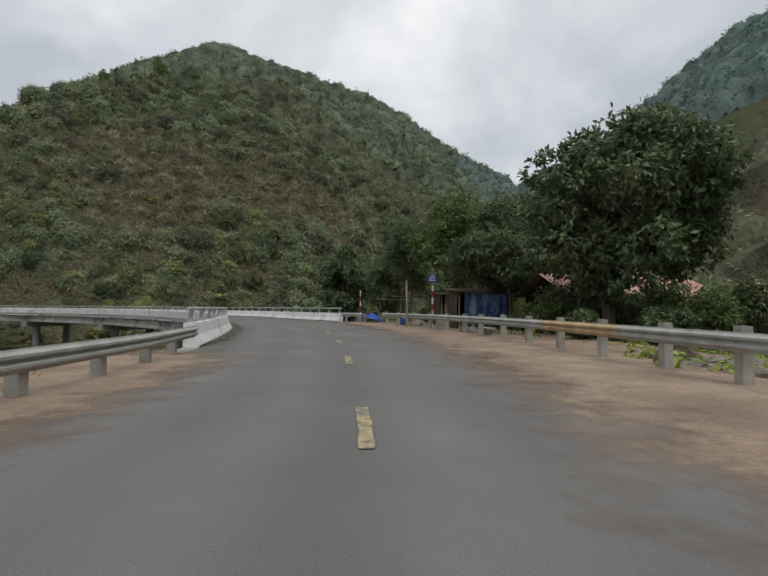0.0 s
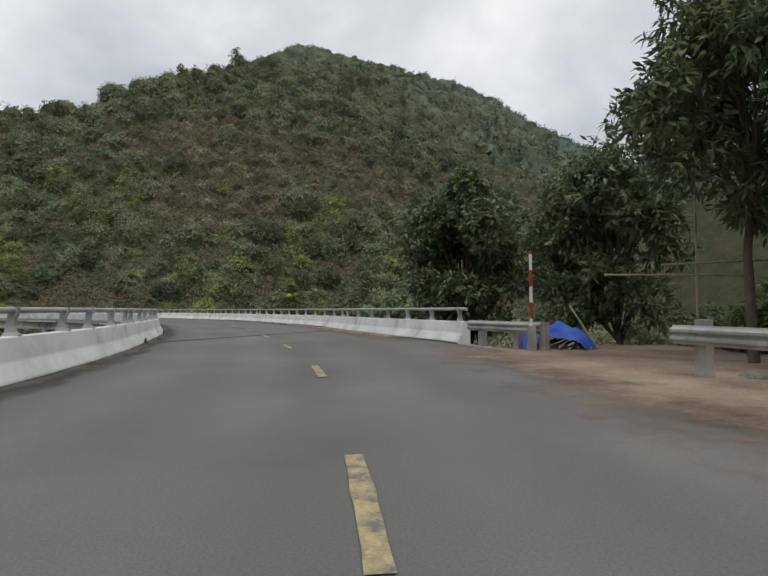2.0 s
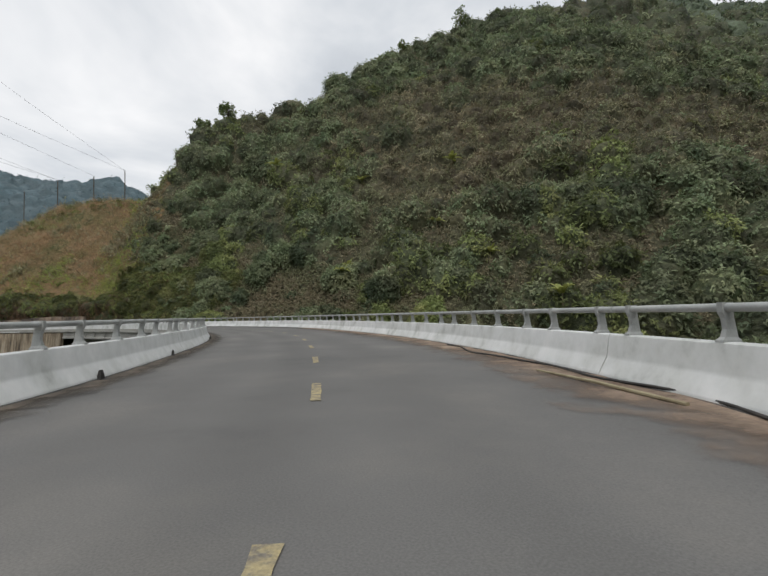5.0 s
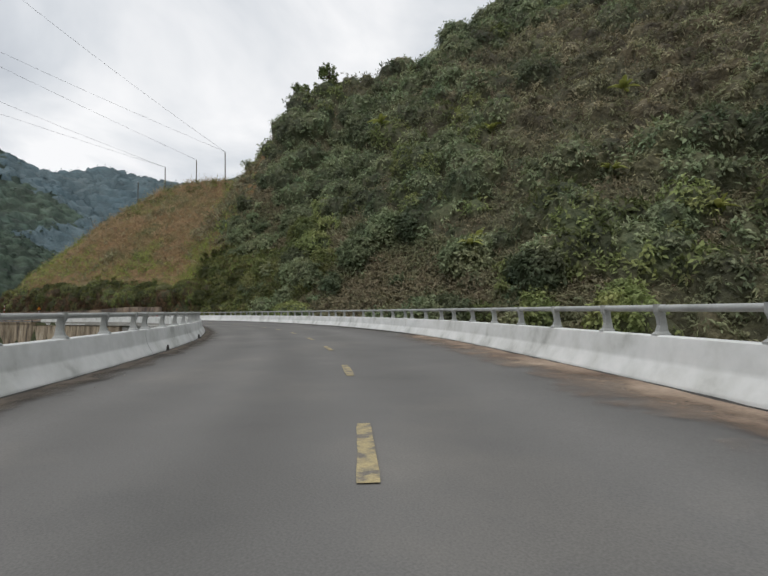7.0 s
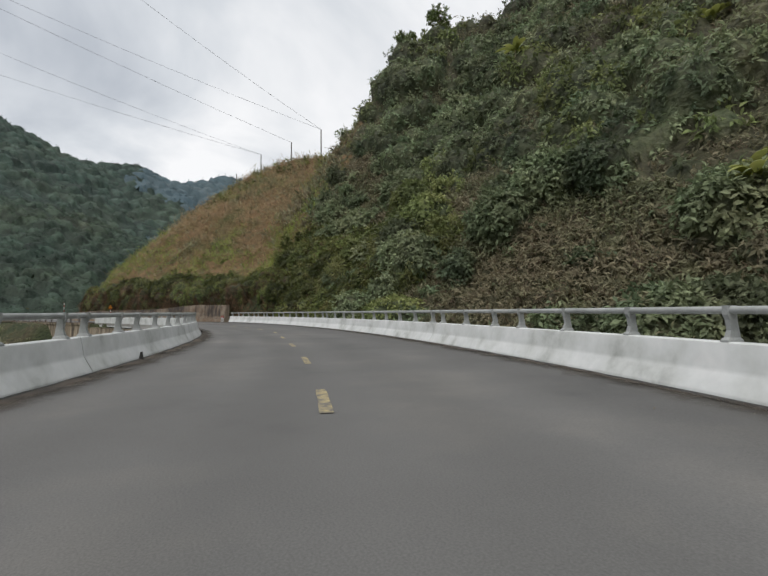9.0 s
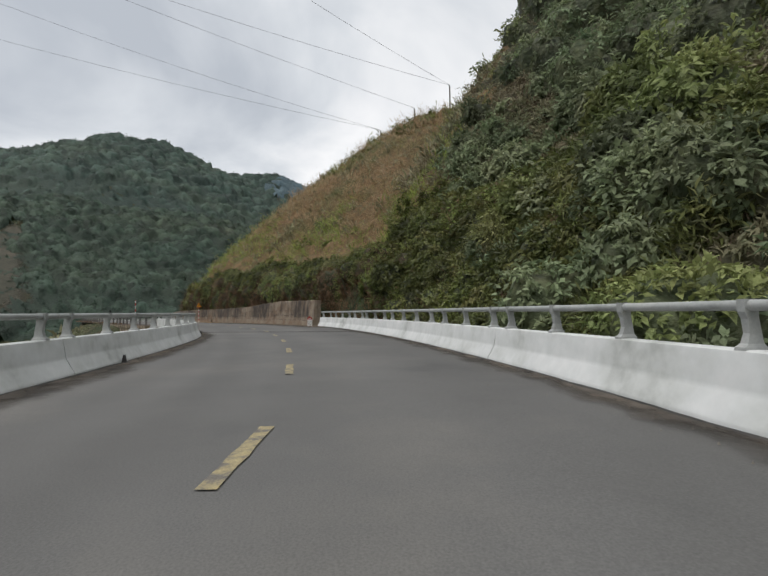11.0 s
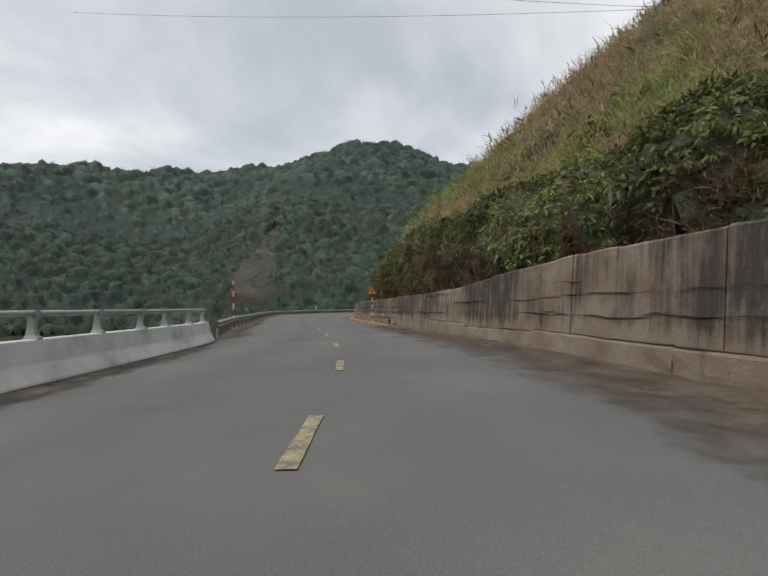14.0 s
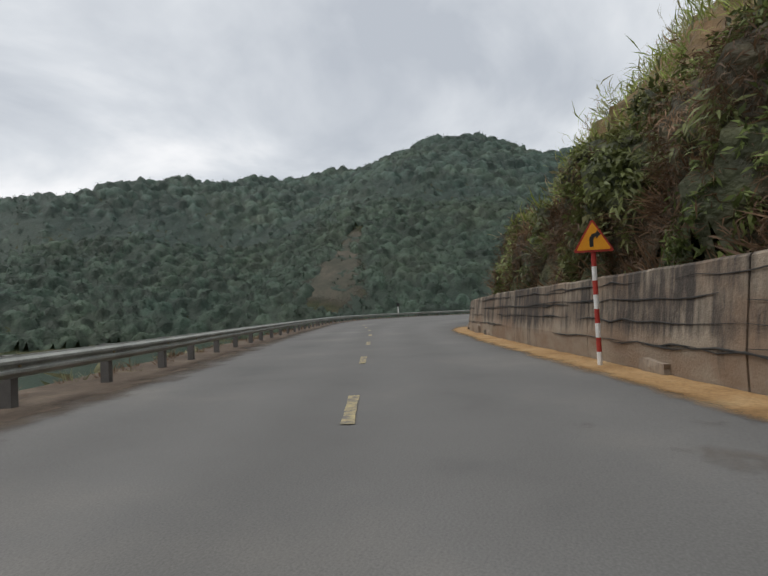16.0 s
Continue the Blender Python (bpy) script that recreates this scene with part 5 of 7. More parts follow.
def west_test(x, y, z):
    d = np.hypot(x + 150, y - 86)
    az = np.degrees(np.arctan2(-(x + 150), y - 86)) % 360
    return (z > -14) & (d > 112) & (az > 40) & (az < 185) & (d < 1080) & ~((x > -256) & (y > 60))


def scar_reach(x, y):
    """1 at the edge of the landslide scar on the mountain across the valley, less inside it."""
    u = (x + 560) / 115
    reach = np.abs(y + 138 - 36 * u) / ((5 + 26 * np.clip(u, 0, 2)) * (0.8 + 0.5 * wave(x, y, 0.12, 51)))
    return np.where((u > -0.1) & (u < 1.12), reach, 9.0)


def west_near(x, y, z):
    return west_test(x, y, z) & (np.hypot(x + 150, y - 86) < 535 + 40 * wave(x, y, 0.02, 56)) & ((scar_reach(x, y) > 0.75) | (wave(x, y, 0.25, 53) > 0.05))


def bearing(x, y):
    return np.degrees(np.arctan2(-(x + 150), y - 86)) % 360


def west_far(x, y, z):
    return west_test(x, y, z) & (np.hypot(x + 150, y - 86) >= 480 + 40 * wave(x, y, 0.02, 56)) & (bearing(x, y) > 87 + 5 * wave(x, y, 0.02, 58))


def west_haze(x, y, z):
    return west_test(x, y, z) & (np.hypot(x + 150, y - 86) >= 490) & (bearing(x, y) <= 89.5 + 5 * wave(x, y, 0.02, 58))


woods("far_forest", 16000, (-760, -90, -440, 330), 2.4, west_near, 24, (2.4, 6.2), "distant dark green forest on the mountain across the valley", LEAF_FAR, (0.9, 4, 1.1), (108, 60))
woods("far_forest", 8500, (-1100, -330, -560, 420), 3.6, west_far, 30, (4, 8.5), "dark green forest high on the far mountain, tinted blue for haze", LEAF_MID, (0.8, 4, 1.4), (480, 110))
woods("hazy_forest", 4500, (-1250, -600, -100, 560), 5.0, west_haze, 32, (5, 10), "forest on the farthest ridges, coloured blue-grey for haze", LEAF_MIST, (0.3, 3, 2.4), (480, 110))


def north_test(x, y, z):
    az = np.degrees(np.arctan2(-x, y))
    d = np.hypot(x, y)
    return (az < -8) & (az > -62) & (d > 330) & (d < 680) & (z > 60)


woods("distant_forest", 5000, (60, 620, 120, 680), 4.0, north_test, 25, (3.5, 7), "distant forest on the mountain behind the village, haze in its leaf colour", LEAF_HAZY, (0.6, 4, 1.9))


def back_test(x, y, z):
    return (z > 60) & (y < 565) & (y > 300)


woods("ridge_forest", 4200, (-330, 160, 300, 570), 3.0, back_test, 29, (2.5, 6), "grey-green trees on the ridge behind the hill", LEAF_RIDGE, (0.7, 4, 1.7))

# village slope
VILLAGE = (10, 216, -30, 236)
vx, vy, vz = spots(5600, *VILLAGE, 26)
vill_can = Canopy(VILLAGE, 1.6, (vx, vy, vz, rng.uniform(1.2, 3.4, len(vx))), 0.15, 27, 0.9)
vtone = np.append(rng.rand(len(vx)), 0.3)


def village_slope(x, y, z):
    o, i = mid_offset(x, y)
    return ((o > 26) | ((o > 15) & (y > 44))) & (i < I_BR0 + 30) & (z < 115)


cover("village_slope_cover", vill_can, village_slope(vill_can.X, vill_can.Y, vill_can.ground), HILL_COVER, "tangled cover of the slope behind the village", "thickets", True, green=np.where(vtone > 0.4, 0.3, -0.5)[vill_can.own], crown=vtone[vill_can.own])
vx, vy = rng.uniform(VILLAGE[0], VILLAGE[1], 17000), rng.uniform(VILLAGE[2], VILLAGE[3], 17000)
k = village_slope(vx, vy, ground_z(vx, vy))
P, N, d, own = vill_can.at(vx[k], vy[k])
for nm_, m, mt, lab in (("village_slope_shrubs", vtone[own] > 0.4, LEAF_DARK, "dark green shrubs on the slope behind the village"), ("village_slope_scrub", vtone[own] <= 0.4, LEAF_OLIVE, "brown and olive scrub on the slope behind the village")):
    stuff(nm_, sprays(P[m], N[m], 7, 0.7, 28, 0.4), mt, lab, "shrubs", crown=vtone[own[m]])


def tree(name, at, height_m, crown, leaf, count, material, label, seed, trunk_r=0.16, wide=0.42, droop=0.9):
    """Trunk, limbs and a crown of leaves in lobes; crown: centre offsets and radii."""
    r = np.random.RandomState(seed)
    root = thing(name, at, label, "tree")
    x0, y0, z0 = at
    top = Vector((x0 + r.uniform(-0.4, 0.4), y0 + r.uniform(-0.4, 0.4), z0 + height_m * 0.62))
    knee = Vector((x0 + r.uniform(-0.25, 0.25), y0 + r.uniform(-0.25, 0.25), z0 + height_m * 0.3))
    tr = part("trunk", Shape().tube([Vector((x0, y0, z0 - 0.4)), Vector((x0, y0, z0 + 0.3)), knee, top], [trunk_r * 1.5, trunk_r * 1.1, trunk_r * 0.85, trunk_r * 0.4], 9), BARK, root, smooth=True)
    vs = []
    tot = sum(c[3] ** 2 for c in crown)
    for cx, cy, cz, cr in crown:
        c = Vector((x0 + cx, y0 + cy, z0 + cz))
        b = knee.lerp(top, r.uniform(0.1, 0.9))
        mid = b.lerp(c, 0.5) + Vector((r.uniform(-0.2, 0.2), r.uniform(-0.2, 0.2), 0.25))
        part("limb", Shape().tube([b, mid, c], [trunk_r * 0.5, trunk_r * 0.3, 0.02], 6), BARK, root, smooth=True)
        n = int(2.2 * count * cr ** 2 / tot)
        # twigs: small sprays of leaves over the lobe
        k = max(6, n // 9)
        d = unit(r.normal(size=(k, 3)) + (0, 0, 0.2))
        sp = np.array(c) + d * (cr * r.uniform(0.45, 1.05, k) ** 0.7)[:, None] * (1, 1, 0.85)
        q = r.randint(k, size=n)
        pos = sp[q] + r.normal(size=(n, 3)) * cr * 0.07
        ax = unit(d[q] * 0.6 + r.normal(size=(n, 3)) * 0.6 + (0, 0, -droop * 0.5))
        out = unit(d[q] + (0, 0, 0.6) + r.normal(size=(n, 3)) * 0.5)
        ln = leaf * r.uniform(0.65, 1.3, n)
        vs.append(leaves(pos, ax, out, ln, ln * wide, 0.05).reshape(-1, 3))
    v = np.concatenate(vs)
    part("crown", (v, np.arange(len(v)).reshape(-1, 4)), material, root)
    return root


def lobes(n, cx, cy, cz, rx, rz, r0, seed):
    """Lobes filling an ellipsoid."""
    r = np.random.RandomState(seed)
    d = unit(r.normal(size=(n, 3))) * (r.uniform(0.35, 1, n) ** 0.5)[:, None] * (rx - r0 * 0.6, rx - r0 * 0.6, rz - r0 * 0.6)
    return [(cx + a, cy + b, cz + c, r0 * r.uniform(0.75, 1.2)) for a, b, c in d]


def gz1(x, y):
    return float(ground_z(x, y)[0])


TREES = [("jackfruit_tree", (10.2, 21.8), 10.8, (0.6, -0.3, 6.0, 4.6, 4.6, 1.3), 56, 0.32, 17000, LEAF_TREE, "tall broad-leaved tree with a dense dark crown", 0.26, 0.45),
         ("mango_tree", (5.4, 36.2), 10.2, (0, 0, 6.3, 3.2, 3.9, 1.2), 26, 0.30, 10000, LEAF_LIGHT, "light green mango tree behind the guardrail", 0.16, 0.3),
         ("mango_tree", (8.6, 32.9), 9.4, (-0.3, -0.9, 5.2, 3.6, 3.7, 1.2), 30, 0.30, 12000, LEAF_TREE, "dark green mango tree beside the hut", 0.18, 0.34),
         ("longan_tree", (2.2, 38.2), 8.6, (0, 0, 5.6, 2.8, 3.1, 1.0), 24, 0.26, 9000, LEAF_TREE, "slender dark green tree among bamboo poles", 0.1, 0.3),
         ("round_tree", (-4.0, 50.0), 8.6, (0, 0, 3.6, 3.3, 4.6, 1.15), 46, 0.26, 17000, LEAF_TREE, "bushy dark tree standing beside the bridge parapet", 0.15, 0.45),
         ("longan_tree", (7.6, 28.9), 6.4, (-1.3, -0.3, 4.3, 2.9, 1.7, 0.8), 26, 0.26, 8000, LEAF_TREE, "leaning dark green tree hanging over the roadside hut", 0.11, 0.32),
         ("mango_tree", (14.5, 38.5), 9.5, (0, 0, 6.0, 3.8, 3.6, 1.4), 18, 0.32, 4500, LEAF_TREE, "dark green mango tree behind the huts", 0.18, 0.34),
         ("mango_tree", (1.5, 44.8), 7.5, (0, 0, 3.4, 2.9, 3.8, 1.0), 30, 0.28, 9000, LEAF_TREE, "low dark green tree by the ravine", 0.12, 0.34)]
for k, (nm_, (tx, ty), h, (cx, cy, cz, rx, rz, r0), nl, lf, cnt, mt, lab, tr_, wd) in enumerate(TREES):
    tz = gz1(tx, ty)
    tree(nm_, (tx, ty, tz), h - tz, lobes(nl, cx, cy, cz - tz, rx, rz, r0, 200 + k), lf, cnt, mt, lab, 300 + k, tr_, wd)

for k, (tx, ty, h) in enumerate([(8.2, 24.2, 2.3), (9.6, 26.0, 2.0), (11.8, 24.6, 2.6), (13.6, 23.0, 2.4), (8.0, 19.6, 1.6), (11.0, 18.4, 2.0), (15.6, 22.4, 2.8), (9.4, 28.2, 1.8), (17.6, 20.0, 3.0), (7.6, 27.0, 1.3), (12.4, 27.0, 3.1), (15.0, 26.2, 2.9), (17.4, 24.6, 3.2), (10.4, 27.2, 2.4), (19.6, 22.6, 3.4), (13.4, 25.2, 2.4), (10.4, 25.2, 3.5), (14.6, 25.0, 3.5), (16.2, 25.6, 3.6), (9.2, 24.4, 3.2), (18.2, 23.2, 3.6), (6.6, 41.5, 3.4), (4.2, 43.0, 3.2), (8.6, 44.0, 4.0), (6.4, 47.5, 4.0), (3.6, 48.5, 3.6), (8.5, 38.5, 3.4), (10.5, 40.0, 3.8), (12.5, 42.0, 4.2), (7.0, 40.0, 3.0), (10.0, 36.6, 3.0), (5.6, 44.8, 3.6), (2.4, 43.2, 2.4), (4.4, 41.0, 2.6)]):
    tz = gz1(tx, ty)
    tree("garden_shrub", (tx, ty, tz), h, lobes(9, 0, 0, h * 0.55, h * 0.5, h * 0.42, h * 0.26, 450 + k), 0.2, 1500, LEAF_TREE if k % 3 else LEAF_LIGHT, "leafy green shrub beside the village houses", 470 + k, 0.05, 0.45)

# single trees standing out on the skyline
for k, (tx, ty, h) in enumerate([(-109, 226, 11), (-48, 345, 13), (-98, 430, 12), (-125, 209, 7), (-152, 141, 8), (-151, 149, 8), (-66, 294, 7), (-100, 240, 6)]):
    tz = gz1(tx, ty)
    tree("ridge_tree", (tx, ty, tz), h, lobes(20, 0, 0, h * 0.55, h * 0.38, h * 0.42, h * 0.13, 400 + k), 0.4, 1900, LEAF_LIGHT, "lone tree on the ridge against the sky", 420 + k, 0.16, 0.5)


def banana(at, h, seed, n=8, mat=None):
    r = np.random.RandomState(seed)
    root = thing("banana_plant", at, "banana plant with long torn green leaves", "plant", "banana plants")
    x0, y0, z0 = at
    part("stem", Shape().tube([(x0, y0, z0 - 0.3), (x0 + 0.05, y0, z0 + h * 0.5)], [0.12, 0.06], 8), BAMBOO, root, smooth=True)
    for q in range(n):
        a = q * 2.4 + r.uniform(-0.3, 0.3)
        ln, up = h * r.uniform(0.55, 0.8), r.uniform(0.5, 1.3)
        s = Shape()
        vs = []
        m = 9
        for t in np.linspace(0, 1, m):
            d = ln * t
            px, pz = d * math.cos(up) + 0.1, z0 + h * 0.48 + d * math.sin(up) - 0.75 * ln * t * t * (1.1 - up * 0.4)
            w = 0.17 * h * 0.55 * math.sin(math.pi * min(1, 0.12 + t * 0.86)) ** 0.6
            for side, dz in ((-1, -0.35 * w), (0, 0), (1, -0.35 * w)):
                vs.append((x0 + px * math.cos(a) - side * w * math.sin(a), y0 + px * math.sin(a) + side * w * math.cos(a), pz + dz))
        fs = [(3 * j + c, 3 * j + c + 1, 3 * j + c + 4, 3 * j + c + 3) for j in range(m - 1) for c in (0, 1)]
        part("leaf", s.add(vs, fs), mat or LEAF_BANANA, root, smooth=True)


for k, (bx, by, h, n) in enumerate([(-0.3, 43.7, 3.4, 9), (0.9, 44.6, 2.8, 8), (2.6, 46.5, 3.8, 8), (-2.2, 46.0, 2.4, 7)]):
    zb = gz1(bx, by)
    banana((bx, by, zb), h, 500 + k, n)

hill_bananas = np.array([(-79, 124), (-80.5, 126), (-117, 143), (-40.5, 119), (-43, 128), (-44.5, 131), (-69.5, 139), (-92, 144), (-75, 155), (-58, 137)], dtype=float)
hp, _, _, _ = low_can.at(hill_bananas[:, 0], hill_bananas[:, 1])
for k, p in enumerate(hp):
    banana((p[0], p[1], p[2] - 0.9), 3.6 + 0.5 * (k % 3), 520 + k, 9, LEAF_PALM)

# big-leaved bush outside the parapet
x0, y0 = -8.6, 58.4
gb = gz1(x0, y0)
bt = [clump(150, 0.36, 610 + q, 0.85, droop=0.9, wide=0.8) for q in range(3)]
pos = np.array([(-8.6, 58.4, 1.5), (-9.6, 59.8, 1.2), (-7.6, 57.0, 1.2), (-11.0, 61.2, 0.7), (-8.4, 59.2, 0.3), (-10.4, 61.6, -0.3)])
bush_v = scatter(bt, pos, np.array([1.1, 1.0, 0.9, 0.9, 1.2, 1.2]), 62)
root = thing("teak_bush", (x0, y0, gb), "bush with large round green leaves beyond the parapet", "bush")
part("crown", bush_v, LEAF_TEAK, root)
for q in range(4):
    part("stem", Shape().tube([(x0 - 0.4 * q, y0 + 0.5 * q, gb - 0.3), (x0 - 0.5 * q, y0 + 0.4 * q, 0.6)], [0.07, 0.03], 6), BARK, root)

# ---- water in the valley ----
tagged(link("river", grid_mesh(*np.meshgrid(np.linspace(-420, 60, 12), np.linspace(-420, 120, 12), indexing="ij"), np.full((12, 12), -14.6)), WATER), "dull green river water in the valley", "river", kind="structure")

# ---- shoulders ----
def dusted(name, src):
    """The dirt material, thinning out to the asphalt by the strip's own cover value."""
    m = src.copy()
    m.name = name
    n, l = m.node_tree.nodes, m.node_tree.links
    out = [q for q in n if q.type == "OUTPUT_MATERIAL"][0]
    att = n.new("ShaderNodeAttribute")
    att.attribute_name = "cover"
    geo = n.new("ShaderNodeNewGeometry")
    ns = n.new("ShaderNodeTexNoise")
    ns.inputs["Scale"].default_value, ns.inputs["Detail"].default_value, ns.inputs["Roughness"].default_value = 1.1, 8, 0.65
    l.new(geo.outputs["Position"], ns.inputs["Vector"])
    add = n.new("ShaderNodeMath")
    add.operation = "ADD"
    l.new(att.outputs["Fac"], add.inputs[0])
    l.new(ns.outputs[0], add.inputs[1])
    mr = n.new("ShaderNodeMapRange")
    mr.inputs[1].default_value, mr.inputs[2].default_value = 0.62, 1.05
    l.new(add.outputs[0], mr.inputs[0])
    tr = n.new("ShaderNodeBsdfTransparent")
    mix = n.new("ShaderNodeMixShader")
    l.new(mr.outputs[0], mix.inputs[0])
    l.new(tr.outputs[0], mix.inputs[1])
    l.new(n["Principled BSDF"].outputs[0], mix.inputs[2])
    l.new(mix.outputs[0], out.inputs[0])
    return m


LOAM = surface("dark_brown_soil", [(0.3, (0.07, 0.052, 0.038)), (0.5, (0.11, 0.082, 0.06)), (0.7, (0.17, 0.135, 0.1))], 0.9, 18, 0.95, 0.6, spread=0.3, dist=0.03)
DUST, MUD_EDGE, SOOT, VERGE = dusted("thinning_dirt", DIRT), dusted("thinning_orange_dirt", MUD), dusted("thinning_grime", GRIME), dusted("thinning_soil", LOAM)


def ragged(name, line, o0, o1, z, seed, material, label, full=0.5):
    """A dirt strip beside a line, from offset o0 (bare) to o1; full: where it covers all."""
    r = np.random.RandomState(seed)
    n = np.array(normals(line))
    k, rows = len(line), 9
    U = np.linspace(0, 1, rows)
    G = np.stack([np.concatenate([line + n * (o0 * (1 - u) + o1 * u), np.full((k, 1), z) + (0.03 * r.rand(k, 1) * u)], 1) for u in U], 1)
    ob = link(name, grid_mesh(G[..., 0], G[..., 1], G[..., 2]), material, smooth=True)
    at = ob.data.attributes.new("cover", "FLOAT", "POINT")
    ends = np.clip(np.minimum(np.arange(k), np.arange(k)[::-1]) / 7, 0, 1)
    at.data.foreach_set("value", (ends[:, None] * np.clip(U / full, 0, 1)[None] * 0.75).ravel().astype(np.float32))
    return tagged(ob, label, "dirt", kind="structure")


shoulder_r = cut(RIGHT, (4.3, -60), (-4.0, 43.0))
ragged("dirt_shoulder", shoulder_r, -3.3, 5.5, 0.008, 3, DUST, "pale brown dirt shoulder beside the asphalt", 0.4)
shoulder_l = cut(LEFT, (-4.7, -60), (-5.6, 14.5))
ragged("dirt_shoulder", shoulder_l, 2.3, -1.6, 0.008, 4, DUST, "brown dirt shoulder below the guardrail", 0.6)
shoulder_l2 = cut(LEFT, (-141, 85.4), (-250, 90))
ragged("dirt_shoulder", shoulder_l2, 1.5, -1.3, 0.008, 5, VERGE, "brown dirt verge under the guardrail", 0.6)
ragged("dirt_edge", cut(RIGHT, (-4.5, 44.2), (-60, 95)), -1.9, 0.02, 0.008, 6, DUST, "dust and dirt gathered along the kerb", 1.3)
ragged("dirt_edge", cut(RIGHT, (-60, 95), (-127.5, 100.7)), -0.7, 0.02, 0.008, 16, SOOT, "dust and dirt gathered along the kerb", 1.4)
ragged("dirt_edge", cut(RIGHT, (-123, 101.6), (-157, 88)), -2.8, 0.1, 0.008, 7, VERGE, "dust and dirt gathered along the wall", 1.1)
ragged("dirt_edge", cut(LEFT, (-5.7, 14.5), (-141, 85.6)), 0.9, -0.02, 0.008, 8, SOOT, "dust and dirt gathered along the parapet", 1.2)
ragged("dirt_berm", cut(RIGHT, (-152.5, 90.2), (-182, 77.4)), -1.0, 0.1, 0.01, 9, MUD_EDGE, "orange dirt bank at the foot of the wall", 0.6)

# ---- centre line ----
CENTRE = spline([(0.2, -30), (0.0, 0), (-0.6, 9), (-1.4, 16), (-2.6, 23), (-4.2, 29.5), (-6.9, 36.5), (-9.6, 41.6), (-12.4, 46.4), (-16.4, 52.9), (-27.6, 66.7), (-47, 83.0), (-68, 92.6), (-91.8, 97.9), (-97.6, 98.3), (-106, 98.2), (-113.1, 97.6), (-119.1, 96.9), (-129, 94.6), (-140.3, 90.6), (-161.3, 80.2), (-176, 72.8), (-196, 62), (-212, 58.5), (-225, 62)], 0.25)
s_anchor = [near(CENTRE, p) for p in ((-12.4, 46.4), (-16.4, 52.9), (-27.6, 66.7), (-91.8, 97.9), (-97.6, 98.3), (-113.1, 97.6), (-119.1, 96.9), (-140.3, 90.6), (-161.3, 80.2))]
k_anchor = [0, 1, 4, 17, 18, 21, 22, 26, 30]
for q in range(-7, 36):
    if q < 0:
        c = s_anchor[0] + q * 25
    elif q > 30:
        c = s_anchor[-1] + (q - 30) * 25
    else:
        c = int(np.interp(q, k_anchor, s_anchor))
    seg = CENTRE[max(0, c - 3): c + 5]
    if len(seg) < 4:
        continue
    sh = Shape()
    nn = normals(seg)
    for e in range(len(seg)):
        wob = 0.078 + random.uniform(-0.01, 0.01)
        for sg in (-1, 1):
            sh.v.append((seg[e][0] + nn[e][0] * sg * wob, seg[e][1] + nn[e][1] * sg * wob, 0.012))
    sh.f = [(2 * e, 2 * e + 1, 2 * e + 3, 2 * e + 2) for e in range(len(seg) - 1)]
    solo("road_marking", (seg[2][0], seg[2][1], 0.01), sh, YELLOW, "worn yellow centre line dash on the asphalt", "road marking", "centre line dashes")

# ---- retaining wall ----
WLINE = cut(RIGHT, (-129.5, 100.2), (-190, 77.2))


def wall_top(p):
    return float(np.interp(p[0], [-186, -176, -171, -164, -157, -152, -148, -144, -142, -139, -129], [1.45, 1.55, 1.72, 1.72, 1.75, 1.82, 1.82, 1.98, 2.2, 2.35, 2.2]))


wall = thing("retaining_wall", (WLINE[0][0], WLINE[0][1], 0), "stained concrete retaining wall with a lighter stepped footing", "retaining wall", kind="structure")
step = 9
for q in range(0, len(WLINE) - 2, step):
    seg = WLINE[q: q + step + 1]
    if len(seg) < 3:
        continue
    h = wall_top(seg[len(seg) // 2]) + random.uniform(-0.04, 0.04)
    dz = random.uniform(-0.015, 0.015)
    a, b = wall_top(seg[0]), wall_top(seg[-1])
    sh = Shape()
    k = len(seg)
    nn = normals(seg)
    prof = lambda top: [(0.12 + dz, -0.2), (0.12 + dz, 0.5), (0.26 + dz, top - 0.04), (0.3 + dz, top), (0.8, top), (0.8, -0.2)]
    for e in range(k):
        top = a + (b - a) * e / (k - 1) + random.uniform(-0.015, 0.015)
        tt = 0.012 if e == 0 else (-0.012 if e == k - 1 else 0)
        for o_, z_ in prof(top):
            sh.v.append((seg[e][0] + nn[e][0] * o_ + nn[e][1] * -tt, seg[e][1] + nn[e][1] * o_ + nn[e][0] * tt, z_))
    m = 6
    for e in range(k - 1):
        for j in range(m):
            sh.f.append((e * m + j, e * m + (j + 1) % m, (e + 1) * m + (j + 1) % m, (e + 1) * m + j))
    sh.f += [tuple(range(m))[::-1], tuple((k - 1) * m + j for j in range(m))]
    part("wall_panel", sh, STAINED, wall)
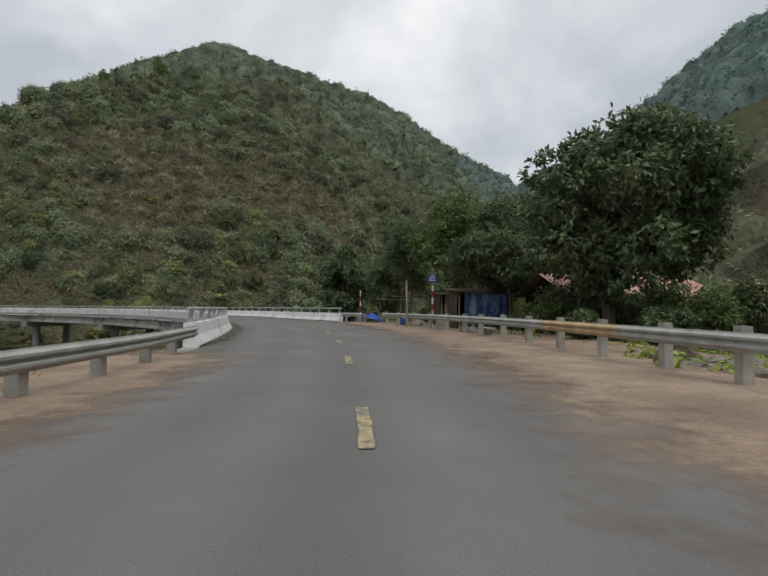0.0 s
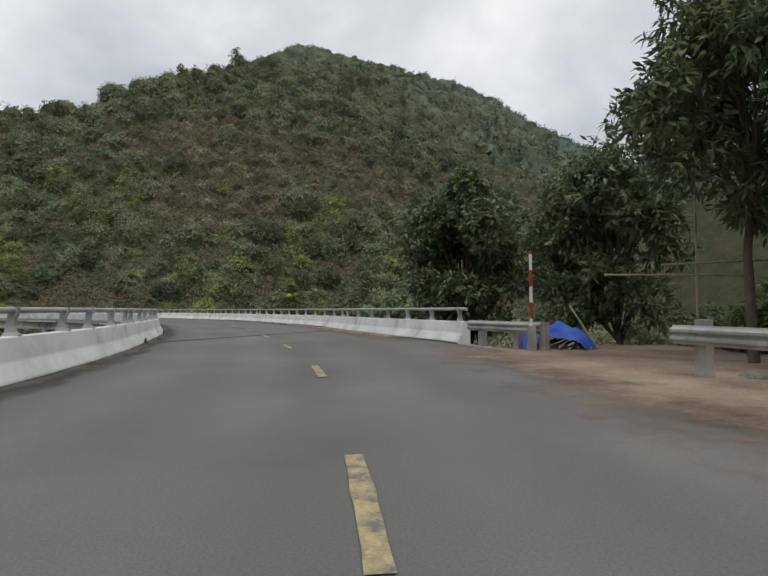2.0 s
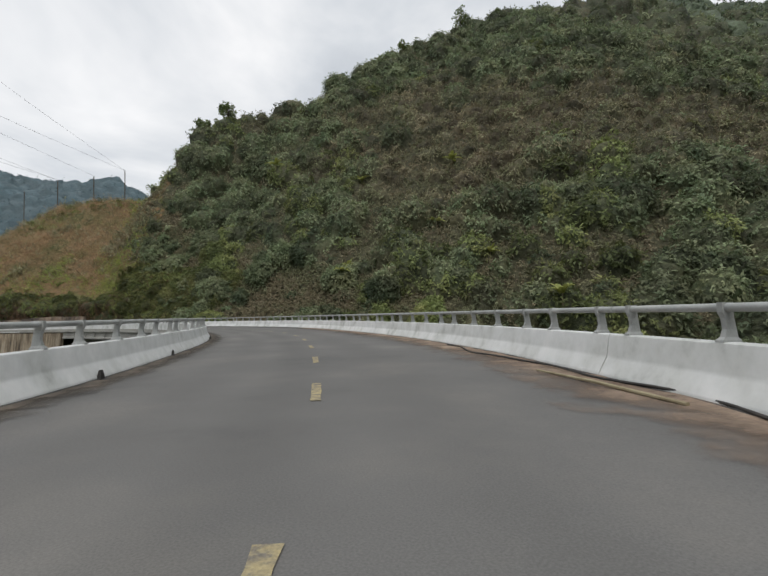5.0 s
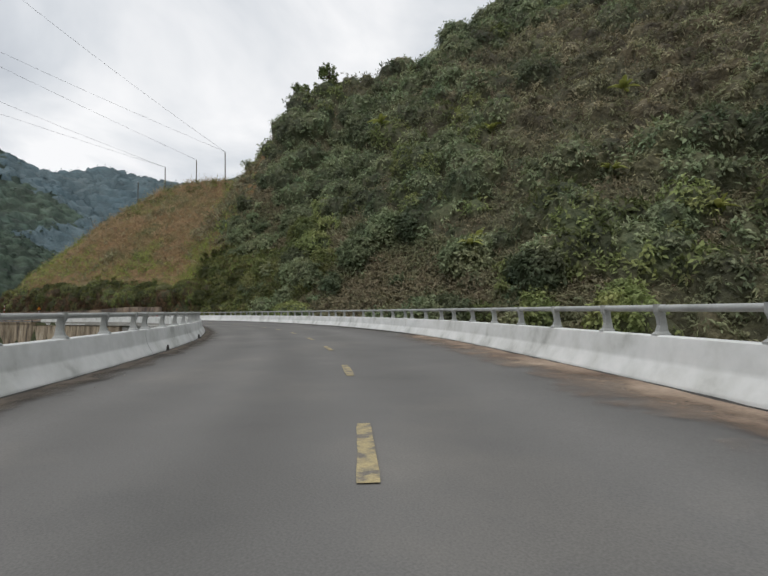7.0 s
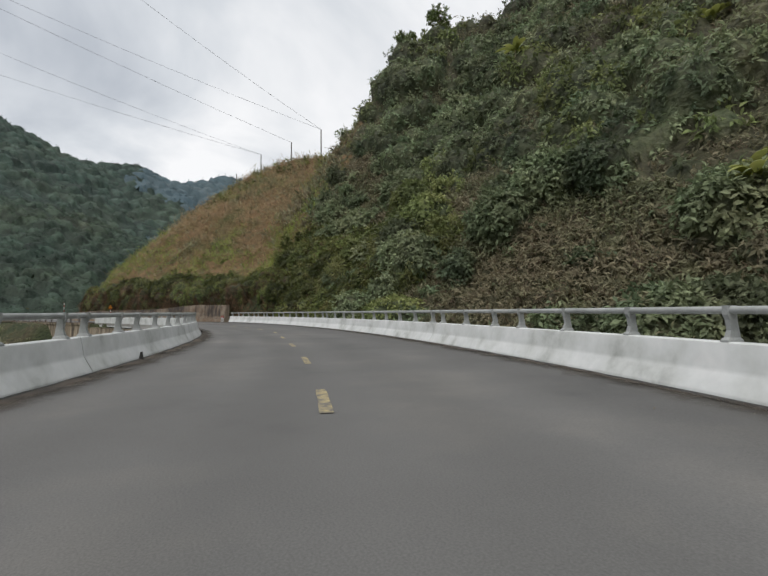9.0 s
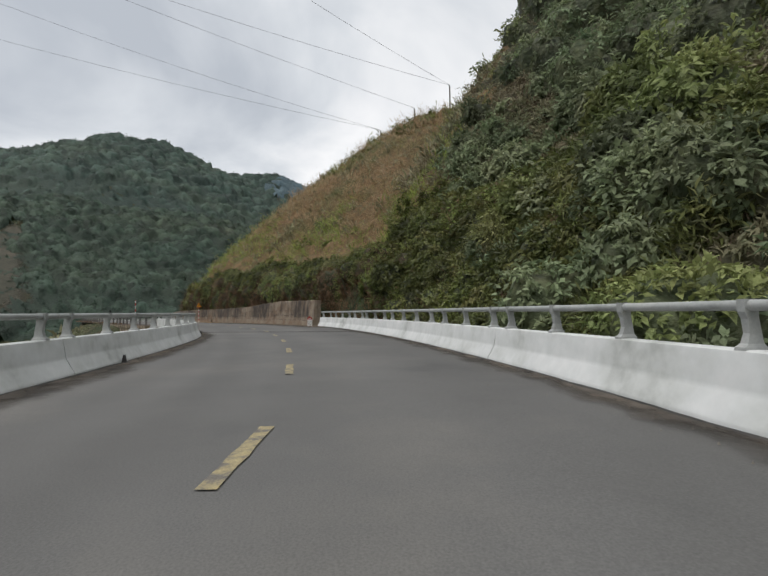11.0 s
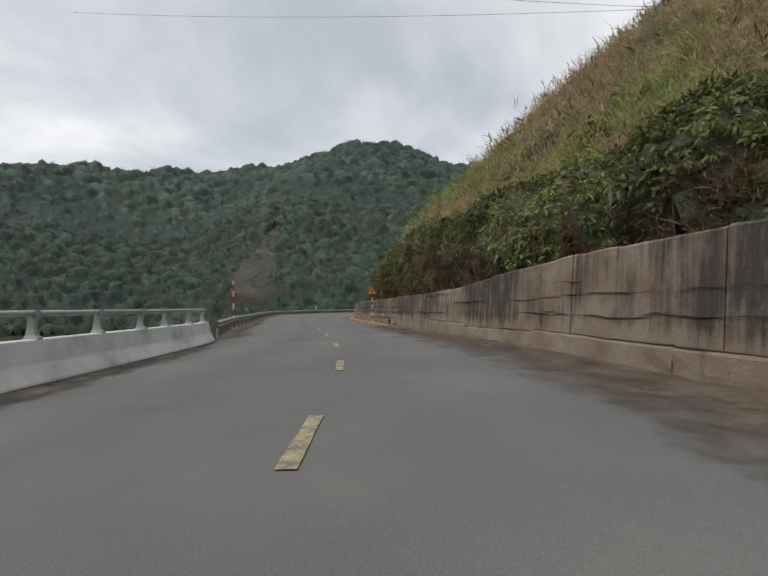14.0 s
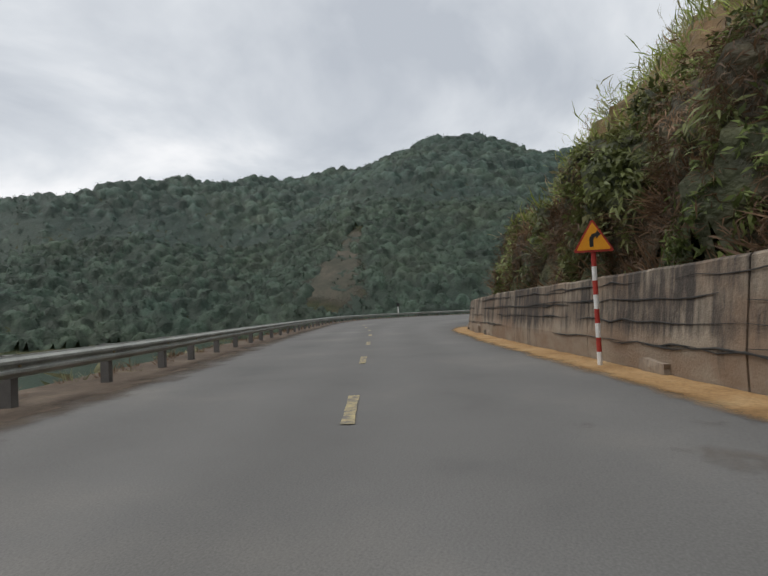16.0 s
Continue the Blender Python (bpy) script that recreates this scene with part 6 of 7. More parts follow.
# pale plinth along the foot, cast in long pours with a dark open joint above it
r = np.random.RandomState(33)
for q in range(0, len(WLINE) - 3, 11):
    seg = WLINE[q: q + 12]
    if seg[0][0] < -147 or len(seg) < 4:
        continue
    nn, k = normals(seg), len(seg)
    hs = 0.5 + 0.05 * r.randn() + np.cumsum(r.normal(size=k) * 0.012)
    sh = Shape()
    for e in range(k):
        for o_, z_ in ((0.03, -0.1), (0.045, 0.12), (0.07, hs[e] - 0.05), (0.1, hs[e]), (0.3, hs[e] + 0.01), (0.3, -0.1)):
            o_ = o_ + (0.012 * r.randn() if o_ < 0.2 else 0)
            sh.v.append((seg[e][0] + nn[e][0] * o_, seg[e][1] + nn[e][1] * o_, z_))
    for e in range(k - 1):
        for j in range(6):
            sh.f.append((e * 6 + j, e * 6 + (j + 1) % 6, (e + 1) * 6 + (j + 1) % 6, (e + 1) * 6 + j))
    sh.f += [tuple(range(6))[::-1], tuple((k - 1) * 6 + j for j in range(6))]
    part("footing_block", sh, STAINED, wall, "paler plinth along the foot")
    part("crack", Shape().tube([(seg[e][0] + nn[e][0] * 0.1, seg[e][1] + nn[e][1] * 0.1, hs[e] + 0.012) for e in range(k)], [float(w) for w in r.uniform(0.004, 0.018, k)], 5), JOINT, wall, "dark open joint")


def ragged_plate(c, along, out, w, h, lean, seed, thick=0.03):
    """An uneven flat patch standing on a wall face: c its middle, along and out the face's own directions."""
    r = np.random.RandomState(seed)
    n = 14
    up = Vector((out[0] * lean, out[1] * lean, 1.0))
    pts = []
    for k in range(n):
        t = 2 * math.pi * k / n
        f = r.uniform(0.72, 1.08)
        a, b = f * w / 2 * math.copysign(abs(math.cos(t)) ** 0.6, math.cos(t)), f * h / 2 * math.copysign(abs(math.sin(t)) ** 0.6, math.sin(t))
        pts.append(Vector(c) + Vector((along[0], along[1], 0)) * a + up * b)
    o = Vector((out[0], out[1], 0))
    vs = [p - o * thick for p in pts] + [p + o * 0.02 for p in pts]
    mid = Vector(c) - o * thick * 1.15
    vs.append(mid)
    fs = [(k, (k + 1) % n, 2 * n) for k in range(n)] + [(k, n + k, n + (k + 1) % n, (k + 1) % n) for k in range(n)]
    return Shape().add(vs, fs)


# bulging stones at the foot of the face
r = np.random.RandomState(31)
wn_ = normals(WLINE)
for q in range(78):
    e = int(r.uniform(4, len(WLINE) - 5))
    p, nr = WLINE[e], wn_[e]
    if p[0] > -155 or q % 3:
        continue
    top = wall_top(p)
    far_on = p[0] < -155
    stone = far_on and q % 3 == 0
    w, h = (r.uniform(0.6, 1.3), r.uniform(0.25, 0.5)) if stone else (r.uniform(0.25, 1.1), r.uniform(0.3, 0.9))
    zc = h * 0.42 if stone else r.uniform(0.75 if not far_on else 0.4, max(0.9, top - h * 0.55))
    lean = 0.14 / (top - 0.54)
    oc = 0.12 + max(0, zc - 0.5) * lean
    part("stone" if stone else "plaster_patch", ragged_plate((p[0] + nr[0] * oc, p[1] + nr[1] * oc, zc), (-nr[1], nr[0]), nr, w, h, lean if zc > 0.5 else 0, 900 + q, 0.1 if stone else 0.022), FOOTING, wall)
# open joints between the pours, and short cracks
for q in range(64):
    e = int(r.uniform(2, len(WLINE) - 14))
    seg = WLINE[e: e + int(r.uniform(3, 13))]
    top = wall_top(seg[0])
    zc = r.choice([0.95, 1.35, 1.7] if seg[0][0] > -147 else [0.5, 0.85, 1.2, 1.5]) + r.uniform(-0.05, 0.05)
    if zc > top - 0.15:
        continue
    oc = 0.12 + (zc - 0.5) * 0.14 / (top - 0.54) - 0.012
    sn = normals(seg)
    part("crack", Shape().tube([(seg[k][0] + sn[k][0] * oc, seg[k][1] + sn[k][1] * oc, zc + r.uniform(-0.04, 0.04)) for k in range(len(seg))], [0.003] + [float(r.uniform(0.003, 0.02)) for k in range(len(seg) - 2)] + [0.003], 5), JOINT, wall, "dark crack")


# embankment wall below the road, from the bridge's end on
EMB = cut(LEFT, (-116.5, 93.3), (-166, 72.1))
emb = thing("embankment_wall", (EMB[0][0], EMB[0][1], -7), "stained beige concrete wall holding the road above the valley", "retaining wall", kind="structure")
for q in range(0, len(EMB) - 4, 5):
    seg = EMB[q: q + 6]
    if len(seg) < 3:
        continue
    under = [(-0.8, -0.62), (-0.8, -8.5), (-1.75, -8.5), (-1.2, -0.7), (-1.25, -0.62)]
    beside = [(-0.25, -0.03), (-0.25, -8.5), (-1.75, -8.5), (-1.28, -0.35), (-1.38, -0.3), (-1.38, -0.03)]
    part("wall_panel", Shape().sweep([tuple(p) for p in seg], under if seg[0][0] > -141.6 else beside), EMBANK, emb)


# ---- signs and posts ----
def striped_pole(root, x0, y0, z0, z1, r_, first, band=0.3, mats=None):
    mats = mats or (RED, WHITE)
    z, k = z0, first
    while z < z1 - 0.02:
        e = min(z1, z + band)
        part("band", Shape().tube([(x0, y0, z), (x0, y0, e)], r_, 12), mats[k % 2], root, smooth=False)
        z, k = e, k + 1


def facing(x, y, to):
    """Frame of a flat sign at x, y whose face looks at a point: x along the face, y out of it."""
    a = math.atan2(to[1] - y, to[0] - x)
    return Matrix.Translation((x, y, 0)) @ Matrix.Rotation(a - math.pi / 2, 4, "Z")


def plate(outline, m, thick=0.012, front=0.0):
    """A flat plate in the local x-z plane, its face at y = front."""
    n = len(outline)
    vs = [m @ Vector((x, front, z)) for x, z in outline] + [m @ Vector((x, front - thick, z)) for x, z in outline]
    fs = [tuple(range(n)), tuple(range(n, 2 * n))[::-1]] + [(i, n + i, n + (i + 1) % n, (i + 1) % n) for i in range(n)]
    return Shape().add(vs, fs)


def rounded_tri(side, z0, r_):
    h = side * math.sqrt(3) / 2
    cor = [(-side / 2, z0), (side / 2, z0), (0, z0 + h)]
    cx, cz = 0, z0 + h / 3
    out = []
    for i, (x, z) in enumerate(cor):
        d = math.hypot(x - cx, z - cz)
        ix, iz = x + (cx - x) / d * 2 * r_, z + (cz - z) / d * 2 * r_
        a0 = math.atan2(z - cz, x - cx)
        for t in (-60, -30, 0, 30, 60):
            out.append((ix + r_ * math.cos(a0 + radians(t)), iz + r_ * math.sin(a0 + radians(t))))
    return out


sx, sy = -160.7, 85.6
sign = thing("warning_sign", (sx, sy, 0), "orange triangular bend warning sign on a red and white pole", "road sign")
striped_pole(sign, sx, sy, 0.0, 2.16, 0.045, 1, 0.27)
part("foot", Shape().box((0.22, 0.22, 0.3), Matrix.Translation((sx, sy, -0.14))), CONCRETE, sign)
M_ = facing(sx, sy, (-148, 88.5))
pl = part("plate", plate(rounded_tri(0.74, 2.16, 0.03), M_, 0.015, 0.06), RED, sign, "red-bordered triangular plate")
part("face", plate(rounded_tri(0.62, 2.20, 0.02), M_, 0.004, 0.066), ORANGE, pl, "orange reflective face")
arrow = [(-0.07, 2.26), (0.0, 2.26), (0.0, 2.38), (0.02, 2.43), (0.06, 2.46), (0.045, 2.40), (0.14, 2.49), (0.075, 2.585), (0.065, 2.53), (-0.02, 2.50), (-0.06, 2.44), (-0.07, 2.38)]
part("arrow", plate([(-x_, z_) for x_, z_ in arrow][::-1], M_, 0.003, 0.070), BLACK, pl, "black bend arrow")
part("bracket", Shape().box((0.16, 0.05, 0.05), M_ @ Matrix.Translation((0, 0.03, 2.3))), GALV, sign)

mk = thing("marker_post", (-150.9, 80.0, -0.3), "tall red and white striped marker post behind the guardrail", "marker post")
striped_pole(mk, -150.9, 80.0, -0.6, 2.9, 0.05, 0, 0.36, (RED, WHITE))
part("cap", Shape().lathe([(0.05, 2.9), (0.045, 2.94), (0.01, 2.96)], Matrix.Translation((-150.9, 80.0, 0)), 12), RED, mk)
mk = thing("marker_post", (-228.0, 51.5, 0), "small white delineator post beside the far bend", "marker post")
part("shaft", Shape().box((0.16, 0.16, 2.0), Matrix.Translation((-228.0, 51.5, 0.9)), 0.9), WHITE, mk)
part("top_plate", Shape().box((0.1, 0.5, 0.6), Matrix.Translation((-228.0, 51.5, 2.2))), BLACK, mk)

# place-name sign
bx, by = 3.0, 29.6
bs = thing("place_sign", (bx, by, -0.3), "small blue sign board on a red and white pole", "road sign")
striped_pole(bs, bx, by, -0.5, 2.62, 0.055, 0, 0.4)
M_ = facing(bx, by, (-1.2, 14))
bd = part("board", plate([(-0.25, 2.86), (0.25, 2.86), (0.25, 3.3), (-0.25, 3.3)], M_, 0.02, 0.07), SIGN_BLUE, bs, "blue painted board")
part("bracket", Shape().box((0.05, 0.04, 1.0), M_ @ Matrix.Translation((0.0, 0.02, 3.05))), WOOD, bs)
for zz, w in ((3.23, 0.16), (3.13, 0.2), (3.04, 0.19), (2.95, 0.2)):
    part("text_bar", plate([(-w, zz - 0.018), (w, zz - 0.018), (w, zz + 0.014), (-w, zz + 0.014)], M_, 0.003, 0.074), WHITE, bd, "white illegible line of text")

tp = thing("striped_post", (-2.0, 40.75, 0), "slim red and white striped post at the guardrail end", "marker post")
striped_pole(tp, -2.0, 40.75, 0.0, 2.75, 0.045, 0, 0.45)
part("base", Shape().box((0.24, 0.24, 0.75), Matrix.Translation((-2.0, 40.75, 0.32)), 0.9), CONCRETE, tp)

# kilometre stone
kx, ky = -129.0, 100.05
km = thing("kilometre_stone", (kx, ky, 0), "white kilometre stone with a red rounded head", "milestone")
M_ = facing(kx, ky, (-116, 98.5))
body_o = [(-0.2, -0.1), (0.2, -0.1), (0.2, 0.55), (-0.2, 0.55)]
bo = part("body", plate(body_o, M_, 0.2, 0.1), WHITE, km)
head = [(-0.2, 0.552)] + [(-0.2 * math.cos(t), 0.552 + 0.27 * math.sin(t) ** 0.8) for t in np.linspace(0, math.pi, 12)][1:-1] + [(0.2, 0.552)]
part("head", plate(head[::-1], M_, 0.2, 0.1), RED, km, "red painted rounded head")


def lettering(text, m, size, material, parent):
    cu = bpy.data.curves.new("lettering", "FONT")
    cu.body, cu.size, cu.align_x, cu.extrude = text, size, "CENTER", 0.002
    tmp = new("lettering", cu)
    dg = bpy.context.evaluated_depsgraph_get()
    me = bpy.data.meshes.new_from_object(tmp.evaluated_get(dg))
    bpy.data.objects.remove(tmp)
    me.transform(m)
    me.transform(Matrix.Translation(-ORIGIN[parent.name]))
    me.materials.clear()
    me.materials.append(material)
    ob = new("lettering", me)
    ob.parent = parent
    ORIGIN[ob.name] = ORIGIN[parent.name]
    return ob


FLIP = Matrix(((-1, 0, 0, 0), (0, 0, 1, 0), (0, 1, 0, 0), (0, 0, 0, 1)))
lettering("15km", M_ @ Matrix.Translation((0, 0.104, 0.12)) @ FLIP, 0.16, BLACK, bo)
lettering("CH.NUA", M_ @ Matrix.Translation((0, 0.104, 0.34)) @ FLIP, 0.105, BLACK, bo)
part("text_bar", plate([(-0.12, 0.60), (0.12, 0.60), (0.1, 0.66), (-0.1, 0.66)], M_, 0.003, 0.105), WHITE, km, "white painted mark")

# ---- drains, hose, sticks on the bridge ----
for q, (x_, y_) in enumerate([(-14.9, 42.0), (-18.8, 48.4), (-23.3, 54.6), (-33.0, 65.6), (-37.3, 69.7), (-47, 77.0), (-57.3, 82.9), (-63.8, 86.1), (-78, 90.9), (-94.2, 93.9), (-100.3, 94.3), (-116.9, 93.3), (-121.2, 92.2)]):
    i = near(LEFT, (x_, y_))
    n_ = normals(LEFT)[i]
    a = math.atan2(n_[1], n_[0])
    c = LEFT[i] + np.array(n_) * 0.04
    M_ = Matrix.Translation((c[0], c[1], 0.1)) @ Matrix.Rotation(a, 4, "Z")
    dr = thing("drain_outlet", (c[0], c[1], 0), "dark drain outlet at the foot of the parapet", "drain", "drains along the parapet")
    # Solid black box in place of the notch's unlit opening.
    part("hood", Shape().box((0.1, 0.17, 0.2), M_ @ Matrix.Rotation(radians(8 * (-1) ** q), 4, "Z"), 0.45), JOINT, dr)
    part("grate", Shape().box((0.14, 0.26, 0.02), M_ @ Matrix.Translation((0.12, 0, -0.088))), JOINT, dr)

hl = shifted(cut(RIGHT, (-12.6, 56.0), (-31, 76.8)), -0.3)
wob = np.array([0.25 * math.sin(e * 0.23) + 0.12 * math.sin(e * 0.61 + 1) for e in range(len(hl))])
hl = hl + np.array(normals(hl)) * wob[:, None]
solo("rubber_hose", (hl[20][0], hl[20][1], 0.0), Shape().tube([(p[0], p[1], 0.05 + 0.015 * math.sin(e)) for e, p in enumerate(hl)], 0.022, 8), JOINT, "black hose lying along the parapet foot", "hose", smooth=True)
for (x0, y0), (x1, y1), z1 in (((-22.9, 68.2), (-25.6, 70.6), 0.05), ((-19.0, 63.4), (-20.9, 66.1), 0.18)):
    solo("bamboo_stick", (x0, y0, 0.0), Shape().tube([(x0, y0, 0.04), ((x0 + x1) / 2, (y0 + y1) / 2, 0.07), (x1, y1, z1)], [0.03, 0.028, 0.02], 7), BAMBOO, "dry bamboo stick lying by the kerb", "stick", smooth=True)

# ---- landslide scar across the valley ----
U, W = np.meshgrid(np.linspace(-0.08, 1.15, 26), np.linspace(-1.3, 1.3, 19), indexing="ij")
SX = -560 + 115 * U
SY = -138 + 36 * U + W * (6 + 28 * U) + 3 * wave(SX, W * 30, 0.1, 52)
ob = link("landslide_scar", grid_mesh(SX, SY, ground_z(SX.ravel(), SY.ravel()).reshape(SX.shape) + 0.9), dusted("scar_earth", SCAR), smooth=True)
at = ob.data.attributes.new("cover", "FLOAT", "POINT")
at.data.foreach_set("value", (np.clip(1.5 - 1.15 * np.abs(W), 0, 1) * np.clip((U + 0.08) * 6, 0, 1) * np.clip((1.15 - U) * 6, 0, 1) * 0.75).ravel().astype(np.float32))
tagged(ob, "bare brown landslide scar on the forested mountain", "earth", kind="structure")

# ---- poles and wires on the ridge ----
tops = []
for px, py, top in ((-188, 134, 51.5), (-200, 129, 51), (-218, 124, 52), (-240, 120, 51)):
    pz = gz1(px, py)
    po = thing("power_pole", (px, py, pz), "slim grey power pole on the grassy ridge", "utility pole", "power poles on the ridge")
    part("shaft", Shape().tube([(px, py, pz - 1), (px, py, top)], [0.2, 0.15], 8), BARK, po, smooth=True)
    part("insulator", Shape().lathe([(0.05, 0), (0.08, 0.1), (0.03, 0.25)], Matrix.Translation((px, py, top)), 8), WHITE, po)
    tops.append(Vector((px, py, top + 0.1)))
for q, (a, b) in enumerate(((tops[2], (-216, 15, 82)), (tops[1], (-204, -5, 97)), (tops[0], (-210, 20, 92)), (tops[0], (-190, 55, 98)), (tops[2], (-228, -20, 84)))):
    b = Vector(b)
    pts = [a.lerp(b, t) + Vector((0, 0, -6 * t * (1 - t))) for t in np.linspace(0, 1, 14)]
    solo("power_line", tuple(a), Shape().tube(pts, 0.032, 5), JOINT, "thin dark overhead power line", "cable", "overhead power lines")

# ---- village ----
def ribbed(m, w, l, material, parent, name="roof", pitch=0.2):
    """A corrugated sheet: x along the eave, y up the slope."""
    n = int(w / pitch) * 2
    sh = Shape()
    for e in range(n + 1):
        x_ = -w / 2 + w * e / n
        z_ = 0.035 if e % 2 else 0.0
        for y_, dz in ((0, 0), (l, 0), (l, -0.012), (0, -0.012)):
            sh.v.append(m @ Vector((x_, y_, z_ + dz)))
    for e in range(n):
        for j in range(4):
            sh.f.append((e * 4 + j, e * 4 + (j + 1) % 4, e * 4 + 4 + (j + 1) % 4, e * 4 + 4 + j))
    return part(name, sh, material, parent)


def house(at, rot, w, d, eave, ridge, label):
    root = thing("house", at, label, "house", "village houses")
    B = Matrix.Translation(at) @ Matrix.Rotation(radians(rot), 4, "Z")
    nb = int(w / 0.25)
    for e in range(nb):
        x_ = -w / 2 + (e + 0.5) * w / nb
        if abs(x_ + w * 0.15) < 0.45:
            continue
        part("board", Shape().box((w / nb - 0.015, 0.04, eave), B @ Matrix.Translation((x_, -d / 2 + random.uniform(-0.008, 0.008), eave / 2))), PLANK, root)
    for sx_, sy_, ww, dd in ((0, d / 2, w, 0.05), (-w / 2, 0, 0.05, d), (w / 2, 0, 0.05, d)):
        part("wall", Shape().box((ww, dd, eave), B @ Matrix.Translation((sx_, sy_, eave / 2))), PLANK, root)
    dr = part("door", Shape().box((0.85, 0.04, 1.9), B @ Matrix.Translation((-w * 0.15, -d / 2 + 0.05, 0.97))), CLOTH_BLUE, root, "faded blue door")
    part("handle", Shape().box((0.04, 0.06, 0.12), B @ Matrix.Translation((-w * 0.15 + 0.3, -d / 2 + 0.01, 1.0))), GALV, dr)
    win = part("window", Shape().box((0.7, 0.04, 0.7), B @ Matrix.Translation((w * 0.22, -d / 2 - 0.03, 1.4))), BLACK, root)
    for sg in (-1, 1):
        part("shutter", Shape().box((0.36, 0.03, 0.74), B @ Matrix.Translation((w * 0.22 + sg * 0.55, -d / 2 - 0.05, 1.4))), CLOTH_BLUE, win, "blue shutter")
    run = d / 2 + 0.7
    sl = math.hypot(run, ridge - eave + 0.15)
    ang = math.atan2(ridge - eave + 0.15, run)
    for sg in (0, 180):
        mm = B @ Matrix.Rotation(radians(sg), 4, "Z") @ Matrix.Translation((0, -run, eave - 0.15)) @ Matrix.Rotation(ang, 4, "X")
        ribbed(mm, w + 0.8, sl, ROOF, root)
    for sg in (-1, 1):
        sh = Shape().add([B @ Vector((sg * (w / 2), -d / 2, eave)), B @ Vector((sg * (w / 2), d / 2, eave)), B @ Vector((sg * w / 2, 0, ridge - 0.05)),
                          B @ Vector((sg * (w / 2 - 0.05), -d / 2, eave)), B @ Vector((sg * (w / 2 - 0.05), d / 2, eave)), B @ Vector((sg * (w / 2 - 0.05), 0, ridge - 0.05))],
                         [(0, 1, 2), (5, 4, 3), (0, 3, 4, 1), (1, 4, 5, 2), (2, 5, 3, 0)])
        part("gable", sh, PLANK, root)


house((14.2, 29.5, gz1(14.2, 29.5)), 12, 9.5, 4.5, 2.5, 3.7, "low wooden house with a faded pink tin roof")
house((24.5, 26.0, gz1(24.5, 26)), -25, 7.0, 4.5, 2.3, 3.4, "dark wooden house with a faded red tin roof")
house((20.0, 40.0, gz1(20, 40)), 20, 8.0, 5.0, 2.5, 4.0, "wooden house with a pink tin roof among trees")


def sheet(B, w, h, z0, material, parent, name, seed, label="", amp=0.05):
    """A hanging sheet with folds."""
    r = np.random.RandomState(seed)
    n, m = 26, 8
    ph = r.uniform(0, 6.28, 3)
    sh = Shape()
    for side in (0, 0.012):
        for j in range(m + 1):
            for e in range(n + 1):
                x_, z_ = -w / 2 + w * e / n, z0 + h * j / m
                sh.v.append(B @ Vector((x_, amp * math.sin(x_ * 6 + ph[0]) * (1.2 - j / m) + amp * 0.5 * math.sin(x_ * 15 + ph[1] + z_) + side, z_ - (0.06 * abs(math.sin(x_ * 3 + ph[2])) if j == 0 else 0))))
    k = (n + 1) * (m + 1)
    for j in range(m):
        for e in range(n):
            q = j * (n + 1) + e
            sh.f.append((q, q + 1, q + n + 2, q + n + 1))
            sh.f.append((k + q, k + q + n + 1, k + q + n + 2, k + q + 1))
    return part(name, sh, material, parent, label, smooth=True)


def stall(at, rot, w, d, h, cloth, label, seed, roof_mat, low=0.4):
    root = thing("roadside_hut", at, label, "hut", "roadside huts")
    B = Matrix.Translation(at) @ Matrix.Rotation(radians(rot), 4, "Z")
    for sx_ in (-w / 2, 0, w / 2):
        for sy_ in (-d / 2, d / 2):
            part("pole", Shape().tube([B @ Vector((sx_, sy_, -0.3)), B @ Vector((sx_ + 0.03, sy_, h + (0.25 if sy_ > 0 else 0)))], 0.045, 7), BAMBOO, root, smooth=True)
    sheet(B @ Matrix.Translation((0, -d / 2 - 0.07, 0)), w * 0.8, h - low - 0.1, low, cloth, root, "front_sheet", seed)
    sheet(B @ Matrix.Translation((0, -d / 2 + 0.02, 0)), w, low + 0.4, 0.0, THATCH, root, "lower_panel", seed + 5, "brown woven lower panel")
    sheet(B @ Matrix.Translation((-w / 2 - 0.06, 0, 0)) @ Matrix.Rotation(radians(90), 4, "Z"), d, h - 0.2, 0.2, THATCH, root, "side_sheet", seed + 1, "brown woven side panel")
    sheet(B @ Matrix.Translation((0, d / 2, 0)), w, h, 0.0, THATCH, root, "back_sheet", seed + 2, "brown woven back panel")
    ang = math.atan2(0.3, d + 0.8)
    ribbed(B @ Matrix.Translation((0, -d / 2 - 0.5, h - 0.05)) @ Matrix.Rotation(ang, 4, "X"), w + 0.7, d + 1.0, roof_mat, root)
    part("table", Shape().box((w * 0.7, 0.6, 0.06), B @ Matrix.Translation((0, -d / 2 - 0.7, 0.8))), WOOD, root)
    for sx_ in (-w * 0.3, w * 0.3):
        part("table_leg", Shape().box((0.06, 0.5, 0.95), B @ Matrix.Translation((sx_, -d / 2 - 0.7, 0.3))), WOOD, root)


stall((6.1, 30.6, gz1(6.1, 30.6)), 8, 3.4, 2.2, 2.6, CLOTH_BLUE, "roadside hut hung with faded blue plastic sheets", 700, THATCH)
stall((4.9, 35.4, gz1(4.9, 35.4)), 18, 2.4, 2.0, 2.6, CLOTH_PINK, "roadside hut with a faded pink sheet and thatch", 720, THATCH, 1.35)

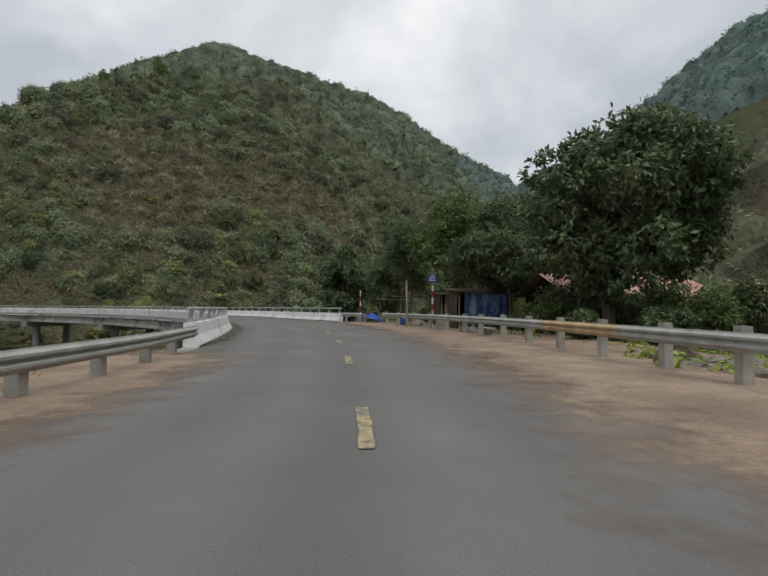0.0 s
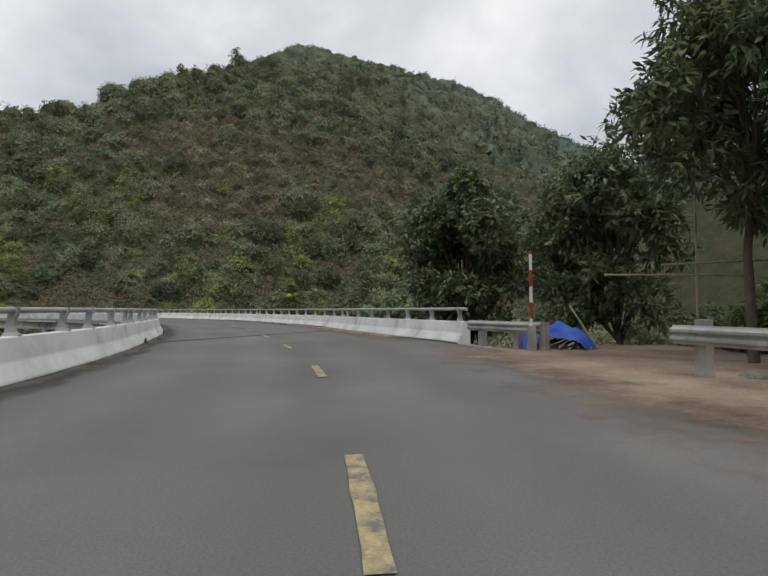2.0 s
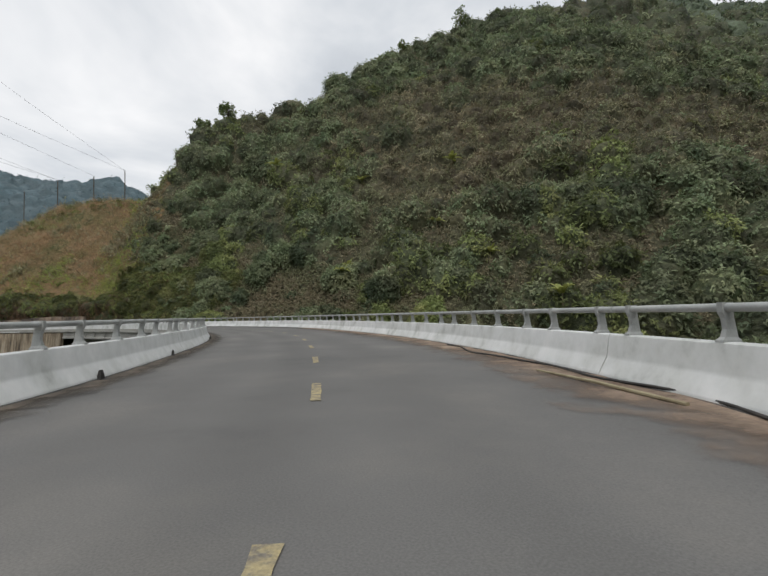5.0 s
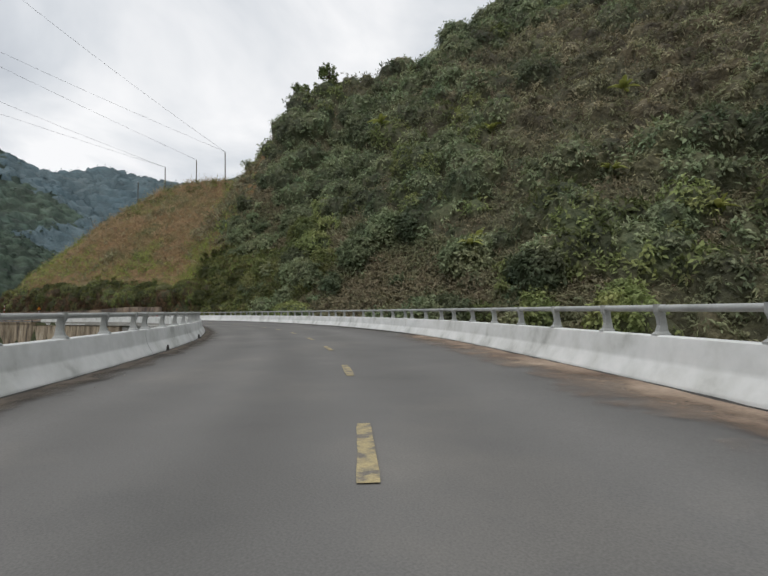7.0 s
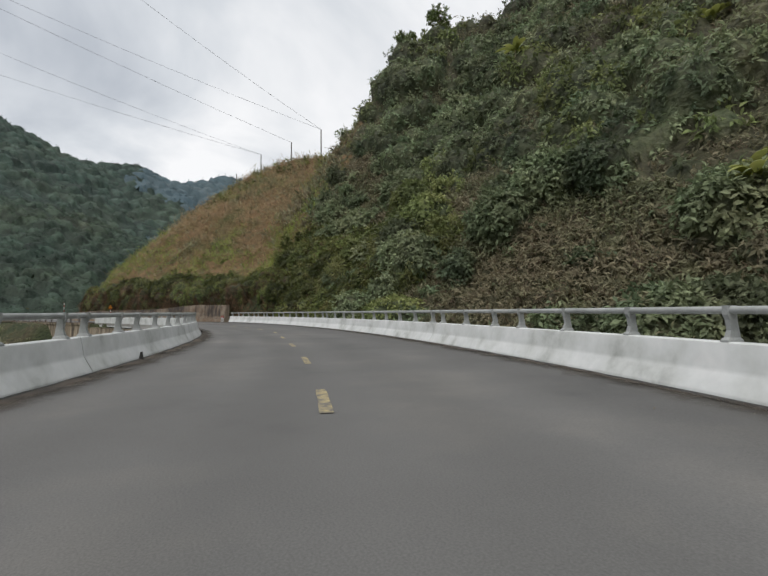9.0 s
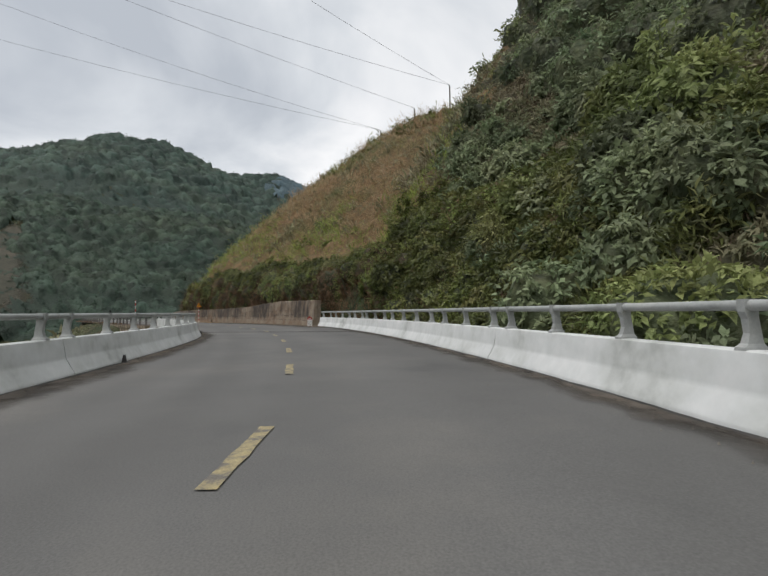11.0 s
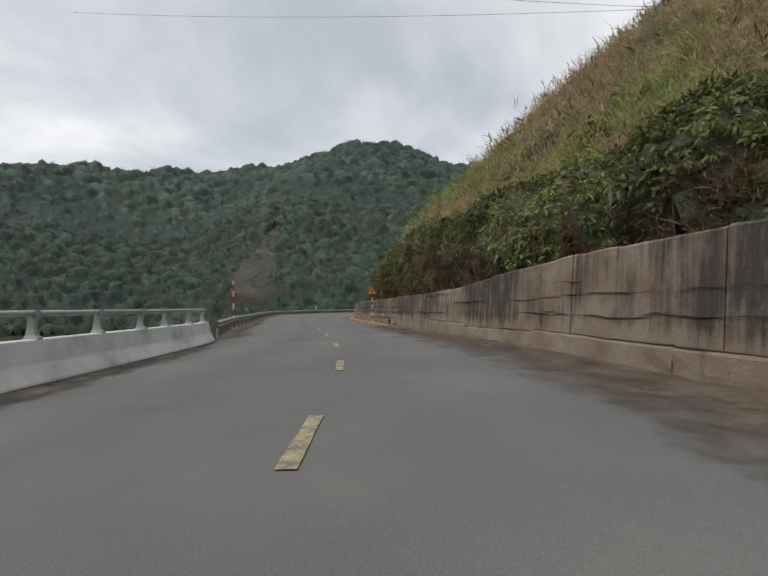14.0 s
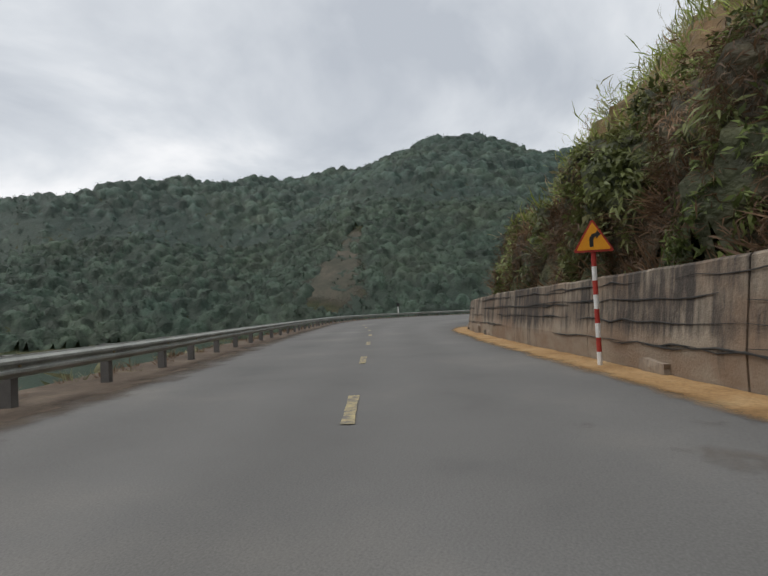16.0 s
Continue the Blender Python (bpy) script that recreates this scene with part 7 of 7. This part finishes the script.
# wooden post, bamboo trellis
solo("wooden_post", (1.5, 31.6, -0.1), Shape().tube([(1.5, 31.6, -0.4), (1.52, 31.6, 1.5), (1.47, 31.6, 3.0), (1.47, 31.6, 3.1)], [0.085, 0.08, 0.075, 0.05], 9), WOOD, "weathered grey wooden post by the guardrail", "post", smooth=True)
tr_ = thing("bamboo_trellis", (0.4, 39.2, -0.1), "rough trellis of dry bamboo poles", "trellis")
r = np.random.RandomState(5)
for x0, y0, x1, y1, z1 in ((1.35, 38.7, 1.42, 38.8, 4.3), (2.6, 37.6, 2.5, 37.7, 2.4), (3.3, 36.4, 3.35, 36.3, 2.2), (2.1, 36.9, 2.3, 36.8, 2.7)):
    part("upright", Shape().tube([(x0, y0, gz1(x0, y0) - 0.3), (x1, y1, z1)], [0.03, 0.02], 7), BAMBOO, tr_, smooth=True)
for z_, x0, x1 in ((1.95, -0.6, 2.6), (2.15, 0.6, 3.4)):
    part("crossbar", Shape().tube([(x0, 38.6, z_), (x1, 38.9, z_ + r.uniform(-0.1, 0.15))], [0.03, 0.022], 7), BAMBOO, tr_, smooth=True)

# tarpaulin heap
th = Shape()
n = 18
cx, cy = -1.25, 41.9
grid = []
for a in range(n + 1):
    for b in range(n + 1):
        u, v_ = 2 * a / n - 1, 2 * b / n - 1
        rr_ = max(0, 1 - (abs(u) ** 2.4 + abs(v_) ** 2.4) * 0.62)
        h = 0.72 * rr_ ** 0.6 + 0.06 * math.sin(5 * u + 3 * v_) * rr_ + (0.06 * math.sin(9 * u - 7 * v_ + 2 * math.sin(4 * v_)) + 0.05 * abs(math.sin(13 * u + 5 * v_))) * rr_
        th.v.append((cx + u * 0.98 + 0.05 * math.sin(7 * v_), cy + v_ * 0.8 + 0.05 * math.sin(6 * u), h - 0.06))
th.f = [(a * (n + 1) + b, a * (n + 1) + b + 1, (a + 1) * (n + 1) + b + 1, (a + 1) * (n + 1) + b) for a in range(n) for b in range(n)]
tarp = thing("covered_heap", (cx, cy, 0), "bright blue tarpaulin thrown over a heap of wood", "tarpaulin")
part("tarpaulin", th, TARP, tarp, smooth=True)
for q in range(7):
    a = -0.8 + 0.27 * q
    part("stick", Shape().tube([(cx + a, cy - 0.95 + 0.1 * (q % 3), 0.03 + 0.05 * (q % 2)), (cx + a * 0.7 + 0.7, cy + 0.3, 0.25)], 0.035, 6), WOOD, tarp)
part("leaning_pole", Shape().tube([(cx + 1.15, cy - 0.5, 0.0), (cx + 0.55, cy + 0.3, 1.25)], 0.03, 6), BAMBOO, tarp)


def rock(x_, y_, s_, seed, mat=None, label="weathered grey rock on the verge", z=0.0, flat=0.6):
    r = np.random.RandomState(seed)
    bm = bmesh.new()
    bmesh.ops.create_icosphere(bm, subdivisions=2, radius=1)
    d = r.normal(size=(5, 3))
    for v_ in bm.verts:
        k = 1 + 0.16 * math.sin(3 * (v_.co @ Vector(d[0])) + 1) + 0.12 * math.sin(5 * (v_.co @ Vector(d[1])))
        v_.co = Vector((v_.co.x * k * s_ * (1 + 0.3 * d[2][0] * 0.5), v_.co.y * k * s_, v_.co.z * k * s_ * flat))
    sh = Shape().add([(v_.co.x + x_, v_.co.y + y_, v_.co.z + z + s_ * flat * 0.55) for v_ in bm.verts], [tuple(q.index for q in f_.verts) for f_ in bm.faces])
    bm.free()
    return solo("rock", (x_, y_, z), sh, mat or STONE, label, "rock", "rocks beside the road")


for k, (x_, y_, s_) in enumerate([(7.0, 9.0, 0.42), (7.6, 10.0, 0.5), (6.9, 10.6, 0.34), (8.4, 9.2, 0.6), (7.9, 11.4, 0.45), (6.8, 7.4, 0.3), (2.3, 33.2, 0.62), (3.0, 31.8, 0.34), (1.8, 31.0, 0.18), (2.2, 30.0, 0.16), (3.6, 27.6, 0.22), (-0.8, 41.0, 0.2), (-3.2, 42.0, 0.2), (-2.6, 41.5, 0.16), (5.0, 23.5, 0.18), (1.0, 35.8, 0.25)]):
    rock(x_, y_, s_, 800 + k, z=min(0, gz1(x_, y_)))
stump = thing("tree_stump", (7.3, 12.0, -0.1), "old grey tree stump with splayed roots", "stump")
part("bole", Shape().tube([(7.3, 12.0, -0.2), (7.3, 12.0, 0.3), (7.25, 12.0, 0.62)], [0.5, 0.32, 0.26], 11), BARK, stump)
for q in range(6):
    a = q * 1.05
    part("root", Shape().tube([(7.3 + 0.25 * math.cos(a), 12 + 0.25 * math.sin(a), 0.2), (7.3 + 0.9 * math.cos(a), 12 + 0.9 * math.sin(a), -0.12)], [0.13, 0.05], 7), BARK, stump)

solo("plastic_drum", (1.35, 35.2, 0), Shape().lathe([(0.26, 0.0), (0.3, 0.1), (0.3, 0.42), (0.27, 0.5), (0.24, 0.5), (0.22, 0.1)], Matrix.Translation((1.35, 35.2, 0)), 18), BLUE_PLASTIC, "dark blue plastic drum behind the guardrail", "drum", smooth=True)
solo("concrete_drum", (3.4, 28.0, -0.1), Shape().lathe([(0.36, 0.0), (0.38, 0.2), (0.36, 0.75), (0.3, 0.75), (0.3, 0.3)], Matrix.Translation((3.4, 28.0, -0.12)), 18), CONCRETE, "round concrete pot behind the guardrail", "pot", smooth=True)
for k in range(5):
    blk = thing("ventilation_block", (4.1 + 0.33 * k * 0.35, 25.6 - 0.33 * k, -0.1), "pierced grey concrete block stacked behind the guardrail", "block", "concrete blocks")
    bx_, by_ = 4.1 + 0.33 * k * 0.35, 25.6 - 0.33 * k
    for z_ in (0.0, 0.2):
        part("rib", Shape().box((0.3, 0.3, 0.06), Matrix.Translation((bx_, by_, z_ - 0.05)), 0.9), CONCRETE, blk)
    part("core", Shape().box((0.18, 0.26, 0.42), Matrix.Translation((bx_, by_, 0.1)), 0.8), CONCRETE, blk)
sl = thing("stone_bench", (4.7, 23.0, -0.1), "low slab of grey concrete on blocks", "bench")
part("slab", Shape().box((0.5, 1.5, 0.08), Matrix.Translation((4.9, 23.0, 0.3)) @ Matrix.Rotation(0.1, 4, "Z")), CONCRETE, sl)
for y_ in (22.5, 23.5):
    part("block", Shape().box((0.3, 0.2, 0.4), Matrix.Translation((4.9, y_, 0.06))), CONCRETE, sl)

# low plants behind the guardrails and tufts on the verges
r = np.random.RandomState(41)
gl = cut(GUARD, (6.4, -30), (3.2, 27.5))
ii = r.randint(len(gl), size=260)
nn = np.array(normals(gl))
pp = gl[ii] + nn[ii] * r.uniform(0.6, 6.5, 260)[:, None]
T_LOW = [clump(70, 0.34, 900 + k, 0.7, droop=0.3, wide=0.5) for k in range(4)]
stuff("verge_plants", scatter(T_LOW, np.stack([pp[:, 0], pp[:, 1], ground_z(pp[:, 0], pp[:, 1])], 1), r.uniform(0.25, 0.75, 260), 42), LEAF_FRESH, "low green weeds behind the guardrail", "weeds")
ll = cut(LEFT, (-4.7, -40), (-5.4, 13))
ii = r.randint(len(ll), size=150)
nn = np.array(normals(ll))
pp = ll[ii] - nn[ii] * r.uniform(0.2, 3.0, 150)[:, None]
T_TUFT = [clump(26, 0.7, 920 + k, 1.0, wide=0.06, spiky=1.2) for k in range(4)]
vl = np.array(shoulder_l2)
vq = rng.randint(30, len(vl) - 4, 340)
vp = vl[vq] - np.array(normals(shoulder_l2))[vq] * (0.25 + 1.0 * rng.rand(340) ** 0.7)[:, None]
stuff("verge_grass", scatter(T_TUFT, np.concatenate([vp, np.full((340, 1), 0.02)], 1), 0.1 + 0.3 * rng.rand(340) ** 2, 83), LEAF_DEAD, "short dry grass on the verge under the guardrail", "grass", crown=[0.5])
stuff("dry_tufts", scatter(T_TUFT, np.stack([pp[:, 0], pp[:, 1], ground_z(pp[:, 0], pp[:, 1]) + 0.05], 1), r.uniform(0.25, 0.5, 150), 43), LEAF_GRASS, "dry yellow grass tufts on the verge", "grass")
lb = cut(LEFT, (-142, 85), (-240, 60))
ii = r.randint(len(lb), size=500)
nn = np.array(normals(lb))
pp = lb[ii] - nn[ii] * r.uniform(0.5, 9.0, 500)[:, None]
stuff("bank_tufts", scatter(T_TUFT + T_LOW, np.stack([pp[:, 0], pp[:, 1], ground_z(pp[:, 0], pp[:, 1])], 1), r.uniform(0.2, 0.6, 500), 44), LEAF_OLIVE, "scrubby tufts on the river bank below the guardrail", "weeds", crown=[0.5])
# loose leaves and stones on the asphalt edge
r = np.random.RandomState(51)
vs, fs = [], []
for ln_, sg in ((cut(RIGHT, (3, 20), (-185, 73)), -1), (cut(LEFT, (-5, 0), (-160, 75)), 1)):
    nn = np.array(normals(ln_))
    for q in range(500):
        i = r.randint(len(ln_))
        p = ln_[i] + nn[i] * sg * (abs(r.normal()) * 0.55 + 0.05)
        s_, a = r.uniform(0.006, 0.017), r.uniform(0, 6.28)
        k = len(vs)
        vs += [(p[0] + s_ * math.cos(a), p[1] + s_ * math.sin(a), 0.0), (p[0] - s_ * math.sin(a), p[1] + s_ * math.cos(a), 0.0), (p[0] - s_ * math.cos(a), p[1] - s_ * math.sin(a), 0.0), (p[0] + s_ * math.sin(a), p[1] - s_ * math.cos(a), 0.0), (p[0], p[1], s_ * 0.8 + 0.012)]
        fs += [(k, k + 1, k + 4), (k + 1, k + 2, k + 4), (k + 2, k + 3, k + 4), (k + 3, k, k + 4)]
sh = Shape()
sh.v, sh.f = vs, fs
stuff("gravel", sh, STONE, "loose grit and pebbles along the road edge", "gravel")
